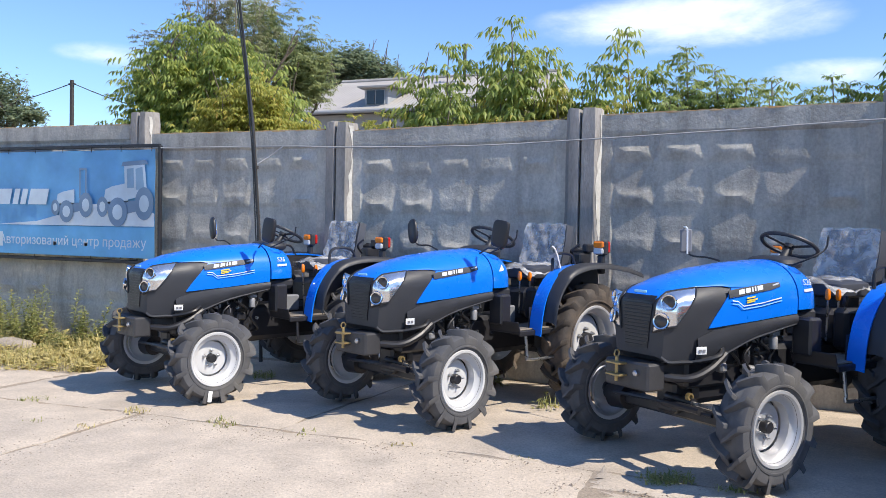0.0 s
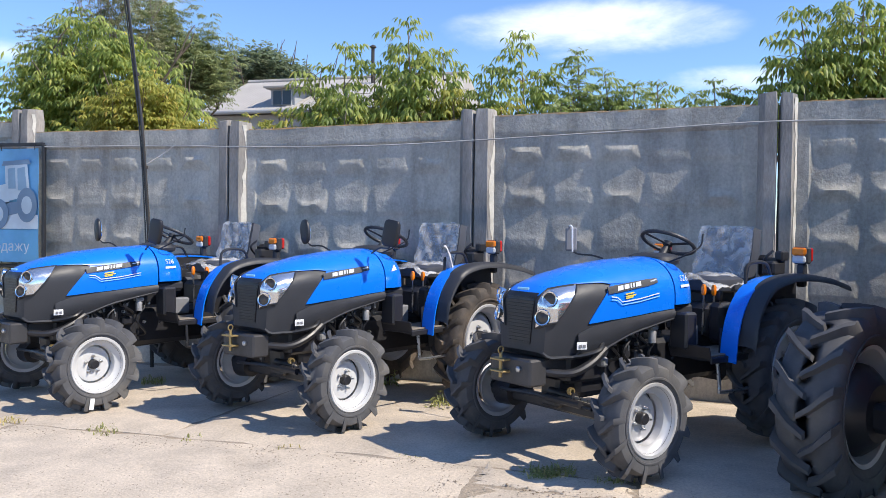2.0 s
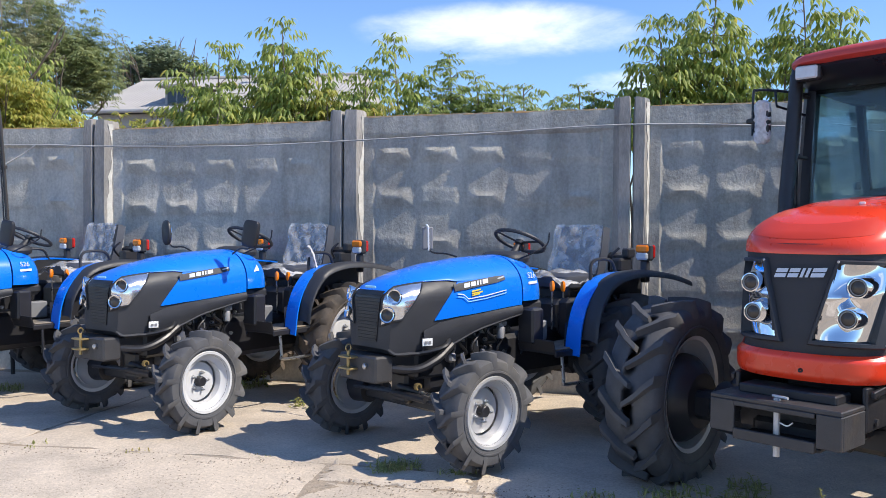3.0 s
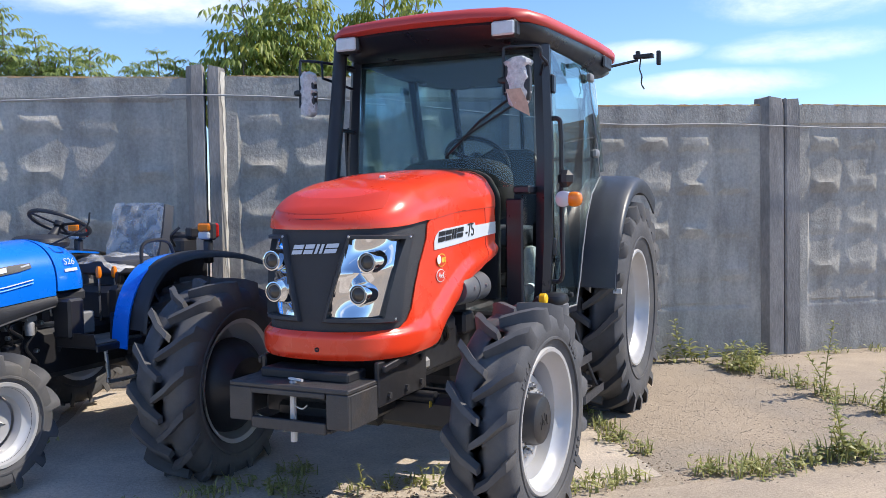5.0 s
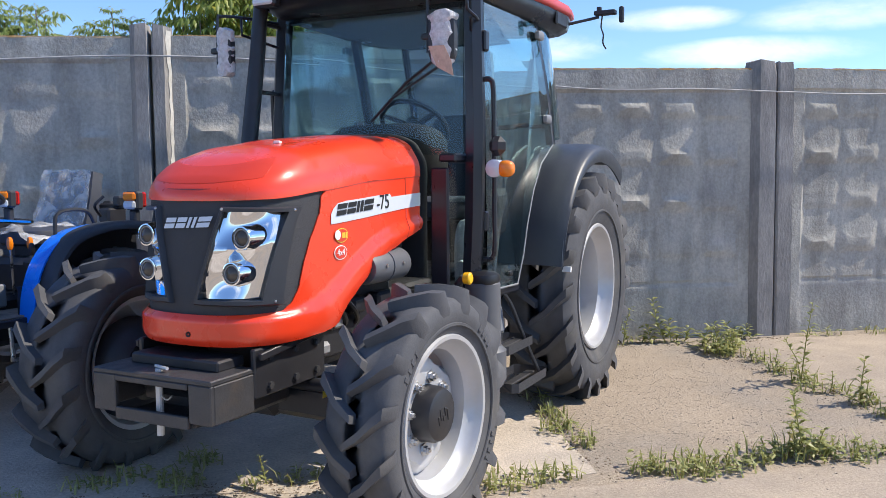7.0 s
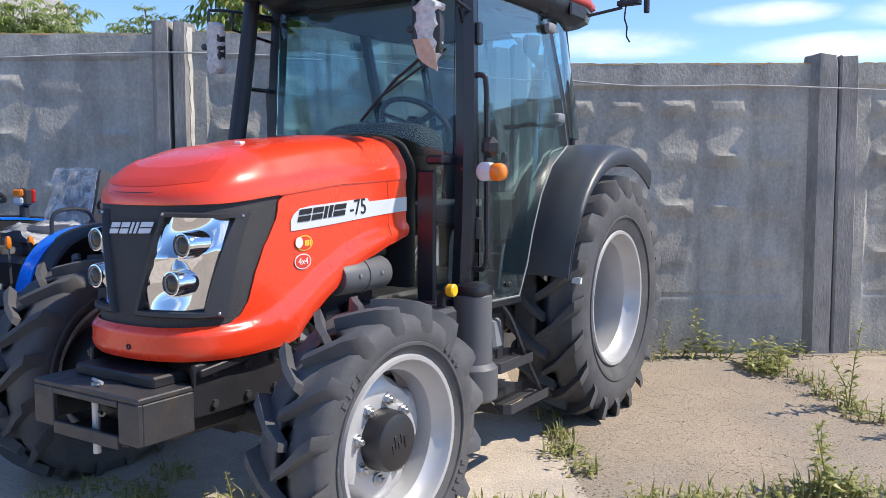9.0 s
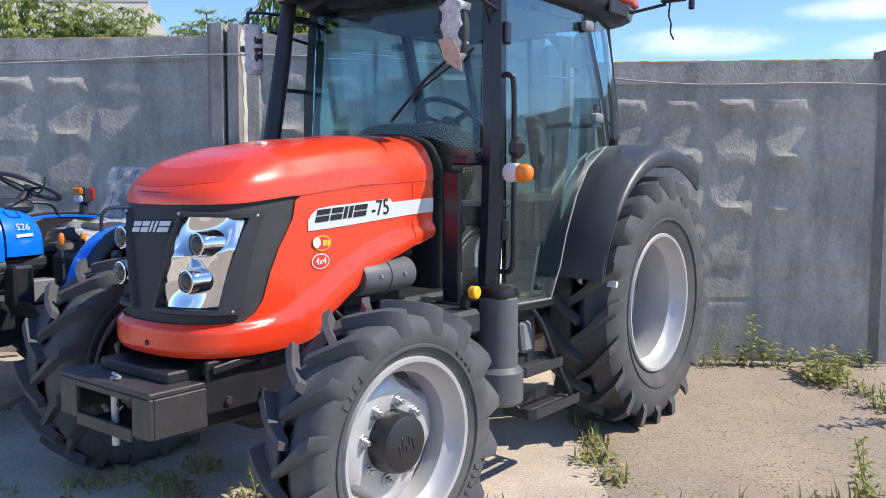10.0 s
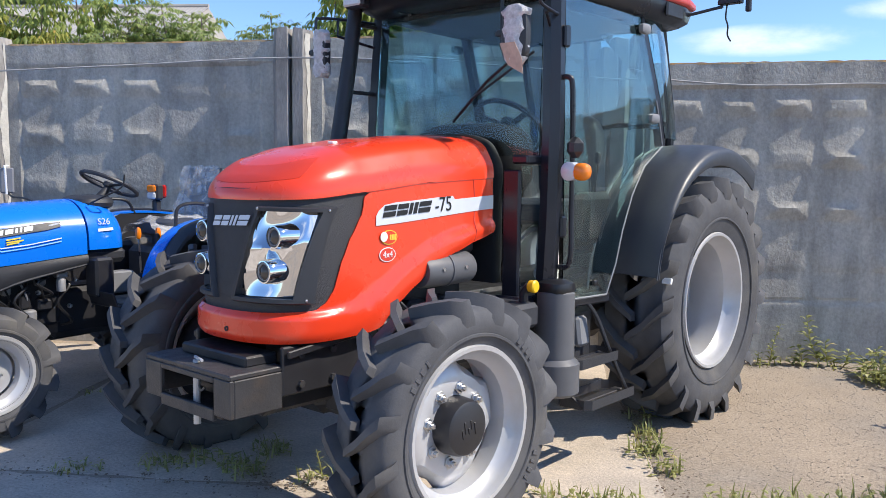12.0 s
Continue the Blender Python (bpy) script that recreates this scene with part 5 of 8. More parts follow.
film = bpy.data.materials.new("film")
film.use_nodes = True
fn, fl = film.node_tree.nodes, film.node_tree.links
fb = fn["Principled BSDF"]
fb.inputs["Base Color"].default_value = (0.80, 0.81, 0.83, 1)
fb.inputs["Roughness"].default_value = 0.14
clear = fn.new("ShaderNodeBsdfTransparent")
clear.inputs["Color"].default_value = (0.90, 0.91, 0.93, 1)
crumple = fn.new("ShaderNodeTexNoise")
crumple.inputs["Scale"].default_value, crumple.inputs["Detail"].default_value, crumple.inputs["Distortion"].default_value = 3.0, 2.0, 1.0
fmap = fn.new("ShaderNodeMapRange")
for sock, v in (("From Min", 0.40), ("From Max", 0.68), ("To Min", 0.15), ("To Max", 0.42)):
    fmap.inputs[sock].default_value = v
fmix = fn.new("ShaderNodeMixShader")
fl.new(crumple.outputs[0], fmap.inputs["Value"])
fl.new(fmap.outputs[0], fmix.inputs[0])
fl.new(clear.outputs[0], fmix.inputs[1])
fl.new(fb.outputs[0], fmix.inputs[2])
fl.new(fmix.outputs[0], fn["Material Output"].inputs["Surface"])
M["film"] = film


def stand(x, y, z, ang):
    return Matrix.Translation((x, y, z)) @ Matrix.Rotation(radians(ang), 4, "Z")


blue_tractor("blue_tractor", "bright blue compact tractor with film-wrapped seat and oval mirrors", stand(-4.81, 5.61, 0.032, 245.5), ("oval", "oval"), True, 0, 0, 1, 0)
blue_tractor("blue_tractor", "bright blue compact tractor with dusty rear tyres and white rims", stand(-2.735, 5.62, 0.045, 246.3), ("oval", "oval"), False, 0, 1, 1, 1)
blue_tractor("blue_tractor", "bright blue compact tractor beside the red one, mirror folded", stand(-0.62, 5.23, 0.045, 234.3), (None, "folded"), True, 0, 0, 1, 2)

# red cab tractor; x forward, y left, origin on the ground under the front axle
R_TOP = [(0.56, 1.505), (0.46, 1.555), (0.30, 1.610), (0.14, 1.647), (-0.15, 1.688), (-0.45, 1.715), (-0.78, 1.724)]
R_SEAM = [(0.56, 1.412), (0.40, 1.420), (0.12, 1.448), (-0.29, 1.488), (-0.78, 1.509)]
R_FRONT = [(0.82, 0.560), (0.86, 0.572), (0.96, 0.568), (1.03, 0.572), (1.27, 0.556), (1.38, 0.540), (1.46, 0.528)]
R_RIDGE = [(0.60, 0.952), (0.355, 0.952), (0.20, 0.966), (0.07, 0.998), (0.0, 1.040), (-0.14, 1.129), (-0.29, 1.197), (-0.45, 1.241), (-0.78, 1.292)]
R_LOW = [(0.60, 0.836), (0.38, 0.838), (0.126, 0.845), (0.03, 0.858), (-0.01, 0.900), (-0.08, 0.956), (-0.19, 1.022), (-0.30, 1.093), (-0.46, 1.154), (-0.63, 1.204), (-0.78, 1.242)]
R_MASK = [(0.60, 0.962), (0.375, 0.968), (0.329, 0.992), (0.286, 1.044), (0.268, 1.101), (0.246, 1.169), (0.199, 1.261), (0.135, 1.353), (0.115, 1.447)]
R_WIDE, R_BACK, R_END = 0.372, 0.12, -0.757


def r_flare(x, z):
    """The skirt stands out below its ridge."""
    q = min(1, max(0, (interp(x, R_RIDGE) + 0.018 - z) / 0.034))
    tuck = max(0, (interp(x, R_LOW) + 0.05 - z) / 0.05)
    return 0.022 * q * q * (3 - 2 * q) - 0.012 * tuck * tuck


def r_wall(p, z, grow=0.0):
    """The upright wall of the bonnet: p runs from 0 at the rear along the side to 1 at the middle of the nose."""
    if p < 0.5:
        x = R_END + (R_BACK - R_END) * p / 0.5
        return Vector((x, R_WIDE + r_flare(x, z) + grow, z))
    th = math.pi / 2 * ((p - 0.5) / 0.5) ** 1.7
    reach = interp(z, R_FRONT) - R_BACK
    x = R_BACK + reach * math.sin(th) ** 0.62
    f = r_flare(x, z) + grow
    return Vector((R_BACK + (reach + f) * math.sin(th) ** 0.62, (R_WIDE + f) * max(0, math.cos(th)) ** 0.833, z))


def r_find(x, z):
    """The p at which the wall has reached forward to x."""
    lo, hi = 0.0, 1.0
    for _ in range(26):
        mid = (lo + hi) / 2
        if r_wall(mid, z).x < x:
            lo = mid
        else:
            hi = mid
    return lo


def r_nose(y, z, grow=0.0):
    """The point of the nose wall at a half width y and a height z."""
    lo, hi = 0.5, 1.0
    for _ in range(26):
        mid = (lo + hi) / 2
        if r_wall(mid, z).y > y:
            lo = mid
        else:
            hi = mid
    return r_wall(lo, z, grow)


def r_lid(p, a, grow=0.0):
    """The bonnet lid: p as for the wall, a from 0 at the seam to 1 on the middle line."""
    base = r_wall(p, 1.46, 0.004 + grow)
    base.z = interp(base.x, R_SEAM)
    ang = math.pi / 2 * a
    c = max(0, math.cos(ang))
    x = base.x if p < 0.5 else R_BACK + (base.x - R_BACK) * c ** 0.66
    z = base.z + (interp(x, R_TOP) + grow - base.z) * math.sin(ang) ** 0.74
    c = c ** 0.58
    hollow = 0.010 * math.exp(-((a - 0.30) / 0.13) ** 2) * min(1, max(0, (0.30 - x) / 0.22))
    return Vector((x, base.y * c - hollow * 0.8, z - hollow * 0.4))


def both_sides(row):
    """A row of points from the left rear to the middle, carried on to the right rear."""
    return [tuple(q) for q in row] + [(q[0], -q[1], q[2]) for q in row[-2::-1]]


def glass_pane(name, parent, pts, d, label="", mat="cab_glass"):
    ob = part(name, Geo().slab(pts, d), mat, parent, label, angle=0)
    ob.visible_shadow = False
    return ob


def bar_word(parent, place, widths, h, mat, lean=0.25):
    """A row of plain slanted bars, the wide ones split into strokes; place(u, v) gives the surface point at u along and v up."""
    u = 0.0
    for w in widths:
        for v0, v1 in ((0.0, 0.44), (0.56, 1.0)) if w > 0.03 else ((0.0, 1.0),):
            q = [place(u + lean * h * v0, h * v0), place(u + w + lean * h * v0, h * v0), place(u + w + lean * h * v1, h * v1), place(u + lean * h * v1, h * v1)]
            part("logo_bar", Geo().slab(q, (Vector(q[1]) - Vector(q[0])).cross(Vector(q[3]) - Vector(q[0])).normalized() * 0.0015), mat, parent)
        u += w + 0.010


def red_tractor():
    t = thing("red_tractor", "large red cab tractor with black frame and bubble-wrapped mirrors", "tractor", stand(0.6 * 4.70 - 0.8 * 1.28, 0.8 * 4.70 + 0.6 * 1.28, -0.045, 233.13))
    # bonnet lid with its raised panel
    ps = [0.5 * k / 18 for k in range(18)] + [0.5 + 0.5 * k / 30 for k in range(31)]
    rows = [both_sides([r_lid(p, a) for p in ps]) for a in [(k / 22) ** 1.25 for k in range(23)]]
    bonnet = part("bonnet", Geo().shell(rows, -0.006), "red_paint", t, "glossy red bonnet with rounded shoulders", angle=50)

    def lid_at(p, a, lift):
        q = r_lid(p, a)
        return (q.x, q.y, q.z + lift)

    # the panel lies on the front slope of the lid, between two heights of its curve
    rows = []
    for a0, a1, f in [(0.30, 0.62, k / 14) for k in range(15)]:
        a = a0 + (a1 - a0) * f
        half = [lid_at(0.80 + 0.20 * k / 12 - 0.085 * f * (1 - k / 12), a, 0.0018) for k in range(13)]
        rows.append(both_sides(half))
    part("bonnet_panel", Geo().shell(rows, -0.002), "red_panel", bonnet, "slightly darker raised panel", angle=60)
    part("bonnet_vent", Geo().slab([(-0.50, 0.10, 1.714), (-0.66, 0.16, 1.716), (-0.68, 0.23, 1.708), (-0.60, 0.20, 1.710)], (0, 0, 0.005)), "black_decal", bonnet)
    part("bonnet_tag", Geo().box((0.06, 0.10, 1.660), (0.05, 0.028, 0.014), 0.003, Matrix.Rotation(radians(25), 3, "Z")), "white_sticker", bonnet, "small white paper tag")
    # sides and lower nose band, cut away over the axle
    red_ps = [0.5 * k / 26 for k in range(26)] + [0.5 + 0.22 * k / 26 for k in range(26)] + [0.72 + 0.28 * k / 16 for k in range(17)]
    rows = []
    for k in range(17):
        f = k / 16
        row = []
        for p in red_ps:
            x = r_wall(p, 1.0).x
            top = interp(x, R_SEAM) - 0.003 if x < 0.115 else interp(x, R_MASK)
            z0 = interp(x, R_LOW)
            row.append(r_wall(p, z0 + (top - z0) * f))
        rows.append(both_sides(row))
    skirt = part("bonnet_side", Geo().shell(rows, -0.006), "red_paint", t, "red bonnet sides and lower nose band", angle=50)
    part("band_hole", Geo().lathe([(0.59, 0.0005), (0.597, 0.010), (0.580, 0.014)], (0, 0.05, 0.886), "x", 12), "black_decal", skirt)
    for s in (-1, 1):
        part("joint_line", Geo().tube([(x, s * (R_WIDE + 0.001), interp(x, R_SEAM) - 0.002) for x in (-0.755, -0.6, -0.4, -0.2, -0.05, 0.11)], 0.0022, 5), "roof_red", skirt)
        part("joint_gap", Geo().tube([(-0.60 - 0.012 * math.sin(math.pi * k / 6), s * (R_WIDE + r_flare(-0.60, z) + 0.001), z) for k, z in enumerate((1.20, 1.25, 1.30, 1.36, 1.42, 1.47, 1.52))], 0.0025, 5), "roof_red", skirt)
        # silver stripe with name bars
        zl = lambda x: interp(x, [(0.06, 1.302), (-0.757, 1.356)])
        zh = lambda x: interp(x, [(0.056, 1.345), (0.040, 1.368), (0.003, 1.391), (-0.067, 1.401), (-0.447, 1.424), (-0.459, 1.408), (-0.757, 1.423)])
        rows = [[(x, s * (R_WIDE + r_flare(x, z) + 0.003), z) for z in (zl(x), zl(x) * 0.67 + zh(x) * 0.33, zl(x) * 0.33 + zh(x) * 0.67, zh(x))] for x in (0.057, 0.048, 0.040, 0.022, 0.003, -0.067, -0.15, -0.25, -0.35, -0.446, -0.460, -0.6, -0.7, -0.756)]
        stripe = part("stripe_decal", Geo().shell(rows, 0.0015 * s), "silver_decal", skirt, "silver stripe")

        def place(u, v, s=s):
            x = (0.020 - u) if s > 0 else (-0.30 + u)
            return (x, s * (R_WIDE + 0.0065), 1.336 + (0.020 - x) * 0.062 + v)

        bar_word(stripe, place, [0.075, 0.066, 0.020, 0.022, 0.078], 0.050, "black_decal", 0.3)
        if s > 0:
            lettering("number_decal", "-75", 0.098, "black_decal", stripe, Matrix.Translation((-0.378, R_WIDE + 0.0065, 1.383)) @ Matrix.Rotation(math.pi, 4, "Z") @ Matrix.Rotation(radians(-3.5), 4, "Y") @ Matrix.Rotation(radians(90), 4, "X"), "black model number", 0.001, 0.92)
            for zc, xc, mt in ((1.249, -0.022, "yellow_decal"), (1.174, -0.012, "white_sticker")):
                yy = R_WIDE + r_flare(xc, zc)
                st = part("oval_sticker", Geo().slab([(xc + 0.050 * math.cos(2 * math.pi * k / 24), yy + 0.003, zc + 0.032 * math.sin(2 * math.pi * k / 24)) for k in range(24)], (0, 0.002, 0)), mt, skirt, "small oval sticker")
                part("sticker_field", Geo().slab([(xc + 0.045 * math.cos(2 * math.pi * k / 24), yy + 0.0052, zc + 0.028 * math.sin(2 * math.pi * k / 24)) for k in range(24)], (0, 0.001, 0)), "red_panel", st)
                if zc < 1.2:
                    lettering("sticker_text", "4x4", 0.040, "white_sticker", st, Matrix.Translation((xc, yy + 0.0072, zc)) @ Matrix.Rotation(math.pi, 4, "Z") @ Matrix.Rotation(radians(90), 4, "X"))
                else:
                    for k in range(3):
                        part("sticker_bar", Geo().box((xc - 0.006 - 0.014 * k, yy + 0.007, zc), (0.010, 0.001, 0.024), 0), "yellow_decal", st)
                    part("sticker_badge", Geo().lathe([(0.0, 0.022), (0.002, 0.022), (0.002, 0.0005)], (xc + 0.034, yy + 0.006, zc + 0.004), "y", 14), "white_sticker", st)
    # dark perforated mask wrapping the nose
    rows = []
    for k in range(41):
        z = 0.950 + (1.462 - 0.950) * k / 40
        back = 0.08
        for (x0, z0), (x1, z1) in zip(R_MASK, R_MASK[1:]):
            if z0 <= z <= z1:
                back = x0 + (x1 - x0) * (z - z0) / (z1 - z0) - 0.03
        if z < 0.969:
            back = 0.33
        p0 = r_find(back, z)
        rows.append(both_sides([r_wall(p0 + (1 - p0) * i / 60, max(z, 0.972), -0.009) + Vector((0, 0, z - max(z, 0.972))) for i in range(61)]))
    g = Geo().shell(rows, -0.006)

    def in_lamp(face):
        c = sum((Vector(g.v[i]) for i in face), Vector()) / len(face)
        v = (1.372 - c.z) / 0.346
        yi, yo = 0.172 - 0.092 * v, 0.350 - 0.050 * v
        u = (min(abs(c.y - 0.012), abs(c.y + 0.012)) - yi) / (yo - yi)
        return 0.0 < v < 1.0 and 0.0 < u < 0.97 and c.x > 0.25

    g.f = [fc for fc in g.f if not in_lamp(fc)]
    mask = part("grille_mask", g, M["grille_weave"], t, "dark grey perforated nose mask", angle=50)
    part("nose_core", Geo().box((0.10, 0, 1.14), (0.52, 0.50, 0.52), 0.04).box((-0.35, 0, 1.28), (0.76, 0.62, 0.36), 0.05), "black_metal", t)

    def nose_place(u, v):
        y = -0.105 + u
        q = r_nose(abs(y), 1.302 + v + 0.04 * u, 0.002)
        return (q.x, y, q.z)

    bar_word(mask, nose_place, [0.056, 0.048, 0.014, 0.014, 0.058], 0.042, "silver_decal", 0.35)
    # headlights: raised dark frame, faceted chrome bowl, two projector barrels
    for s in (-1, 1):
        def spot(u, v, off, s=s):
            """A place on the lamp: u outwards, v downwards."""
            z = 1.372 - 0.346 * v - 0.004 * u
            yi, yo = 0.172 - 0.092 * v, 0.350 - 0.050 * v
            q = r_nose(yi + (yo - yi) * u, z, off)
            return (q.x, s * q.y + 0.012, q.z)

        def bowl(u, v):
            """Depth of the chrome: two cups, each with a lip that leans over the one below."""
            mid = 0.47 - 0.10 * u
            w = v / mid if v < mid else (v - mid) / (1 - mid)
            lean = 0.026 * w - 0.016 if v < mid else 0.006 - 0.022 * w
            return -0.008 + lean * 0.8 - 0.022 * math.sin(math.pi * min(1, u * 1.1)) * math.sin(math.pi * w)

        rows = [[spot(i / 18, j / 26, bowl(i / 18, j / 26)) for j in range(27)] for i in range(19)]
        hl = part("headlight", Geo().shell(rows, 0.006 * s), "chrome", t, "large chrome headlight with twin projectors", angle=40)
        ring_out, ring_in = [], []
        for u, v, ou, ov in [(k / 8, 0, k / 8 * 1.15 - 0.08, -0.055) for k in range(9)] + [(1, k / 10, 1.07 + 0.14 * k / 10, -0.055 + 1.12 * k / 10) for k in range(1, 11)] + [(1 - k / 8, 1, 1.21 - 1.28 * k / 8, 1.065) for k in range(1, 9)] + [(0, 1 - k / 10, -0.07 - 0.01 * k / 10, 1.065 - 1.12 * k / 10) for k in range(1, 10)]:
            ring_out.append((ou, ov))
            ring_in.append((u, v))
        loops = [[spot(u, v, -0.012) for u, v in ring_out], [spot(u, v, 0.010) for u, v in ring_out], [spot(a * 0.25 + c * 0.75, b * 0.25 + d * 0.75, 0.017) for (a, b), (c, d) in zip(ring_in, ring_out)], [spot(a * 0.95 + c * 0.05, b * 0.95 + d * 0.05, 0.015) for (a, b), (c, d) in zip(ring_in, ring_out)], [spot(u, v, -0.034) for u, v in ring_in]]
        fr = part("headlight_frame", Geo().loft(loops, False), "dark_plastic", hl, "black lamp frame", angle=40)
        for u, v in ((-0.04, -0.03), (1.04, -0.02), (1.14, 1.02)):
            c = Vector(spot(u, v, 0.014))
            part("frame_screw", blob((c.x, c.y, c.z), (0.007, 0.007, 0.007), 1.0, 10, 6), "steel", fr)
        for lx, ly, lz in ((0.515, 0.252, 1.270), (0.543, 0.222, 1.130)):
            o = (lx, s * ly + 0.012, lz)
            ring = part("lamp_barrel", Geo().lathe([(-0.16, 0.060), (-0.03, 0.051), (-0.006, 0.048), (0.0, 0.046), (0.001, 0.041), (-0.012, 0.036)], o, "x", 28), "chrome", hl, "chrome projector barrel")
            part("lamp_lens", Geo().lathe([(-0.014, 0.038), (-0.004, 0.030), (0.006, 0.016), (0.009, 0.0005)], o, "x", 20), "lamp_glass", hl, "dark projector lens")
            part("lamp_rim", Geo().lathe([(-0.012, 0.0355), (-0.002, 0.0365), (-0.002, 0.0320), (-0.010, 0.0310)], o, "x", 24, True), "cast_grey", hl)
    # front weight bracket
    bumper = part("weight_bracket", Geo().box((0.625, 0, 0.745), (0.26, 0.61, 0.022), 0.005), "bumper_iron", t, "scuffed black iron weight bracket")
    for c, d in (((0.745, -0.245, 0.660), (0.022, 0.12, 0.15)), ((0.745, 0.25, 0.660), (0.022, 0.11, 0.15)), ((0.745, 0.0, 0.583), (0.0215, 0.38, 0.05)), ((0.745, 0.0, 0.7225), (0.0215, 0.376, 0.025)),
                 ((0.62, -0.295, 0.658), (0.228, 0.02, 0.150)), ((0.62, 0.295, 0.658), (0.228, 0.02, 0.150)), ((0.62, 0, 0.565), (0.20, 0.40, 0.016)), ((0.50, 0, 0.654), (0.02, 0.56, 0.16))):
        part("bracket_plate", Geo().box(c, d, 0.004), "bumper_iron", bumper)
    part("bracket_shelf", Geo().box((0.55, 0, 0.775), (0.16, 0.46, 0.045), 0.008), "black_metal", bumper)
    part("tow_pin", Geo().tube([(0.70, -0.005, 0.50), (0.70, -0.005, 0.765)], 0.015, 10).tube([(0.69, -0.03, 0.772), (0.71, 0.05, 0.772)], 0.007, 6), "rim_silver", bumper, "pale steel tow pin")
    part("pin_chain", Geo().tube(smooth_path([(0.70, 0.0, 0.66), (0.715, 0.05, 0.65), (0.72, 0.08, 0.67)], 4), 0.004, 5), "steel", bumper)
    # frame rails and axle
    for s in (-1, 1):
        rail = part("frame_rail", Geo().box((0.27, s * 0.30, 0.73), (0.48, 0.025, 0.20), 0.006).box((-0.35, s * 0.26, 0.78), (0.9, 0.03, 0.18), 0.006).beam((0.50, s * 0.33, 0.80), (0.05, s * 0.36, 0.86), 0.02, 0.03), "black_metal", t)
        for x, z in ((0.42, 0.79), (0.42, 0.67), (0.25, 0.79), (0.25, 0.67), (0.10, 0.79), (0.10, 0.67)):
            part("rail_bolt", Geo().lathe([(s * 0.312, 0.016), (s * 0.326, 0.016), (s * 0.327, 0.0005)], (x, 0, z), "y", 6), "bumper_iron", rail)
    part("front_axle", Geo().beam((-0.01, -0.86, 0.52), (0.07, 0.60, 0.52), 0.14, 0.16, 0.03).box((0, 0, 0.56), (0.30, 0.26, 0.26), 0.05), "black_metal", t)
    part("front_guard", Geo().box((0.34, 0, 0.58), (0.40, 0.42, 0.10), 0.02), "bumper_iron", t)
    part("warning_sticker", Geo().box((0.14, 0.385, 0.575), (0.03, 0.003, 0.03), 0), "yellow_decal", t)
    for s in (-1, 1):
        part("knuckle", Geo().lathe([(s * 0.50, 0.10), (s * 0.56, 0.15), (s * 0.66, 0.14), (s * 0.70, 0.09)], (0, 0, 0.53), "y", 20).box((0, s * 0.55, 0.63), (0.12, 0.10, 0.16), 0.03), "black_metal", t)
    part("steering_rod", Geo().tube([(-0.16, -0.5, 0.56), (-0.18, 0, 0.57), (-0.16, 0.5, 0.56)], 0.018, 8), "black_metal", t)
    part("hydraulic_cylinder", Geo().tube([(0.10, 0.10, 0.60), (0.11, 0.40, 0.60)], 0.030, 12), "black_metal", t)
    part("engine_block", Geo().box((-0.25, 0, 0.90), (0.95, 0.44, 0.55), 0.04), "black_metal", t)
    part("gearbox", Geo().box((-1.4, 0, 0.70), (1.6, 0.42, 0.42), 0.06).box((-2.40, 0, 0.75), (0.5, 0.5, 0.5), 0.08), "black_metal", t)
    part("rear_axle", Geo().lathe([(-0.55, 0.11), (-0.3, 0.15), (0, 0.20), (0.3, 0.15), (0.55, 0.11)], (-2.40, 0, 0.77), "y", 20), "black_metal", t)
    # air filter and small engine things in the gap under the side panel
    af = part("air_filter", Geo().lathe([(-0.17, 0.001), (-0.17, 0.072), (-0.155, 0.078), (0.155, 0.078), (0.17, 0.072), (0.17, 0.001)], (-0.42, 0.34, 1.075), "x", 24).lathe([(-0.01, 0.079), (-0.008, 0.083), (0.008, 0.083), (0.01, 0.079)], (-0.42, 0.34, 1.075), "x", 24), "canister_grey", t, "dark grey cylindrical canister")
    for x in (-0.34, -0.50):
        part("canister_bolt", Geo().lathe([(0.415, 0.009), (0.424, 0.009), (0.424, 0.0005)], (x, 0, 1.085), "y", 8), "steel", af)
    part("intake_pipe", Geo().tube(smooth_path([(-0.24, 0.32, 1.07), (-0.16, 0.28, 1.04), (-0.10, 0.20, 1.0)], 5), 0.05, 12), "rim_silver", t)
    for x, y, z, sx, sz, mt in ((-0.10, 0.26, 0.86, 0.10, 0.10, "cast_grey"), (0.05, 0.24, 0.92, 0.06, 0.08, "zinc_yellow"), (-0.28, 0.27, 0.90, 0.12, 0.08, "black_metal"), (-0.50, 0.28, 0.88, 0.14, 0.12, "black_metal"), (0.02, 0.27, 0.74, 0.10, 0.06, "cast_grey")):
        part("engine_fitting", Geo().box((x, y, z), (sx, 0.08, sz), 0.015), mt, t)
    for k in range(3):
        part("hose", Geo().tube(smooth_path([(0.06 - 0.1 * k, 0.25, 0.98), (0.02 - 0.1 * k, 0.31, 0.92), (-0.06 - 0.1 * k, 0.30, 0.84), (-0.10 - 0.1 * k, 0.22, 0.78)], 4), 0.012, 7), "black_decal", t)
    # battery box behind the front wheel, canister, steps
    part("battery_box", Geo().box((-0.60, 0.56, 0.86), (0.26, 0.26, 0.12), 0.02), "dark_plastic", t)
    can = part("side_canister", Geo().lathe([(0.44, 0.001), (0.44, 0.11), (0.455, 0.125), (0.60, 0.125), (0.625, 0.098), (0.95, 0.093), (0.96, 0.08), (0.96, 0.001)], (-0.90, 0.665, 0), "z", 24), "canister_grey", t, "grey plastic cylinder")
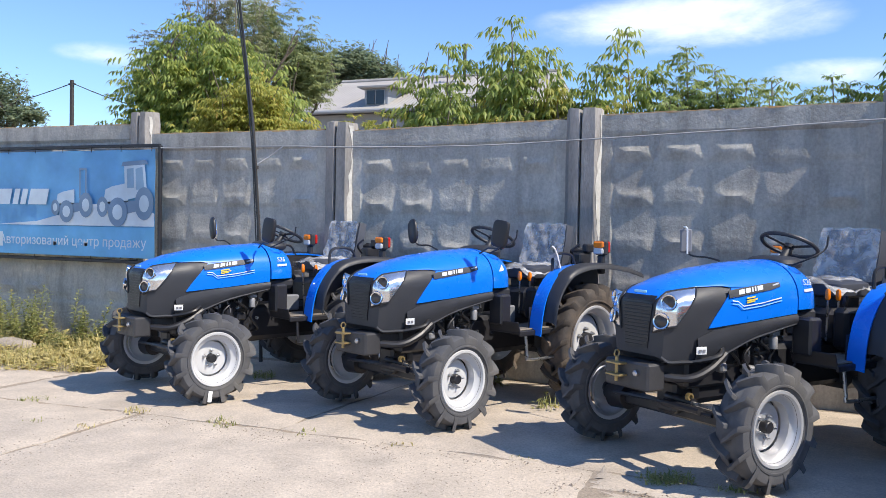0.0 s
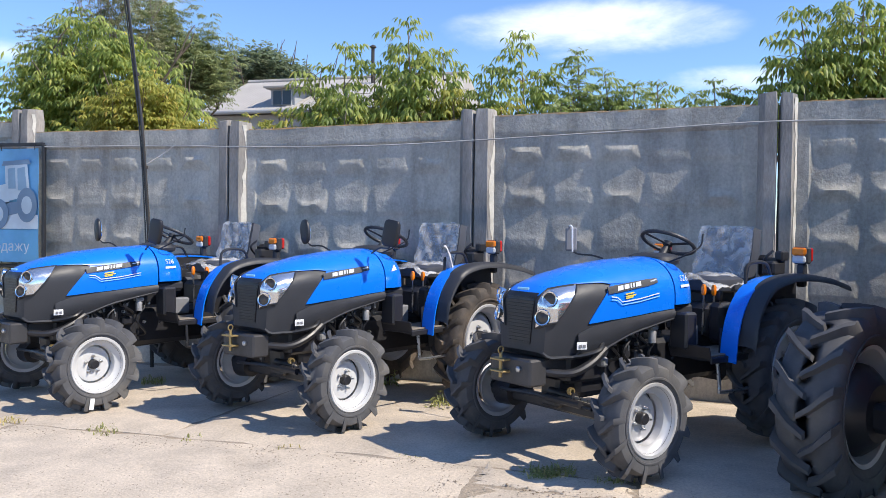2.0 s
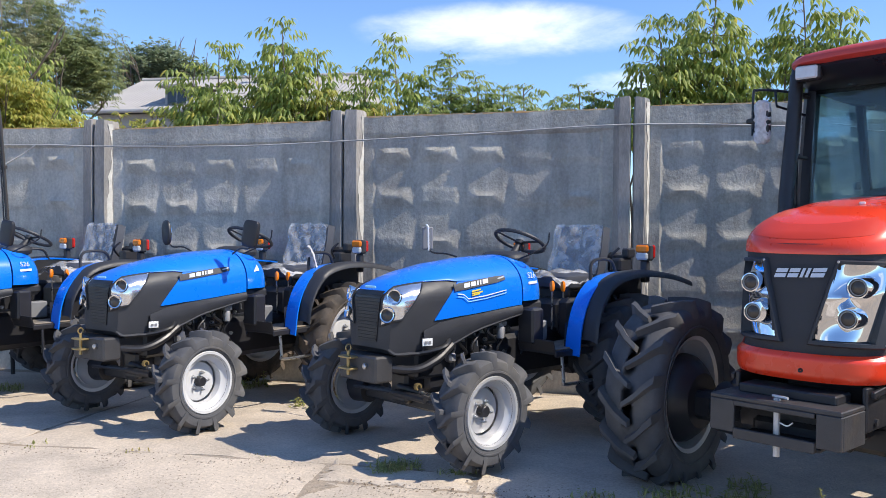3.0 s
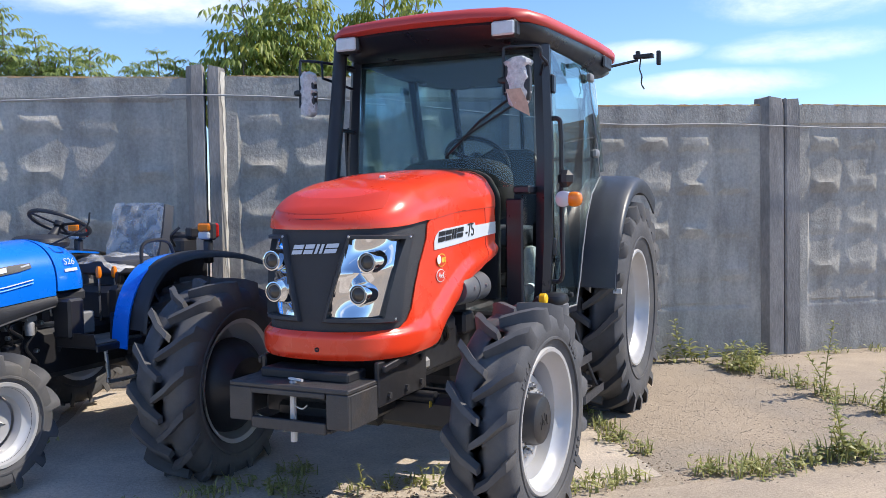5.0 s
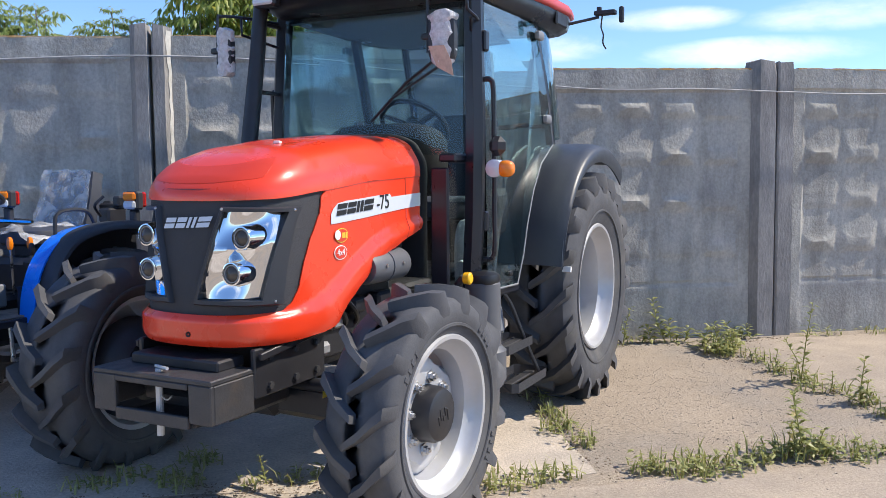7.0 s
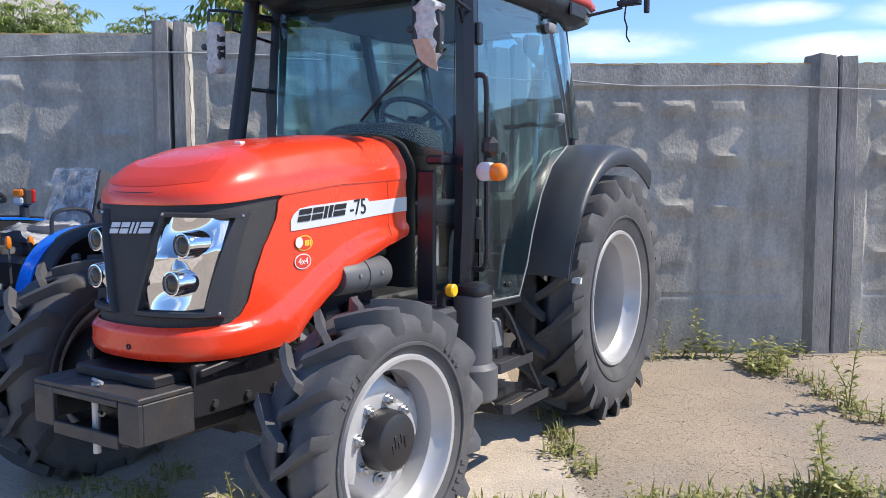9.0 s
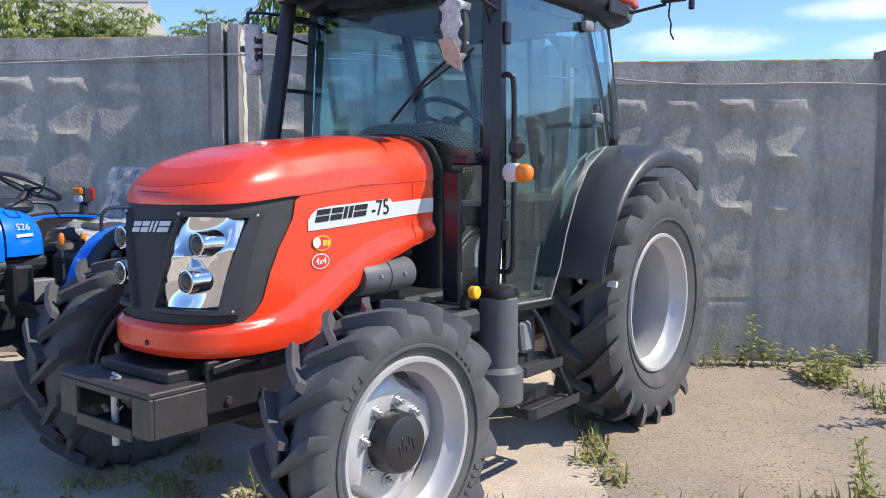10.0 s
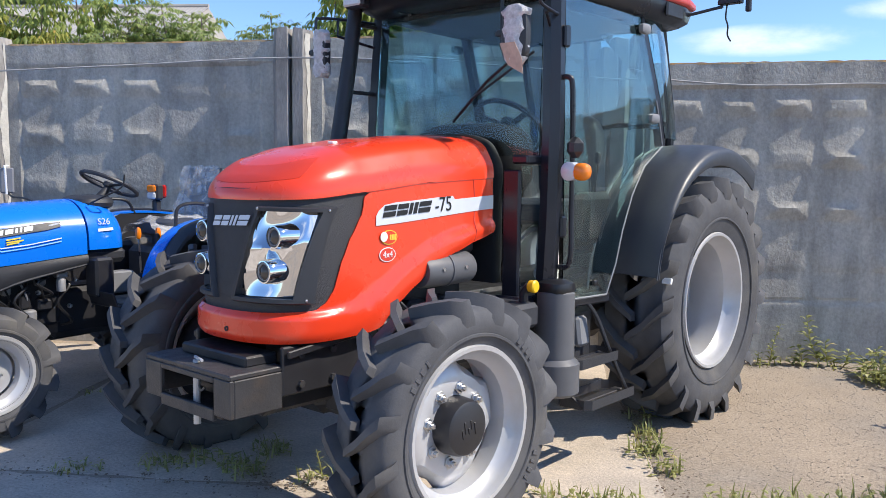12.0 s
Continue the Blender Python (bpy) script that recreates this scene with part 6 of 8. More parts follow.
    part("canister_wrap", blob((-0.90, 0.665, 0.97), (0.09, 0.09, 0.045), 0.7, 12, 6), "black_decal", can)
    neck = part("filler_neck", Geo().tube([(-0.68, 0.62, 0.88), (-0.68, 0.63, 0.97), (-0.68, 0.66, 1.0)], 0.022, 10), "black_metal", t)
    part("filler_cap", Geo().lathe([(0.0, 0.001), (0.0, 0.029), (0.030, 0.031), (0.036, 0.024), (0.036, 0.001)], (-0.68, 0.665, 1.0), "y", 18), "yellow_plastic", neck, "yellow filler cap")
    st = part("step_frame", Geo().tube([(-0.97, 0.60, 0.92), (-0.97, 0.72, 0.42), (-0.98, 0.79, 0.37)], 0.012, 8).tube(smooth_path([(-1.18, 0.60, 0.92), (-1.28, 0.66, 0.80), (-1.34, 0.72, 0.60), (-1.42, 0.79, 0.37)], 4), 0.012, 8).tube([(-0.97, 0.66, 0.58), (-1.34, 0.66, 0.58)], 0.010, 8), "black_metal", t, "black two-rung access step")
    for z, x0, x1, y0, y1 in ((0.585, -0.95, -1.36, 0.60, 0.78), (0.385, -0.97, -1.45, 0.63, 0.83)):
        g = Geo()
        ring = [(x0 - 0.03, y0), (x1 + 0.03, y0), (x1, y0 + 0.03), (x1, y1 - 0.03), (x1 + 0.03, y1), (x0 - 0.03, y1), (x0, y1 - 0.03), (x0, y0 + 0.03)]
        g.loft([[(x, y, z - 0.025) for x, y in ring], [(x, y, z + 0.025) for x, y in ring]], False)
        g.loft([[(x * 0.995 - 0.006, y * 0.99 + 0.007, z - 0.025) for x, y in ring], [(x * 0.995 - 0.006, y * 0.99 + 0.007, z + 0.024) for x, y in ring]], False)
        part("step_tread", g, "dark_plastic", st)
        part("tread_bar", Geo().box(((x0 + x1) / 2, (y0 + y1) / 2, z - 0.008), (abs(x1 - x0) - 0.03, 0.05, 0.012), 0.003).box(((x0 + x1) / 2, y1 - 0.03, z - 0.008), (abs(x1 - x0) - 0.03, 0.03, 0.012), 0.003), "bumper_iron", st)
    part("fuel_tank", Geo().box((-1.22, 0.44, 0.68), (0.42, 0.26, 0.30), 0.04), "black_metal", t)
    for k in range(2):
        part("tool_box", Geo().box((-1.10 - 0.14 * k, 0.60, 0.70), (0.10, 0.05, 0.16), 0.015, Matrix.Rotation(radians(8), 3, "X")), "grey_plastic", t)
    # rear fenders
    ax, az = -2.40, 0.77
    for s in (-1, 1):
        rows = []
        for k in range(19):
            a = radians(14 + (120 - 14) * k / 18)
            r0 = 0.865 + 0.075 * math.sin(radians(min(90, max(0, (math.degrees(a) - 14) * 1.0))))
            c, sn = math.cos(a), math.sin(a)
            flat = min(1.0, 0.94 / max(0.2, sn)) if sn > 0.9 else 1.0
            rows.append([(ax + r0 * c * 0.985, s * y, az + (r0 + d) * sn) for y, d in ((0.44, 0.0), (0.54, 0.012), (0.68, 0.012), (0.80, 0.004), (0.855, -0.012), (0.875, -0.04), (0.874, -0.075 - 0.03 * (k / 18) ** 2), (0.868, -0.085 - 0.085 * (k / 18) ** 3))])
        fe = part("fender", Geo().shell(rows, 0.012 * s), "fender_black", t, "black plastic rear fender", angle=60)
        ins = [[(ax + (0.86 - q) * math.cos(radians(a)), s * 0.445, az + (0.90 - q) * math.sin(radians(a))) for q in (0.0, 0.14, 0.30)] for a in range(8, 121, 8)]
        part("fender_liner", Geo().shell(ins, 0.01), "dark_plastic", fe, angle=60)
        part("fender_seal", Geo().tube([(ax + 0.885 * math.cos(radians(a)) * 0.985, s * 0.455, az + (0.885 + 0.06 * math.sin(radians(a))) * math.sin(radians(a))) for a in range(6, 100, 6)], 0.008, 6), "grey_plastic", fe)
    # cab frame
    for s in (-1, 1):
        part("front_pillar", Geo().loft([[(x - 0.035, s * (y - 0.04), z), (x + 0.035, s * (y - 0.04), z), (x + 0.045, s * (y + 0.01), z), (x + 0.01, s * (y + 0.045), z), (x - 0.035, s * (y + 0.04), z)] for x, y, z in ((-0.90, 0.60, 0.86), (-0.90, 0.62, 1.3), (-0.905, 0.625, 1.8), (-0.93, 0.60, 2.42))]), "cab_frame", t, "black cab pillar", angle=45)
        part("rear_pillar", Geo().loft([[(x - 0.025, s * (y - 0.05), z), (x + 0.025, s * (y - 0.05), z), (x + 0.025, s * y, z), (x - 0.025, s * y, z)] for x, y, z in ((-1.99, 0.665, 1.70), (-1.90, 0.67, 1.95), (-1.72, 0.645, 2.42))]), "cab_frame", t, angle=45)
        part("rear_corner_post", Geo().tube([(-2.40, s * 0.50, 1.30), (-2.36, s * 0.52, 1.9), (-2.20, s * 0.52, 2.44)], 0.028, 8), "cab_frame", t)
        part("sill", Geo().beam((-0.90, s * 0.61, 0.875), (-1.44, s * 0.63, 0.87), 0.06, 0.06, 0.012), "cab_frame", t)
        part("cab_side_low", Geo().box((-0.82, s * 0.50, 0.90), (0.22, 0.16, 0.06), 0.01).box((-0.76, s * 0.49, 1.22), (0.025, 0.10, 0.66), 0.008).box((-0.84, s * 0.53, 1.60), (0.16, 0.10, 0.045), 0.01), "cab_frame", t)
    fire = []
    for x, gr in ((-0.845, -0.03), (-0.84, -0.004), (-0.82, 0.010), (-0.775, 0.010), (-0.760, -0.004)):
        ring = [(x, (R_WIDE + gr), z) for z in (0.98, 1.10, 1.22, 1.34, 1.44)] + [(x, r_lid(0, k / 14, gr).y, r_lid(0, k / 14, gr).z) for k in range(15)]
        fire.append(ring + [(q[0], -q[1], q[2]) for q in ring[-2::-1]])
    part("firewall", Geo().loft(fire), "cab_trim", t, "black cowl seal round the bonnet end", angle=50)
    part("cab_floor", Geo().box((-1.62, 0, 0.86), (1.5, 0.94, 0.06), 0.02), "black_metal", t)
    part("cab_rear_low", Geo().box((-2.38, 0, 1.15), (0.05, 0.96, 0.55), 0.02), "black_metal", t)
    part("roof_rail", Geo().beam((-0.93, -0.58, 2.41), (-0.93, 0.58, 2.41), 0.06, 0.07).beam((-2.20, -0.52, 2.43), (-2.20, 0.52, 2.43), 0.05, 0.05).beam((-0.93, 0.59, 2.43), (-2.20, 0.56, 2.44), 0.05, 0.05).beam((-0.93, -0.59, 2.43), (-2.20, -0.56, 2.44), 0.05, 0.05), "cab_frame", t)
    part("rear_window_bar", Geo().beam((-2.36, -0.50, 1.85), (-2.36, 0.50, 1.85), 0.03, 0.03).beam((-2.30, 0.02, 1.5), (-2.22, 0.02, 2.42), 0.03, 0.03), "cab_frame", t)
    # glazing
    glass_pane("windscreen", t, [(-0.865, -0.575, 1.62), (-0.865, 0.575, 1.62), (-0.90, 0.56, 2.40), (-0.90, -0.56, 2.40)], (0.005, 0, 0), "tinted windscreen")
    for s in (-1, 1):
        y = s * 0.665
        door = [(-0.955, y, 0.90), (-1.38, y, 0.89), (-1.47, y, 1.05), (-1.53, y, 1.22), (-1.63, y, 1.42), (-1.76, y, 1.58), (-1.97, y, 1.70), (-1.88, y, 1.95), (-1.71, y - s * 0.02, 2.40), (-0.97, y - s * 0.03, 2.40)]
        d = glass_pane("door_glass", t, door, (0, s * 0.005, 0), "frameless tinted door glass", "door_glass")
        part("door_seal", Geo().tube([Vector(p) + Vector((0, s * 0.004, 0)) for p in door[:8]], 0.006, 5), "grey_plastic", d)
        for x, z in ((-1.73, 2.33), (-1.87, 1.85)):
            part("door_clamp", blob((x + 0.03, s * 0.678, z), (0.05, 0.02, 0.028), 0.6, 12, 6), "grey_plastic", d)
        part("door_lock", blob((-1.25, s * 0.676, 0.965), (0.022, 0.012, 0.016), 0.7, 10, 6), "black_decal", d)
        rows = [[(x0 + (x1 - x0) * f, s * (y0 + (y1 - y0) * f + 0.05 * math.sin(math.pi * f)), z) for f in (0, 0.25, 0.5, 0.75, 1)] for x0, x1, y0, y1, z in ((-2.01, -2.40, 0.665, 0.52, 1.745), (-1.92, -2.33, 0.665, 0.52, 2.0), (-1.76, -2.20, 0.64, 0.52, 2.42))]
        q = part("quarter_glass", Geo().shell(rows, 0.005 * s), "door_glass", t, "curved rear quarter glass", angle=60)
        q.visible_shadow = False
        glass_pane("low_side_glass", t, [(-0.785, s * 0.525, 0.94), (-0.925, s * 0.585, 0.94), (-0.925, s * 0.585, 1.57), (-0.785, s * 0.525, 1.57)], (0, s * 0.004, 0), "small lower side pane")
    glass_pane("rear_glass", t, [(-2.385, -0.5, 1.45), (-2.385, 0.5, 1.45), (-2.21, 0.5, 2.42), (-2.21, -0.5, 2.42)], (-0.005, 0, 0), "tinted rear window")
    # roof
    def roof_ring(z, grow, front):
        pts = [(-0.60 + front, -0.52), (-0.57 + front, -0.3), (-0.56 + front, 0), (-0.57 + front, 0.3), (-0.60 + front, 0.52), (-0.68 + front, 0.615), (-0.85, 0.665), (-1.2, 0.70), (-1.7, 0.74), (-2.1, 0.745), (-2.28, 0.70), (-2.36, 0.55), (-2.38, 0), (-2.36, -0.55), (-2.28, -0.70), (-2.1, -0.745), (-1.7, -0.74), (-1.2, -0.70), (-0.85, -0.665), (-0.68 + front, -0.615)]
        return [(-1.45 + (x + 1.45) * grow, y * grow, z(x, y) if callable(z) else z) for x, y in pts]

    sag = lambda base: (lambda x, y: base - 0.045 * min(1, max(0, (-0.75 - x) / 0.5)) * 0 + 0.02 * math.cos(y * 2))
    part("roof_shell", Geo().loft([roof_ring(sag(2.500), 0.985, 0), roof_ring(sag(2.512), 1.0, 0.01), roof_ring(sag(2.535), 1.0, 0.01), roof_ring(sag(2.565), 0.975, 0), roof_ring(sag(2.59), 0.90, -0.02), roof_ring(sag(2.605), 0.70, -0.05), roof_ring(sag(2.61), 0.3, -0.05)]), "roof_red", t, "rounded red cab roof", angle=50)
    roof_low = part("roof_lining", Geo().loft([roof_ring(2.40, 0.90, -0.10), roof_ring(2.43, 0.955, -0.05), roof_ring(2.495, 0.978, -0.012), roof_ring(2.525, 0.97, -0.015)]), "cab_frame", t, "black roof underside", angle=50)
    part("headliner", Geo().box((-1.5, 0, 2.392), (1.1, 0.95, 0.012), 0.004), "grey_plastic", t)
    for s in (-1, 1):
        wl_box = part("work_light", Geo().box((-0.635, s * 0.49, 2.465), (0.07, 0.15, 0.095), 0.015), "black_metal", roof_low)
        part("work_lens", Geo().box((-0.597, s * 0.49, 2.465), (0.02, 0.132, 0.078), 0.012), "clear_lens", wl_box, "ribbed clear lens")
        part("roof_speaker", Geo().box((-1.95, s * 0.725, 2.46), (0.20, 0.02, 0.085), 0.01), "black_metal", roof_low)
    part("roof_bracket", Geo().tube([(-2.15, 0.60, 2.45), (-2.30, 0.86, 2.52)], 0.010, 6).box((-2.31, 0.90, 2.545), (0.05, 0.14, 0.03), 0.005).box((-2.33, 1.0, 2.53), (0.03, 0.03, 0.10), 0.006).box((-2.31, 0.86, 2.565), (0.03, 0.03, 0.04), 0.004), "black_metal", t, "lamp bracket without its lamp")
    part("loose_wire", Geo().tube(smooth_path([(-2.31, 0.88, 2.53), (-2.32, 0.87, 2.46), (-2.32, 0.885, 2.41), (-2.33, 0.88, 2.36), (-2.33, 0.90, 2.32)], 5), 0.005, 5), "black_decal", t)
    # indicators, mirrors, handles
    for s in (-1, 1):
        ind = part("indicator", Geo().box((-0.935, s * 0.735, 1.66), (0.07, 0.09, 0.10), 0.03), "black_metal", t)
        part("indicator_clear", Geo().lathe([(-0.005, 0.001), (-0.005, 0.046), (0.05, 0.046), (0.06, 0.03), (0.06, 0.001)], (-0.93, s * 0.735, 1.545), "x", 18), "clear_lens", ind)
        part("indicator_orange", blob((-0.905, s * 0.795, 1.543), (0.04, 0.045, 0.043), 0.8, 16, 8), "orange_lens", ind, "orange indicator dome")
        part("grab_handle", Geo().tube(smooth_path([(-0.93, s * 0.645, 2.0), (-0.935, s * 0.69, 2.0), (-0.945, s * 0.705, 1.95), (-0.955, s * 0.705, 1.7), (-0.96, s * 0.705, 1.35), (-0.955, s * 0.705, 1.10), (-0.94, s * 0.65, 1.07)], 4), 0.014, 8), "cab_frame", t)
        if s > 0:
            frame_pts = [(-0.90, 0.64, 2.30), (-0.80, 0.67, 2.30), (-0.73, 0.66, 2.325), (-0.72, 0.65, 2.375), (-0.71, 0.52, 2.385), (-0.70, 0.47, 2.38), (-0.70, 0.455, 2.35), (-0.70, 0.455, 2.12)]
            head = Vector((-0.70, 0.54, 2.19))
        else:
            frame_pts = [(-0.90, -0.60, 2.38), (-0.72, -0.74, 2.40), (-0.66, -0.83, 2.405), (-0.645, -0.845, 2.38), (-0.64, -0.845, 2.12)]
            head = Vector((-0.63, -0.775, 2.20))
        arm = part("mirror_arm", Geo().tube(smooth_path(frame_pts, 4), 0.0085, 7).tube([(-0.90, s * 0.60, 2.24), (-0.78 if s > 0 else -0.70, s * (0.655 if s > 0 else 0.72), 2.29 if s > 0 else 2.30), frame_pts[1]], 0.0085, 7), "cab_frame", t)
        part("mirror_head", blob((head.x, head.y, head.z), (0.03, 0.075 if s > 0 else 0.05, 0.125), 0.45, 16, 8), "dark_plastic", arm)
        wr = Geo()
        rnd = random.Random(5 + s)
        rings = []
        for i in range(15):
            f = i / 14
            w = (0.078 if s > 0 else 0.055) * (1 + rnd.uniform(-0.16, 0.12)) * (0.86 + 0.16 * f) * (1 - 0.5 * max(0, f - 0.9) * 10 * 0.3) * (0.55 if i in (0, 14) else 1)
            rings.append([(head.x + 0.045 * math.cos(2 * math.pi * k / 16) * (1 + rnd.uniform(-0.15, 0.15)), head.y + w * math.sin(2 * math.pi * k / 16) * (1 + rnd.uniform(-0.06, 0.06)), head.z - 0.135 + 0.265 * f + rnd.uniform(-0.004, 0.004)) for k in range(16)])
        wr.loft(rings)
        part("bubble_wrap", wr, "bubble_wrap", arm, "bubble wrap round the mirror", angle=30)
        if s > 0:
            part("paper_wrap", Geo().shell([[(head.x + 0.050 + 0.004 * math.sin(2 * j + i), head.y - 0.055 + 0.022 * j + 0.012 * i, head.z - 0.045 - 0.026 * i - 0.012 * j * (i == 4)) for j in range(5)] for i in range(5)], 0.003), "tan_paper", arm, "torn tan paper on the wrapping", angle=30)
        part("mirror_joint", blob((head.x, s * 0.455 if s > 0 else -0.845, head.z + 0.01), (0.02, 0.035, 0.018), 0.6, 10, 6), "black_decal", arm)
        for z in (2.20, 1.27):
            part("hinge", Geo().box((-0.955, s * 0.655, z), (0.05, 0.03, 0.105), 0.008), "cab_frame", t)
    # exhaust stack on the right
    part("exhaust_pipe", Geo().tube([(-0.50, -0.50, 1.15), (-0.52, -0.57, 1.40), (-0.60, -0.60, 1.72), (-0.69, -0.61, 2.15), (-0.745, -0.615, 2.48)], [0.05, 0.048, 0.046, 0.044, 0.040], 14).tube([(-0.745, -0.615, 2.46), (-0.755, -0.615, 2.54), (-0.80, -0.615, 2.58)], 0.035, 12), "black_metal", t, "black upright exhaust pipe")
    for x0, z in ((-0.63, 1.98), (-0.72, 2.36)):
        part("exhaust_bracket", Geo().beam((x0, -0.61, z), (-0.89, -0.61, z), 0.03, 0.02), "black_metal", t)
    # wiper, dash, wheel, seat
    part("wiper", Geo().tube([(-0.845, 0.03, 1.80), (-0.862, 0.24, 2.00), (-0.872, 0.42, 2.12)], 0.008, 6).beam((-0.850, 0.14, 1.91), (-0.868, 0.53, 2.13), 0.010, 0.014), "black_decal", t)
    part("dashboard", blob((-1.02, 0.02, 1.60), (0.16, 0.36, 0.20), 0.55, 22, 10), "cab_trim", t)
    part("steering_column", Geo().tube([(-1.10, 0, 1.5), (-1.30, 0, 1.76)], 0.05, 12), "cab_trim", t)
    ring = [(0.205 * math.cos(2 * math.pi * k / 32), 0.205 * math.sin(2 * math.pi * k / 32), 0.0) for k in range(33)]
    sw = part("steering_wheel", Geo().tube(ring, 0.016, 8).tube([(0, 0, -0.03), (0, 0, 0.02)], 0.06, 16), "dark_plastic", t, "black steering wheel")
    sw.matrix_basis = Matrix.Translation((-1.34, 0.03, 1.80)) @ Matrix.Rotation(radians(-42), 4, "Y")
    for k in range(3):
        a = radians(60 + 120 * k)
        part("spoke", Geo().beam((0.04 * math.cos(a), 0.04 * math.sin(a), 0), (0.2 * math.cos(a), 0.2 * math.sin(a), 0), 0.035, 0.01, 0.003), "dark_plastic", sw)
    part("wheel_badge", Geo().lathe([(0.021, 0.045), (0.024, 0.04), (0.024, 0.0005)], (0, 0, 0), "z", 20), "white_plastic", sw)
    part("seat_cushion", blob((-1.80, 0, 1.30), (0.25, 0.25, 0.08), 0.5, 20, 8), "seat_vinyl", t)
    part("seat_back", blob((-2.06, 0, 1.62), (0.08, 0.24, 0.30), 0.5, 20, 8), "seat_vinyl", t)
    part("side_console", Geo().box((-1.75, 0.42, 1.28), (0.6, 0.14, 0.30), 0.04).box((-1.75, -0.42, 1.28), (0.6, 0.14, 0.30), 0.04), "cab_trim", t)
    for x, y, z in ((-1.58, 0.40, 1.58), (-1.68, 0.43, 1.60), (-1.62, -0.40, 1.56)):
        lv = part("lever", Geo().tube([(x - 0.03, y, 1.36), (x, y, z)], 0.008, 6), "black_metal", t)
        part("lever_knob", blob((x, y, z + 0.03), (0.02, 0.02, 0.035), 0.8, 10, 6), "black_decal", lv)
    part("wrapped_bundle", blob((-1.12, 0.46, 1.05), (0.05, 0.06, 0.22), 0.7, 14, 10), "bubble_wrap", t, "plastic-wrapped parts on the cab floor")
    part("lower_lamp", Geo().lathe([(0.0, 0.001), (0.0, 0.035), (0.02, 0.03), (0.02, 0.001)], (-1.0, 0.50, 1.02), "x", 16), "white_plastic", t)
    # wheels
    for s in (-1, 1):
        wheel(t, (0.08 if s > 0 else 0.0, 0.82 if s > 0 else -1.0, 0.535 if s > 0 else 0.565), 0.535 if s > 0 else 0.565, 0.30 if s > 0 else 0.34, 0.318 if s > 0 else 0.33, s, 16, 0.045, 0.026, 0.34, "rim_silver", "rubber", 8, 0.150, 0.115, 0.09, "black_metal", "rim_silver", 0, phase=0.2, steer=-3 if s > 0 else 6, lobes=4)
        wheel(t, (-2.40, s * 0.655, 0.765), 0.765, 0.44, 0.405, s, 20, 0.055, 0.032, 0.68, "rim_silver", "rubber", 8, 0.14, 0.09, 0.07, "rim_silver", "rim_silver", 0, phase=0.05)
    # added black drum: covers the far wheel's inner disc as hub and painted shade
    part("wheel_carrier", Geo().lathe([(-0.80, 0.001), (-0.80, 0.16), (-0.845, 0.21), (-0.90, 0.255), (-0.94, 0.262), (-0.955, 0.20), (-0.955, 0.001)], (-0.02, 0, 0.535), "y", 28), "black_metal", t, "black drum for the hub and the shade inside the wheel", angle=40)
    part("tyre_label", Geo().box((-1.735, 0.845, 0.945), (0.02, 0.055, 0.035), 0.002, Matrix.Rotation(radians(-18), 3, "Y")), "white_sticker", t, "white paper label on the tyre")
    return t


red_tractor()

# vegetation
def leaf_material(name, a, b, dry=None, through=0.35):
    """Leaves: two greens mixed leaf by leaf, with some light passing through."""
    m = bpy.data.materials.new(name)
    m.use_nodes = True
    n, l = m.node_tree.nodes, m.node_tree.links
    out = n["Material Output"]
    pb = n["Principled BSDF"]
    geo = n.new("ShaderNodeNewGeometry")
    ramp = n.new("ShaderNodeValToRGB")
    ramp.color_ramp.elements[0].color, ramp.color_ramp.elements[1].color = (*a, 1), (*b, 1)
    if dry:
        e = ramp.color_ramp.elements.new(0.93)
        e.color = (*b, 1)
        ramp.color_ramp.elements[-1].color = (*dry, 1)
    l.new(geo.outputs["Random Per Island"], ramp.inputs[0])
    l.new(ramp.outputs[0], pb.inputs["Base Color"])
    pb.inputs["Roughness"].default_value = 0.48
    tr = n.new("ShaderNodeBsdfTranslucent")
    l.new(ramp.outputs[0], tr.inputs["Color"])
    mx = n.new("ShaderNodeMixShader")
    mx.inputs[0].default_value = through
    l.new(pb.outputs[0], mx.inputs[1])
    l.new(tr.outputs[0], mx.inputs[2])
    l.new(mx.outputs[0], out.inputs["Surface"])
    M[name] = m


leaf_material("maple_leaf", (0.17, 0.25, 0.06), (0.50, 0.55, 0.15), (0.64, 0.54, 0.12), 0.55)
leaf_material("yellow_leaf", (0.28, 0.31, 0.06), (0.58, 0.54, 0.13), (0.62, 0.42, 0.10), 0.55)
leaf_material("dark_leaf", (0.20, 0.25, 0.11), (0.40, 0.44, 0.20), None, 0.5)
leaf_material("acacia_leaf", (0.20, 0.28, 0.09), (0.44, 0.50, 0.17), None, 0.55)
leaf_material("weed_leaf", (0.20, 0.22, 0.065), (0.44, 0.43, 0.16), (0.58, 0.46, 0.22), 0.35)
leaf_material("dry_grass", (0.42, 0.36, 0.13), (0.66, 0.55, 0.24), (0.30, 0.34, 0.09), 0.35)
leaf_material("bare_leaf", (0.16, 0.18, 0.09), (0.34, 0.34, 0.18), None, 0.35)
leaf_material("far_leaf", (0.20, 0.26, 0.16), (0.38, 0.44, 0.28), None, 0.45)


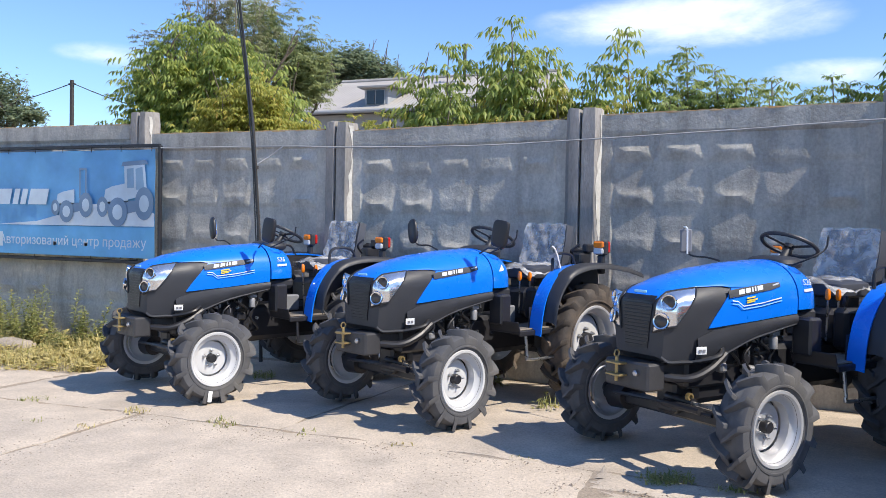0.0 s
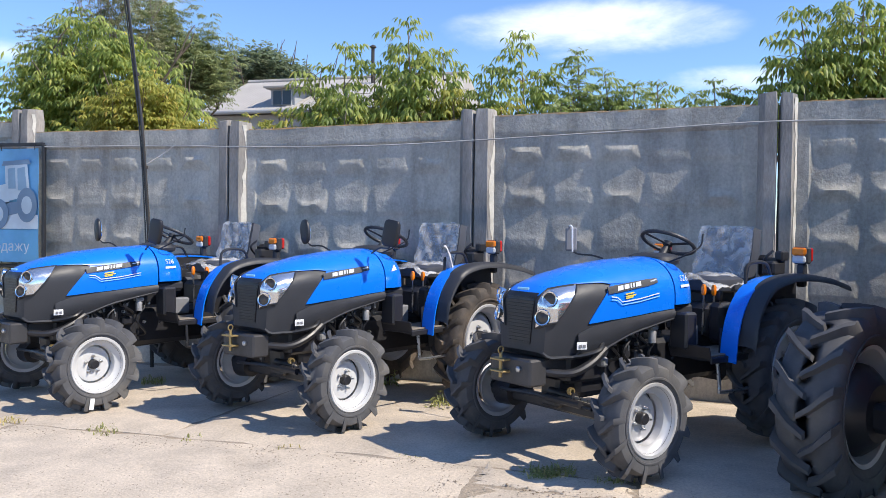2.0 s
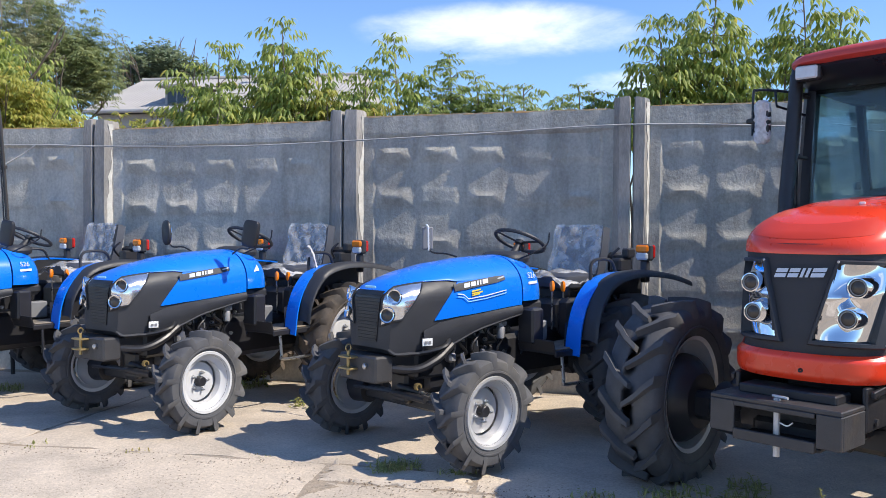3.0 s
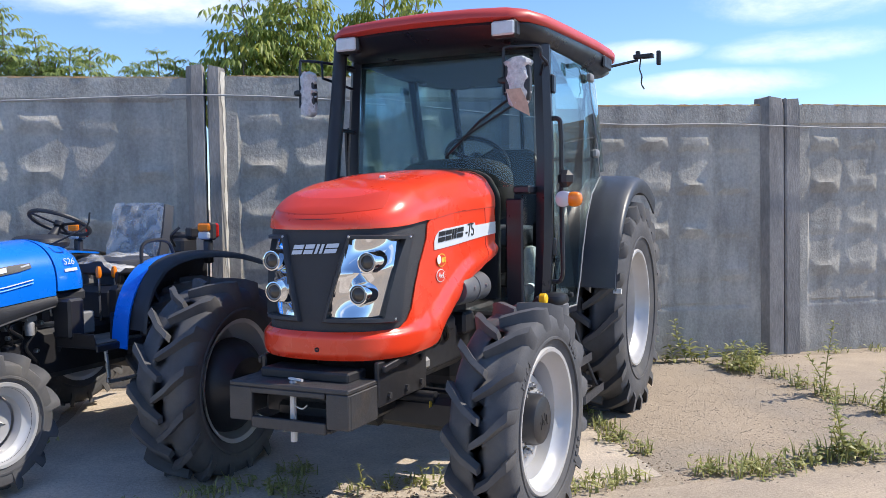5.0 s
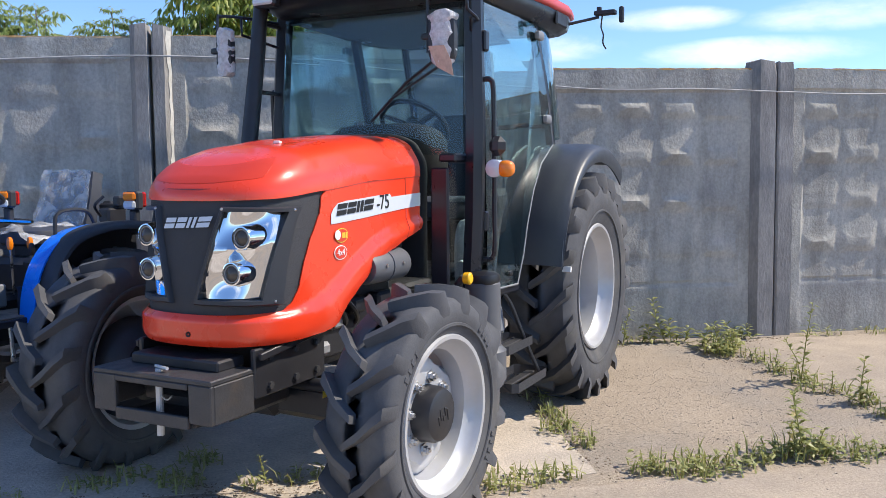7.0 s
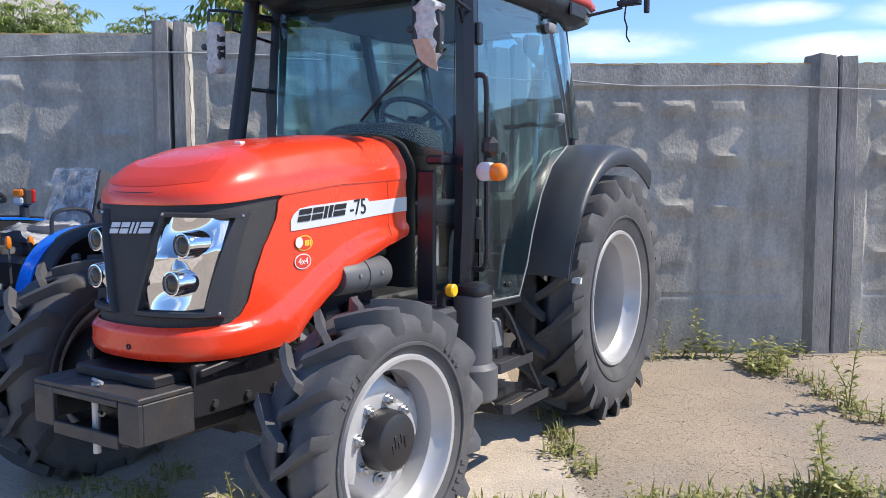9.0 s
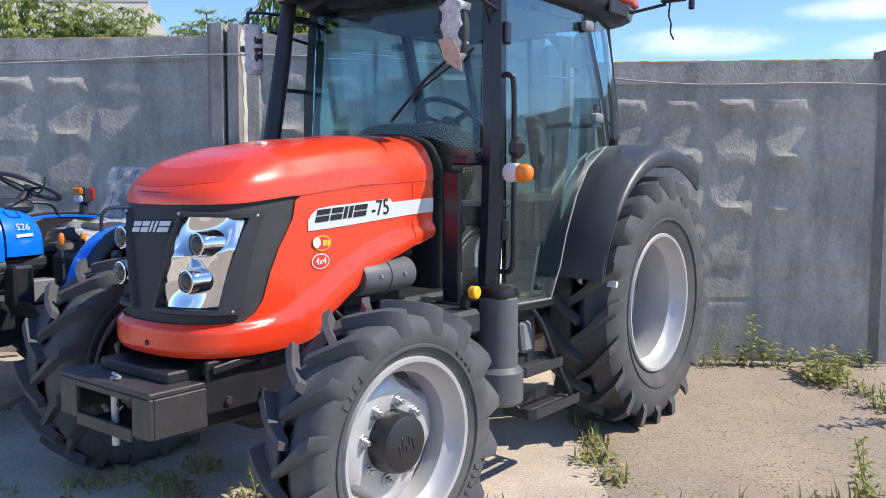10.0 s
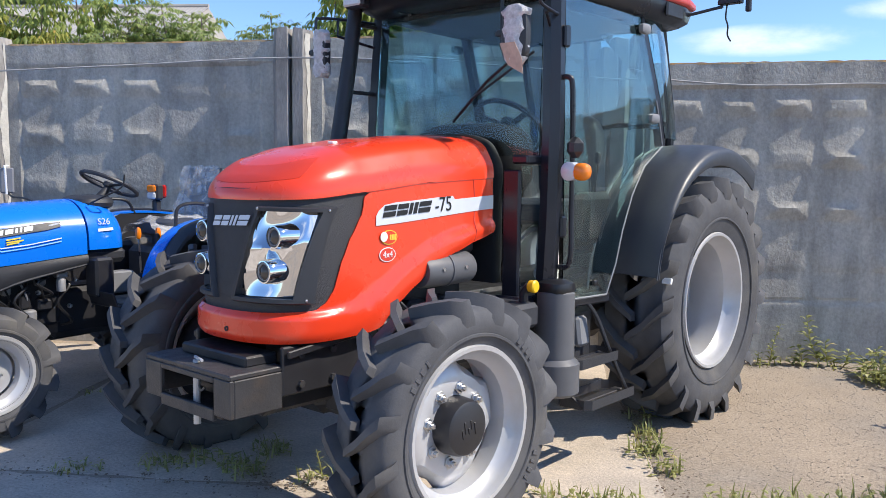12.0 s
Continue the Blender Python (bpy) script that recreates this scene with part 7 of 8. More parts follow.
def leaflet(g, p, d, w, up, bend=0.25):
    """A pointed leaf from p along d, folded on its midrib and drooping at the tip."""
    d = Vector(d)
    L = d.length
    side = d.cross(up)
    if side.length < 1e-5:
        side = Vector((1, 0, 0))
    side = side.normalized() * w
    nrm = side.cross(d).normalized()
    mid = p + d * 0.45 + nrm * L * 0.06
    tip = p + d - Vector((0, 0, bend * L))
    g.add([p, mid + side - nrm * w * 0.3, tip, mid - side - nrm * w * 0.3, mid], [(0, 1, 4), (1, 2, 4), (2, 3, 4), (3, 0, 4)])


def compound_leaf(g, p, d, rnd, size, pairs=3, droop=0.6):
    """A stalk with pairs of leaflets that hang down."""
    d = Vector(d).normalized()
    n = pairs
    for k in range(n):
        f = (k + 1) / n
        q = p + d * size * 1.5 * f - Vector((0, 0, 0.35 * size * f * f))
        for s in (-1, 1):
            side = Vector((-d.y, d.x, 0)) * s
            v = (side * rnd.uniform(0.45, 0.8) + d * rnd.uniform(0.2, 0.6) - Vector((0, 0, droop * rnd.uniform(0.6, 1.3)))).normalized() * size * rnd.uniform(0.75, 1.15)
            leaflet(g, q, v, size * 0.15, Vector((0, 0, 1)), 0.15)
    v = (d - Vector((0, 0, droop * 0.9))).normalized() * size
    leaflet(g, p + d * size * 1.5 - Vector((0, 0, 0.35 * size)), v, size * 0.18, Vector((0, 0, 1)), 0.2)


def sapling(base, top, rnd, wood, leaf, size, spread, low, dens=1.0, droop=0.6, pairs=3):
    """A slender stem with side shoots; clusters of hanging leaves fill a ragged spire above the height low."""
    base, top = Vector(base), Vector(top)
    pts = [base + (top - base) * k / 8 + Vector((rnd.uniform(-0.05, 0.05), rnd.uniform(-0.05, 0.05), 0)) * (1 if 0 < k < 8 else 0) for k in range(9)]
    H = top.z - base.z
    wood.tube(pts, [0.016 * (1 - 0.85 * k / 8) + 0.003 for k in range(9)], 6)
    z = low
    while z < top.z - 0.03:
        d = top.z - z
        f = (z - base.z) / H
        i = min(7, int(f * 8))
        p = pts[i].lerp(pts[i + 1], f * 8 - i)
        wide = min(spread, 0.07 + 0.42 * d)
        for _ in range(max(1, int(rnd.uniform(0.7, 1.3) * (1.5 + wide * 14)))):
            a = rnd.uniform(0, 2 * math.pi)
            reach = wide * rnd.uniform(0.25, 1.15)
            e = p + Vector((math.cos(a) * reach, math.sin(a) * reach, reach * rnd.uniform(-0.3, 0.8)))
            if reach > 0.1 and rnd.random() < 0.5:
                wood.tube([p, p.lerp(e, 0.5) + Vector((0, 0, 0.015)), e], [0.005, 0.0035, 0.0022], 4)
            b = a + rnd.uniform(-1.2, 1.2)
            compound_leaf(leaf, e, (math.cos(b), math.sin(b), rnd.uniform(-0.1, 0.6)), rnd, size * rnd.uniform(0.7, 1.2), pairs, droop)
            if rnd.random() < 0.6:
                compound_leaf(leaf, p.lerp(e, 0.55), (math.cos(a + 1), math.sin(a + 1), 0.2), rnd, size * rnd.uniform(0.7, 1.1), pairs, droop)
        z += rnd.uniform(0.05, 0.10) / dens
    for k in range(5):
        b = k * 1.26 + rnd.uniform(-0.3, 0.3)
        compound_leaf(leaf, pts[-1], (math.cos(b), math.sin(b), 0.7), rnd, size * 0.8, pairs, droop)


def bush(name, label, stems, mat, size, spread, low, seed, dens=1.0, droop=0.6, pairs=3):
    rnd = random.Random(seed)
    cx = sum(s[0] for s in stems) / len(stems)
    t = thing(name, label, "sapling", Matrix.Translation((cx, 9.0, 0)))
    wood, leaf = Geo(), Geo()
    for x, y, z in stems:
        sapling((x - cx + rnd.uniform(-0.2, 0.2), y - 9.0 + rnd.uniform(-0.1, 0.1), -0.05), (x - cx, y - 9.0, z), rnd, wood, leaf, size, spread, low, dens, droop, pairs)
    part("trunk", wood, "twig", t, angle=60)
    part("crown", leaf, mat, t, angle=0)
    return t


def fill(x0, x1, y, z0, z1, n, seed):
    rnd = random.Random(seed)
    return [(rnd.uniform(x0, x1), y + rnd.uniform(-0.25, 0.5), rnd.uniform(z0, z1)) for _ in range(n)]


bush("maple_sapling", "yellow-green maple saplings growing behind the concrete fence", [(-4.0, 8.9, 3.30), (-3.66, 8.8, 3.50), (-3.34, 8.9, 3.25)] + fill(-4.05, -3.3, 8.7, 2.7, 3.1, 5, 1), "maple_leaf", 0.115, 0.28, 2.3, 21, 0.85, 1.0)
bush("maple_sapling", "tall yellow-green maple saplings behind the concrete fence", [(-2.92, 8.8, 3.74), (-2.78, 8.9, 3.42), (-3.08, 9.0, 3.5), (-2.51, 8.8, 3.38)] + fill(-3.2, -2.3, 8.7, 2.7, 3.2, 6, 2), "maple_leaf", 0.115, 0.28, 2.3, 22, 0.85, 1.0)
bush("maple_sapling", "low yellow-green maple saplings behind the concrete fence", [(-1.65, 8.8, 3.52), (-1.45, 8.9, 3.12), (-1.95, 8.8, 3.18)] + fill(-2.3, -1.2, 8.7, 2.65, 3.0, 6, 3), "maple_leaf", 0.115, 0.26, 2.3, 23, 0.85, 1.0)
bush("acacia_sapling", "thin feathery acacia shoots behind the concrete fence", [(-1.04, 8.8, 3.32), (-0.76, 8.8, 3.08), (-0.45, 8.8, 2.96), (-1.15, 8.9, 2.98), (-0.6, 8.9, 2.9), (-0.25, 8.8, 2.85), (-0.9, 8.7, 2.8)], "acacia_leaf", 0.075, 0.24, 2.3, 24, 1.5, 0.6, 4)
bush("acacia_sapling", "small feathery acacia shoots behind the concrete fence", [(0.32, 8.8, 2.96), (0.15, 8.9, 2.85), (0.48, 8.9, 2.90)], "acacia_leaf", 0.075, 0.22, 2.4, 25, 1.5, 0.6, 4)
bush("maple_sapling", "leafy green maple saplings rising above the concrete fence", [(1.10, 8.8, 3.60), (1.32, 8.9, 3.3), (1.68, 8.8, 4.05), (1.55, 9.0, 3.5), (1.88, 8.9, 3.45), (0.95, 8.8, 3.1)] + fill(1.0, 2.0, 8.8, 2.8, 3.2, 2, 5), "maple_leaf", 0.125, 0.34, 2.3, 26, 0.9, 1.0)
bush("maple_sapling", "slender green maple saplings standing behind the fence", [(2.48, 8.8, 3.9), (2.35, 8.9, 3.4), (2.85, 8.8, 3.60), (2.65, 9.0, 3.3)], "maple_leaf", 0.125, 0.32, 2.3, 27, 0.85, 1.0)
bush("maple_sapling", "low yellowing saplings behind the concrete fence", fill(-5.0, -4.1, 8.9, 2.65, 2.95, 6, 8), "yellow_leaf", 0.08, 0.28, 2.2, 28, 1.1)


bush("maple_sapling", "undergrowth of yellow-green maple leaves along the fence", fill(-3.4, -1.1, 8.5, 2.60, 2.95, 14, 11), "yellow_leaf", 0.10, 0.24, 2.35, 41, 0.7, 1.0)
bush("acacia_sapling", "thin low acacia undergrowth along the fence", fill(-1.3, -0.1, 8.6, 2.62, 2.95, 9, 12), "acacia_leaf", 0.075, 0.26, 2.4, 42, 1.3, 0.7, 4)
bush("maple_sapling", "dense maple undergrowth close behind the fence", fill(0.95, 2.1, 8.6, 2.7, 2.95, 5, 13), "maple_leaf", 0.09, 0.30, 2.4, 43, 1.0, 1.0)


def limbs(wood, p, d, length, r, depth, rnd, tips, bare=0.0):
    """A branching limb; tips gathers the ends."""
    pts, q, v = [p], p.copy(), d.normalized()
    for k in range(4):
        v = (v + Vector((rnd.uniform(-0.22, 0.22), rnd.uniform(-0.22, 0.22), rnd.uniform(-0.02, 0.20)))).normalized()
        q = q + v * length / 4
        pts.append(q.copy())
    wood.tube(pts, [r * (1 - 0.16 * k) for k in range(5)], 6 if depth > 1 else 4)
    if depth == 0:
        tips.append((pts[-1], v))
        tips.append((pts[2], v))
        return
    for k in range(3):
        b = pts[rnd.choice((2, 3, 4))]
        nv = (v + Vector((rnd.uniform(-0.9, 0.9), rnd.uniform(-0.9, 0.9), rnd.uniform(-0.2, 0.6)))).normalized()
        limbs(wood, b, nv, length * rnd.uniform(0.6, 0.8), r * 0.55, depth - 1, rnd, tips)


def crown_leaves(g, centre, radii, n, size, rnd, pairs=3, droop=0.7, gaps=0.35):
    """Leaves over an uneven crown, with gaps from a noise field."""
    c = Vector(centre)
    made = 0
    while made < n:
        v = Vector((rnd.gauss(0, 1), rnd.gauss(0, 1), rnd.gauss(0, 1))).normalized()
        lump = 0.80 + 0.55 * noise.noise(v * 2.3 + c) + 0.25 * noise.noise(v * 6 + c)
        r = rnd.random() ** 0.45 * lump
        p = c + Vector((v.x * radii[0], v.y * radii[1], v.z * radii[2])) * r
        if noise.noise(p * 1.9) < gaps - 0.55:
            made += 0.3
            continue
        a = rnd.uniform(0, 6.28)
        if pairs:
            compound_leaf(g, p, (math.cos(a), math.sin(a), rnd.uniform(-0.1, 0.5)), rnd, size * rnd.uniform(0.7, 1.2), pairs, droop)
        else:
            d = Vector((math.cos(a), math.sin(a), rnd.uniform(-0.5, 0.9))).normalized() * size * rnd.uniform(0.6, 1.3)
            leaflet(g, p, d, size * 0.30, Vector((0, 0, 1)), 0.1)
        made += 1


def tree(name, label, base, height, centres, mat, size, n, seed, trunk_r=0.12, pairs=3, droop=0.7, bare=0, gaps=0.35):
    rnd = random.Random(seed)
    b = Vector(base)
    t = thing(name, label, "tree", Matrix.Translation(b))
    wood, leaf, tips = Geo(), Geo(), []
    top = Vector((0, 0, height * 0.55))
    wood.tube([Vector((0, 0, -0.1)), Vector((0.05, 0, height * 0.25)), top], [trunk_r * 1.2, trunk_r, trunk_r * 0.75], 9)
    for c, rad, share in centres:
        c = Vector(c)
        for _ in range(3):
            limbs(wood, top.lerp(Vector((0, 0, height * 0.3)), rnd.random()), (c - top) + Vector((rnd.uniform(-0.3, 0.3), rnd.uniform(-0.3, 0.3), 0)), max(0.5, (c - top).length * 0.9), trunk_r * 0.45, 2, rnd, tips)
        crown_leaves(leaf, c, rad, int(n * share), size, rnd, pairs, droop, gaps)
    for _ in range(bare):
        c = Vector(centres[0][0])
        limbs(wood, c + Vector((rnd.uniform(-0.6, 0.6), rnd.uniform(-0.4, 0.4), -0.2)), Vector((rnd.uniform(-0.5, 0.5), rnd.uniform(-0.3, 0.3), 1)), 1.2, 0.011, 2, rnd, tips)
    part("trunk", wood, "bark" if not bare else "twig", t, angle=60)
    part("crown", leaf, mat, t, angle=0)
    return t


# the large maple behind the banner, the dark tree beside it, woods far off
tree("maple_tree", "dense yellow-green maple tree behind the fence", (-7.9, 9.9, 0), 4.6, [((0.0, -0.1, 3.5), (1.35, 0.8, 0.95), 0.42), ((1.1, -0.1, 2.9), (0.85, 0.6, 0.65), 0.22), ((-1.0, 0, 3.0), (0.65, 0.6, 0.85), 0.16), ((0.2, -0.3, 2.6), (1.6, 0.5, 0.5), 0.20)], "maple_leaf", 0.115, 4300, 31, 0.11, 3, 0.8, 0, 0.42)
tree("maple_tree", "yellowing maple shoots leaning over the fence", (-6.6, 9.2, 0), 3.6, [((0.0, -0.2, 2.85), (0.95, 0.5, 0.50), 0.7), ((0.6, -0.2, 2.6), (0.5, 0.4, 0.35), 0.3)], "yellow_leaf", 0.085, 2200, 32, 0.06, 3, 0.7)
tree("bare_tree", "half-bare grey tree standing behind the maple", (-9.8, 12.5, 0), 6.0, [((0.2, 0, 4.7), (1.3, 0.8, 1.4), 0.6), ((-1.1, 0, 4.3), (0.8, 0.6, 1.1), 0.4)], "bare_leaf", 0.07, 3000, 33, 0.10, 3, 0.5, 16, 0.42)
tree("willow_tree", "dark green feathery tree behind the fence", (-11.2, 16.5, 0), 7.0, [((-0.3, 0, 5.6), (1.3, 1.1, 1.6), 0.5), ((0.7, 0, 4.9), (0.8, 0.9, 1.1), 0.5)], "dark_leaf", 0.12, 3600, 34, 0.16, 3, 0.4, 0, 0.3)
tree("poplar_tree", "tall dark trees far behind the house", (-25.5, 46, 0), 12, [((0, 0, 11.0), (2.7, 1.5, 1.8), 0.6), ((-1.8, 0, 10.4), (2.4, 1.5, 1.9), 0.2), ((2.4, 0, 10.3), (1.5, 1.2, 1.2), 0.2)], "far_leaf", 0.30, 11000, 35, 0.3, 0, 0.3)
tree("poplar_tree", "dark distant tree beyond the fence corner", (-48.0, 40, 0), 12, [((-0.6, 0, 9.0), (2.6, 2, 2.4), 0.6), ((1.9, 0, 8.0), (1.5, 1.5, 0.9), 0.25), ((-1, 0, 6.5), (3.5, 2, 1.5), 0.15)], "far_leaf", 0.32, 7000, 36, 0.3, 0, 0.3)


# weeds and grass of the yard
def blades(g, x, y, n, h, r, rnd, ground_z):
    for _ in range(n):
        a, q = rnd.uniform(0, 6.28), r * rnd.random() ** 0.6
        px, py = x + q * math.cos(a), y + q * math.sin(a)
        b = rnd.uniform(0, 6.28)
        hh = h * rnd.uniform(0.45, 1.1)
        lean = rnd.uniform(0.2, 0.9) * hh
        if rnd.random() < 0.62:
            d = Vector((math.cos(b), math.sin(b), rnd.uniform(0.0, 0.7))).normalized() * hh * 0.55
            leaflet(g, Vector((px, py, ground_z + rnd.random() * hh * 0.5)), d, hh * 0.13, Vector((0, 0, 1)), 0.2)
            continue
        w = 0.0045 * rnd.uniform(0.7, 1.4)
        s = Vector((-math.sin(b), math.cos(b), 0)) * w
        p0 = Vector((px, py, ground_z - 0.01))
        p1 = p0 + Vector((math.cos(b) * lean * 0.35, math.sin(b) * lean * 0.35, hh * 0.62))
        p2 = p0 + Vector((math.cos(b) * lean, math.sin(b) * lean, hh))
        g.add([p0 - s, p0 + s, p1 + s * 0.8, p1 - s * 0.8, p2], [(0, 1, 2, 3), (3, 2, 4)])


def stalk(g, wood, x, y, h, rnd, leaf_len, gz0, n=None):
    """An upright weed with narrow leaves all along."""
    top = Vector((x + rnd.uniform(-0.35, 0.35) * h, y + rnd.uniform(-0.25, 0.25) * h, gz0 + h * rnd.uniform(0.75, 1.0)))
    base = Vector((x, y, gz0 - 0.02))
    mid = base.lerp(top, 0.5) + Vector((rnd.uniform(-0.03, 0.03), rnd.uniform(-0.03, 0.03), 0))
    wood.append(Geo().tube([base, mid, top], [0.005, 0.004, 0.002], 5))
    n = n or 6 + int(h * 46)
    for k in range(n):
        f = 0.12 + 0.88 * k / n
        p = base.lerp(mid, f * 2) if f < 0.5 else mid.lerp(top, f * 2 - 1)
        a = k * 2.4 + rnd.uniform(-0.4, 0.4)
        L = leaf_len * (1.1 - 0.5 * f) * rnd.uniform(0.7, 1.2)
        d = Vector((math.cos(a), math.sin(a), rnd.uniform(0.2, 0.9))).normalized() * L
        leaflet(g, p, d, L * 0.17, Vector((0, 0, 1)), 0.30)


def weed(name, label, x, y, tufts, stalks, seed, mat="weed_leaf", size=0.09, spread=0.12, h=0.10, n=60):
    rnd = random.Random(seed)
    t = thing(name, label, "weed", Matrix.Translation((x, y, gz(x, y) - 0.004)))
    leaf, wood = Geo(), []
    for _ in range(tufts):
        blades(leaf, rnd.uniform(-spread, spread), rnd.uniform(-spread, spread) * 0.6, n, h, 0.05 + spread * 0.4, rnd, 0.0)
    for dx, dy, hh in stalks:
        stalk(leaf, wood, dx, dy, hh, rnd, size, 0.0)
    part("leaves", leaf, mat, t, angle=0)
    for w in wood:
        part("stem", w, "weed_leaf", t)
    return t


WEEDS = [
    # x, y, tufts, stalks, leaf size, spread, height, blades
    (-0.55, 4.80, 4, [(0, 0, 0.07), (0.08, 0.02, 0.06), (-0.08, 0, 0.07)], 0.05, 0.13, 0.07, 90),
    (-0.20, 4.78, 2, [], 0.05, 0.08, 0.05, 50), (0.55, 4.55, 2, [], 0.05, 0.10, 0.05, 50),
    (2.02, 4.60, 2, [(0.02, 0.05, 0.16), (0.12, 0.02, 0.20), (-0.15, 0, 0.10)], 0.06, 0.14, 0.11, 40),
    (1.70, 4.62, 1, [(0.05, 0, 0.22)], 0.05, 0.08, 0.08, 30),
    (2.78, 4.47, 3, [], 0.05, 0.16, 0.10, 60), (3.12, 4.46, 3, [(0.1, 0, 0.12)], 0.05, 0.15, 0.10, 60),
    (3.43, 4.95, 2, [], 0.05, 0.08, 0.10, 50), (3.44, 5.25, 3, [(0, 0, 0.10)], 0.05, 0.09, 0.11, 60), (3.45, 5.55, 2, [(0, 0.1, 0.14)], 0.06, 0.08, 0.10, 50), (3.47, 5.85, 1, [(0.02, 0, 0.16), (0.06, 0.05, 0.12)], 0.06, 0.06, 0.08, 30),
    (3.62, 4.43, 3, [(0, 0, 0.10)], 0.06, 0.15, 0.11, 70), (3.95, 4.42, 4, [(0.1, 0.02, 0.14)], 0.06, 0.17, 0.12, 70), (4.25, 4.44, 3, [(0, 0, 0.20), (0.08, 0.05, 0.16)], 0.08, 0.14, 0.12, 60),
    (4.52, 4.50, 3, [(0, 0, 0.52), (0.06, 0.03, 0.40), (-0.08, 0.02, 0.33), (0.12, 0, 0.28)], 0.11, 0.14, 0.15, 60), (4.85, 4.45, 3, [(0, 0, 0.12)], 0.06, 0.16, 0.12, 70), (5.20, 4.44, 3, [(0.1, 0, 0.14)], 0.06, 0.16, 0.13, 60),
    (5.46, 5.05, 2, [(0, 0, 0.34), (0.10, 0.05, 0.22)], 0.10, 0.10, 0.12, 50), (5.47, 5.35, 2, [(0, 0, 0.42), (0.06, -0.06, 0.30)], 0.11, 0.09, 0.12, 50), (5.46, 5.65, 2, [(0, 0, 0.20)], 0.08, 0.10, 0.12, 50), (5.42, 5.92, 2, [(0, 0, 0.66), (0.03, 0.05, 0.40)], 0.11, 0.10, 0.14, 50),
    (5.46, 6.25, 2, [(0, 0, 0.24)], 0.09, 0.10, 0.12, 50), (5.45, 6.60, 2, [(0.05, 0, 0.18)], 0.08, 0.10, 0.12, 40),
    (5.42, 6.98, 3, [(0, 0, 0.26), (0.14, 0.05, 0.30), (-0.12, 0.1, 0.24), (0.05, 0.2, 0.34), (0.2, 0.2, 0.3), (-0.05, 0.3, 0.3)], 0.15, 0.20, 0.20, 70),
    (4.72, 7.46, 1, [(0, 0, 0.40), (0.05, 0, 0.28), (-0.10, 0, 0.14)], 0.09, 0.10, 0.10, 30), (5.12, 7.46, 1, [(0, 0, 0.46), (0.06, 0.02, 0.34), (0.16, 0, 0.20), (-0.15, -0.02, 0.22)], 0.15, 0.14, 0.10, 30),
    (4.90, 7.50, 1, [(0, 0, 0.10)], 0.10, 0.12, 0.08, 30), (5.85, 7.47, 1, [(0, 0, 0.16), (0.1, 0, 0.2)], 0.12, 0.12, 0.10, 30), (6.60, 7.48, 2, [(0.1, 0, 0.12)], 0.08, 0.2, 0.08, 40), (7.2, 7.48, 2, [], 0.08, 0.2, 0.09, 50),
    (4.40, 7.48, 1, [(0, 0, 0.18), (-0.1, 0, 0.26)], 0.10, 0.10, 0.08, 30),
    (-4.66, 6.48, 2, [], 0.05, 0.14, 0.09, 60), (-5.55, 4.88, 2, [], 0.05, 0.12, 0.035, 60), (-4.55, 4.82, 2, [], 0.05, 0.12, 0.045, 50), (-3.74, 4.82, 2, [], 0.05, 0.12, 0.04, 60), (-3.0, 4.82, 1, [], 0.05, 0.10, 0.03, 40), (-2.3, 4.81, 1, [], 0.05, 0.08, 0.03, 30), (-1.5, 4.80, 1, [], 0.05, 0.10, 0.025, 30), (-5.0, 4.35, 1, [], 0.05, 0.08, 0.03, 40), (-4.46, 4.30, 1, [], 0.05, 0.06, 0.03, 40),
    (1.25, 4.70, 3, [(0, 0, 0.10)], 0.06, 0.16, 0.10, 60), (0.95, 4.62, 2, [], 0.05, 0.12, 0.08, 50), (1.45, 4.95, 2, [(0, 0, 0.14)], 0.06, 0.14, 0.10, 50), (-0.13, 5.9, 1, [], 0.05, 0.05, 0.05, 30),
    (-1.75, 6.5, 2, [(0, 0, 0.2)], 0.08, 0.2, 0.14, 40), (-2.4, 7.2, 2, [(0, 0, 0.25)], 0.08, 0.2, 0.14, 40),
]
for k, (x, y, tufts, stalks, size, spread, h, n) in enumerate(WEEDS):
    n = int(n * (0.55 if x > 2.5 else 0.8))
    stalks = [(dx, dy, hh * (0.72 if hh < 0.38 else 0.92)) for dx, dy, hh in stalks]
    tall = max([s[2] for s in stalks] + [h])
    if tall > 0.3:
        weed("tall_weed", "tall narrow-leaved green weed growing from a slab joint", x, y, tufts, stalks, 200 + k, "weed_leaf", size, spread, h, n)
    elif stalks:
        weed("weed", "leafy green weed growing in a slab joint", x, y, tufts, stalks, 200 + k, "weed_leaf", size, spread, h, n)
    else:
        weed("grass_tuft", "small tuft of grass in a slab joint", x, y, tufts, stalks, 200 + k, "weed_leaf" if k % 3 else "dry_grass", size, spread, h, n)

# rough grass in front of the banner
def verge():
    rnd = random.Random(77)
    g, wood = Geo(), Geo()
    for _ in range(760):
        x, y = rnd.uniform(-12.0, -6.25), rnd.uniform(5.6, 7.5)
        if y < 5.55 + 0.25 * max(0, x + 8.2) + 0.15 * math.sin(x * 3):
            continue
        blades(g, x, y, 26, 0.10 + 0.16 * rnd.random() * (0.5 + (y - 5.5) / 2.0), 0.10, rnd, rough_z(x, y) - 0.03)
    thing("verge_grass", "dry yellowish grass along the foot of the fence", "grass", kind="stuff", geo=g, mat="dry_grass", angle=0)


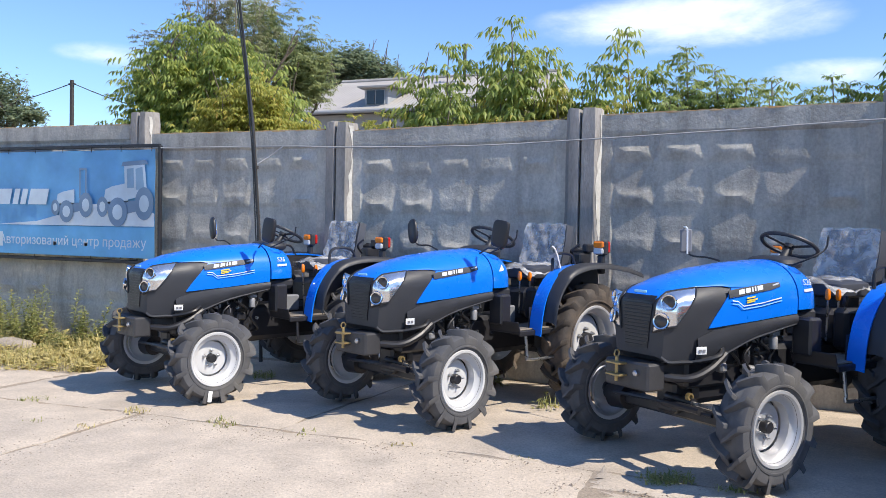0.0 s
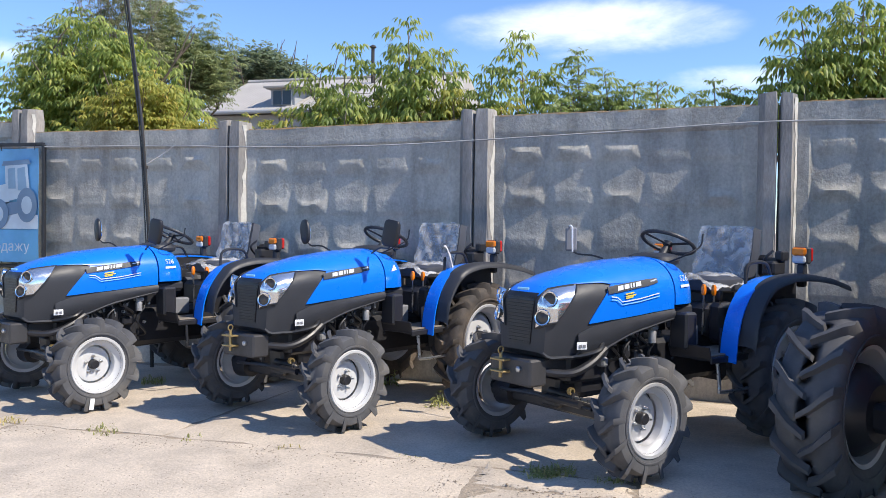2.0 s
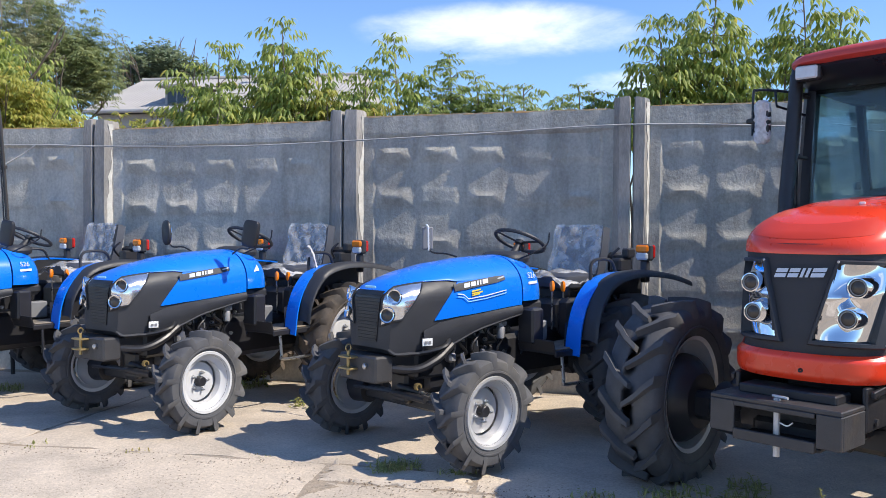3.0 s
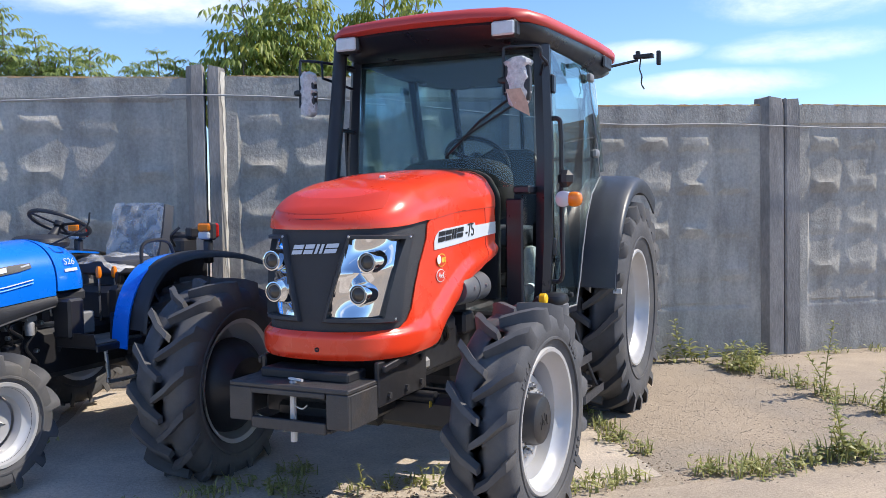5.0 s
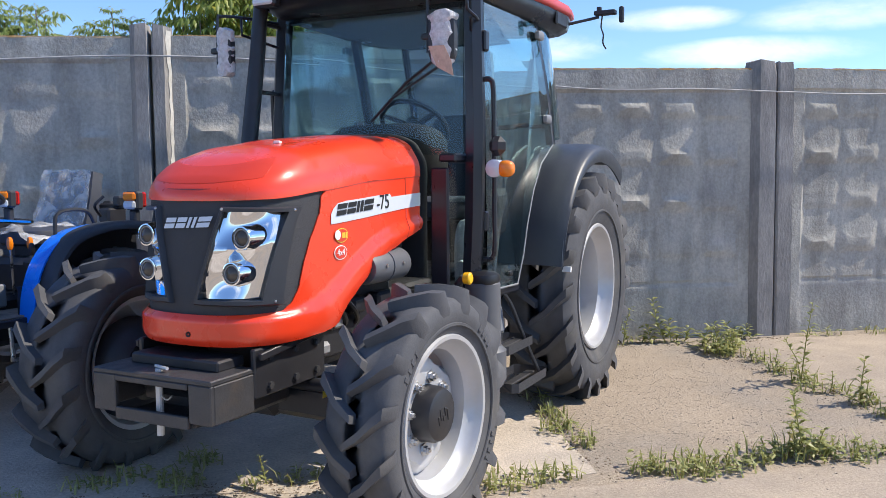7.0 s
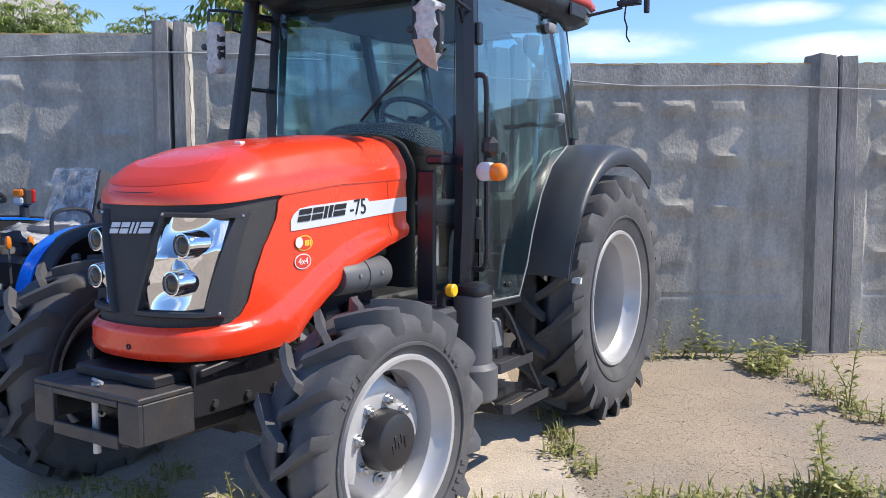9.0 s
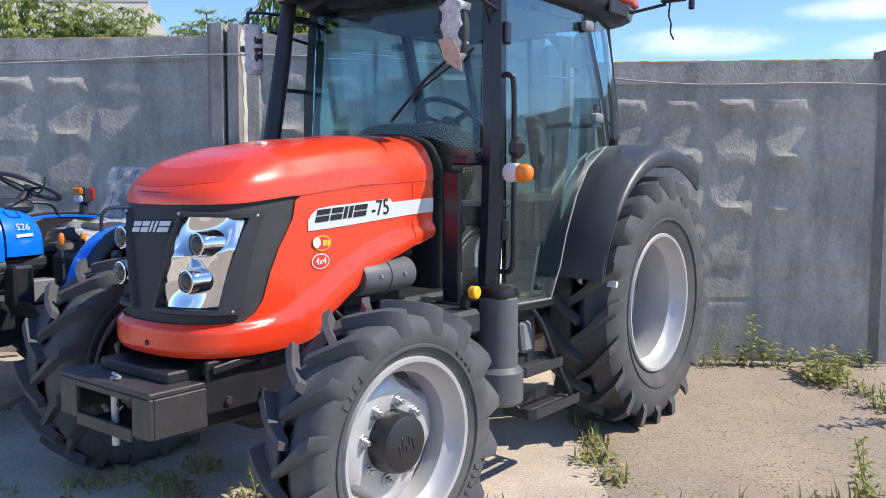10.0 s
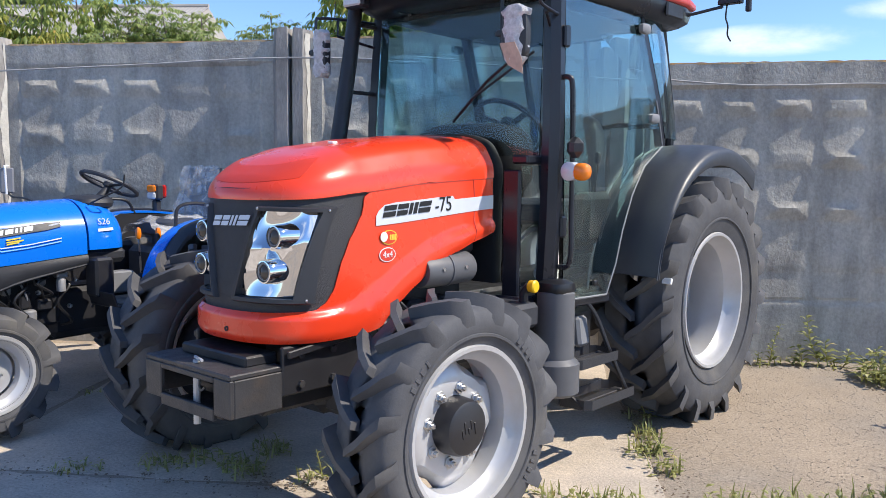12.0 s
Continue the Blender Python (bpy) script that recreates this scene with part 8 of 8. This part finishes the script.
verge()
rnd_v = random.Random(5)
for k in range(26):
    x, y = rnd_v.uniform(-9.4, -6.4), rnd_v.uniform(6.75, 7.40)
    hh = rnd_v.uniform(0.35, 0.85)
    weed("tall_weed", "bushy green weed in front of the banner", x, y, 1, [(rnd_v.uniform(-0.15, 0.15), rnd_v.uniform(-0.05, 0.05), hh * rnd_v.uniform(0.6, 1)) for _ in range(3)], 400 + k, "weed_leaf", 0.12, 0.15, 0.2, 20)
rk = blob((0, 0, 0.03), (0.28, 0.16, 0.09), 0.8, 14, 8)
rk.v = [(a + 0.03 * noise.noise((a * 7, b * 7, c * 7)), b + 0.03 * noise.noise((b * 7, a * 5, c * 6)), c + 0.03 * noise.noise((c * 7, b * 6, a * 7))) for a, b, c in rk.v]
thing("rock", "pale grey rubble stone lying in the dry grass", "rock", Matrix.Translation((-8.05, 6.75, 0)), geo=rk, mat="stone", angle=30)

# the house, poles and wires beyond the fence
M["slate"] = material("slate", (0.40, 0.375, 0.35), 0.85, vary=0.14, scale=0.8, second=(0.42, 0.395, 0.36), cover=0.55, bump=0.3, bump_scale=6, streak=(1, 1, 1))
M["plaster"] = material("plaster", (0.34, 0.35, 0.36), 0.9, vary=0.12, scale=0.6)
M["window_dark"] = material("window_dark", (0.03, 0.04, 0.05), 0.08)


def build_house():
    h = thing("house", "pale house with a grey corrugated roof and a dormer", "house", Matrix.Translation((-12.95, 31, 0)))
    hx, hy = 4.75, 4.0
    rx = hx - 0.05
    part("wall", Geo().box((0, 0, 2.7), (2 * hx - 0.8, 2 * hy - 0.9, 5.6), 0.0), "plaster", h)
    # hipped roof: front and back slopes with corrugation, hip at the left
    e, r = 5.58, 7.36
    roof = Geo()
    n = 60
    rows = []
    for k in range(9):
        f = k / 8
        row = []
        for i in range(2 * n + 1):
            u = i / (2 * n)
            xl, xr = -hx + (hx - rx) * f, hx + (rx - hx) * f
            row.append((xl + (xr - xl) * u, -hy + hy * f, e + (r - e) * f + 0.010 * math.cos(i * math.pi)))
        rows.append(row)
    roof.shell(rows, 0.03)
    roof.slab([(hx, hy, e), (-hx, hy, e), (-rx, 0, r - 0.05), (rx, 0, r - 0.05)], (0, 0, -0.05))
    roof.slab([(-hx, hy, e), (-hx, -hy, e), (-rx, 0, r - 0.05)], (0, 0, -0.05))
    roof.slab([(hx, -hy, e), (hx, hy, e), (rx, 0, r - 0.05)], (0, 0, -0.05))
    rf = part("roof", roof, "slate", h, "pale grey corrugated roof", angle=20)
    part("ridge_cap", Geo().tube([(-rx, 0, r + 0.02), (rx, 0, r + 0.02)], 0.08, 8), "slate", rf)
    part("gutter", Geo().tube([(-hx, -hy - 0.05, e - 0.03), (hx, -hy - 0.05, e - 0.03)], 0.07, 8), "plaster", rf)
    # dormer
    dx = -1.35
    part("dormer", Geo().box((dx, -2.6, 6.1), (0.95, 1.6, 0.72), 0.0), "plaster", h)
    part("dormer_roof", Geo().slab([(dx - 0.62, -3.6, 6.44), (dx, -3.6, 6.5), (dx + 0.62, -3.6, 6.44)], (0, 2.4, 0)).slab([(dx - 0.66, -3.65, 6.46), (dx + 0.80, -3.65, 6.46), (dx + 0.80, -1.5, 6.62), (dx - 0.66, -1.5, 6.62)], (0, 0, 0.06)), "slate", h)
    win = part("window", Geo().box((dx, -3.42, 6.12), (0.75, 0.05, 0.55), 0.01), "plaster", h)
    part("pane", Geo().box((dx - 0.19, -3.46, 6.12), (0.32, 0.02, 0.5), 0.0), "window_dark", win)
    part("pane", Geo().box((dx + 0.19, -3.46, 6.12), (0.32, 0.02, 0.5), 0.0), "window_dark", win)
    for k in range(5):
        x = -3.9 + 1.9 * k
        w = part("window", Geo().box((x, -hy + 0.42, 3.4), (1.2, 0.08, 1.4), 0.01), "white_plastic", h)
        part("pane", Geo().box((x - 0.28, -hy + 0.36, 3.4), (0.46, 0.02, 1.2), 0.0), "window_dark", w)
        part("pane", Geo().box((x + 0.28, -hy + 0.36, 3.4), (0.46, 0.02, 1.2), 0.0), "window_dark", w)
    for x, z in ((1.10, 8.35), (4.05, 6.95)):
        st = part("flue", Geo().tube([(x, -0.8, 6.4), (x, -0.8, z)], 0.07, 8), "pole_iron", h)
        part("flue_cap", Geo().lathe([(z, 0.14), (z + 0.06, 0.12), (z + 0.12, 0.01)], (x, -0.8, 0), "z", 10), "pole_iron", st)


build_house()
p2 = thing("utility_pole", "distant grey pole carrying wires", "pole", Matrix.Translation((-42.2, 40, 0)))
part("shaft", Geo().tube([(0, 0, -0.2), (0, 0, 10.15)], [0.16, 0.12], 8), "pole_iron", p2)
part("crossarm", Geo().beam((-0.25, 0, 9.9), (0.25, 0, 9.9), 0.1, 0.1), "pole_iron", p2)
for k, (a, b) in enumerate((((-0.2, 0, 9.9), (-14, 2, 9.5)), ((0.2, 0, 9.9), (9, 2, 8.2)))):
    part("wire", Geo().tube([Vector(a).lerp(Vector(b), q / 8) - Vector((0, 0, 1.2 * math.sin(math.pi * q / 8) * 0.5)) for q in range(9)], 0.03, 5), "pole_iron", p2)
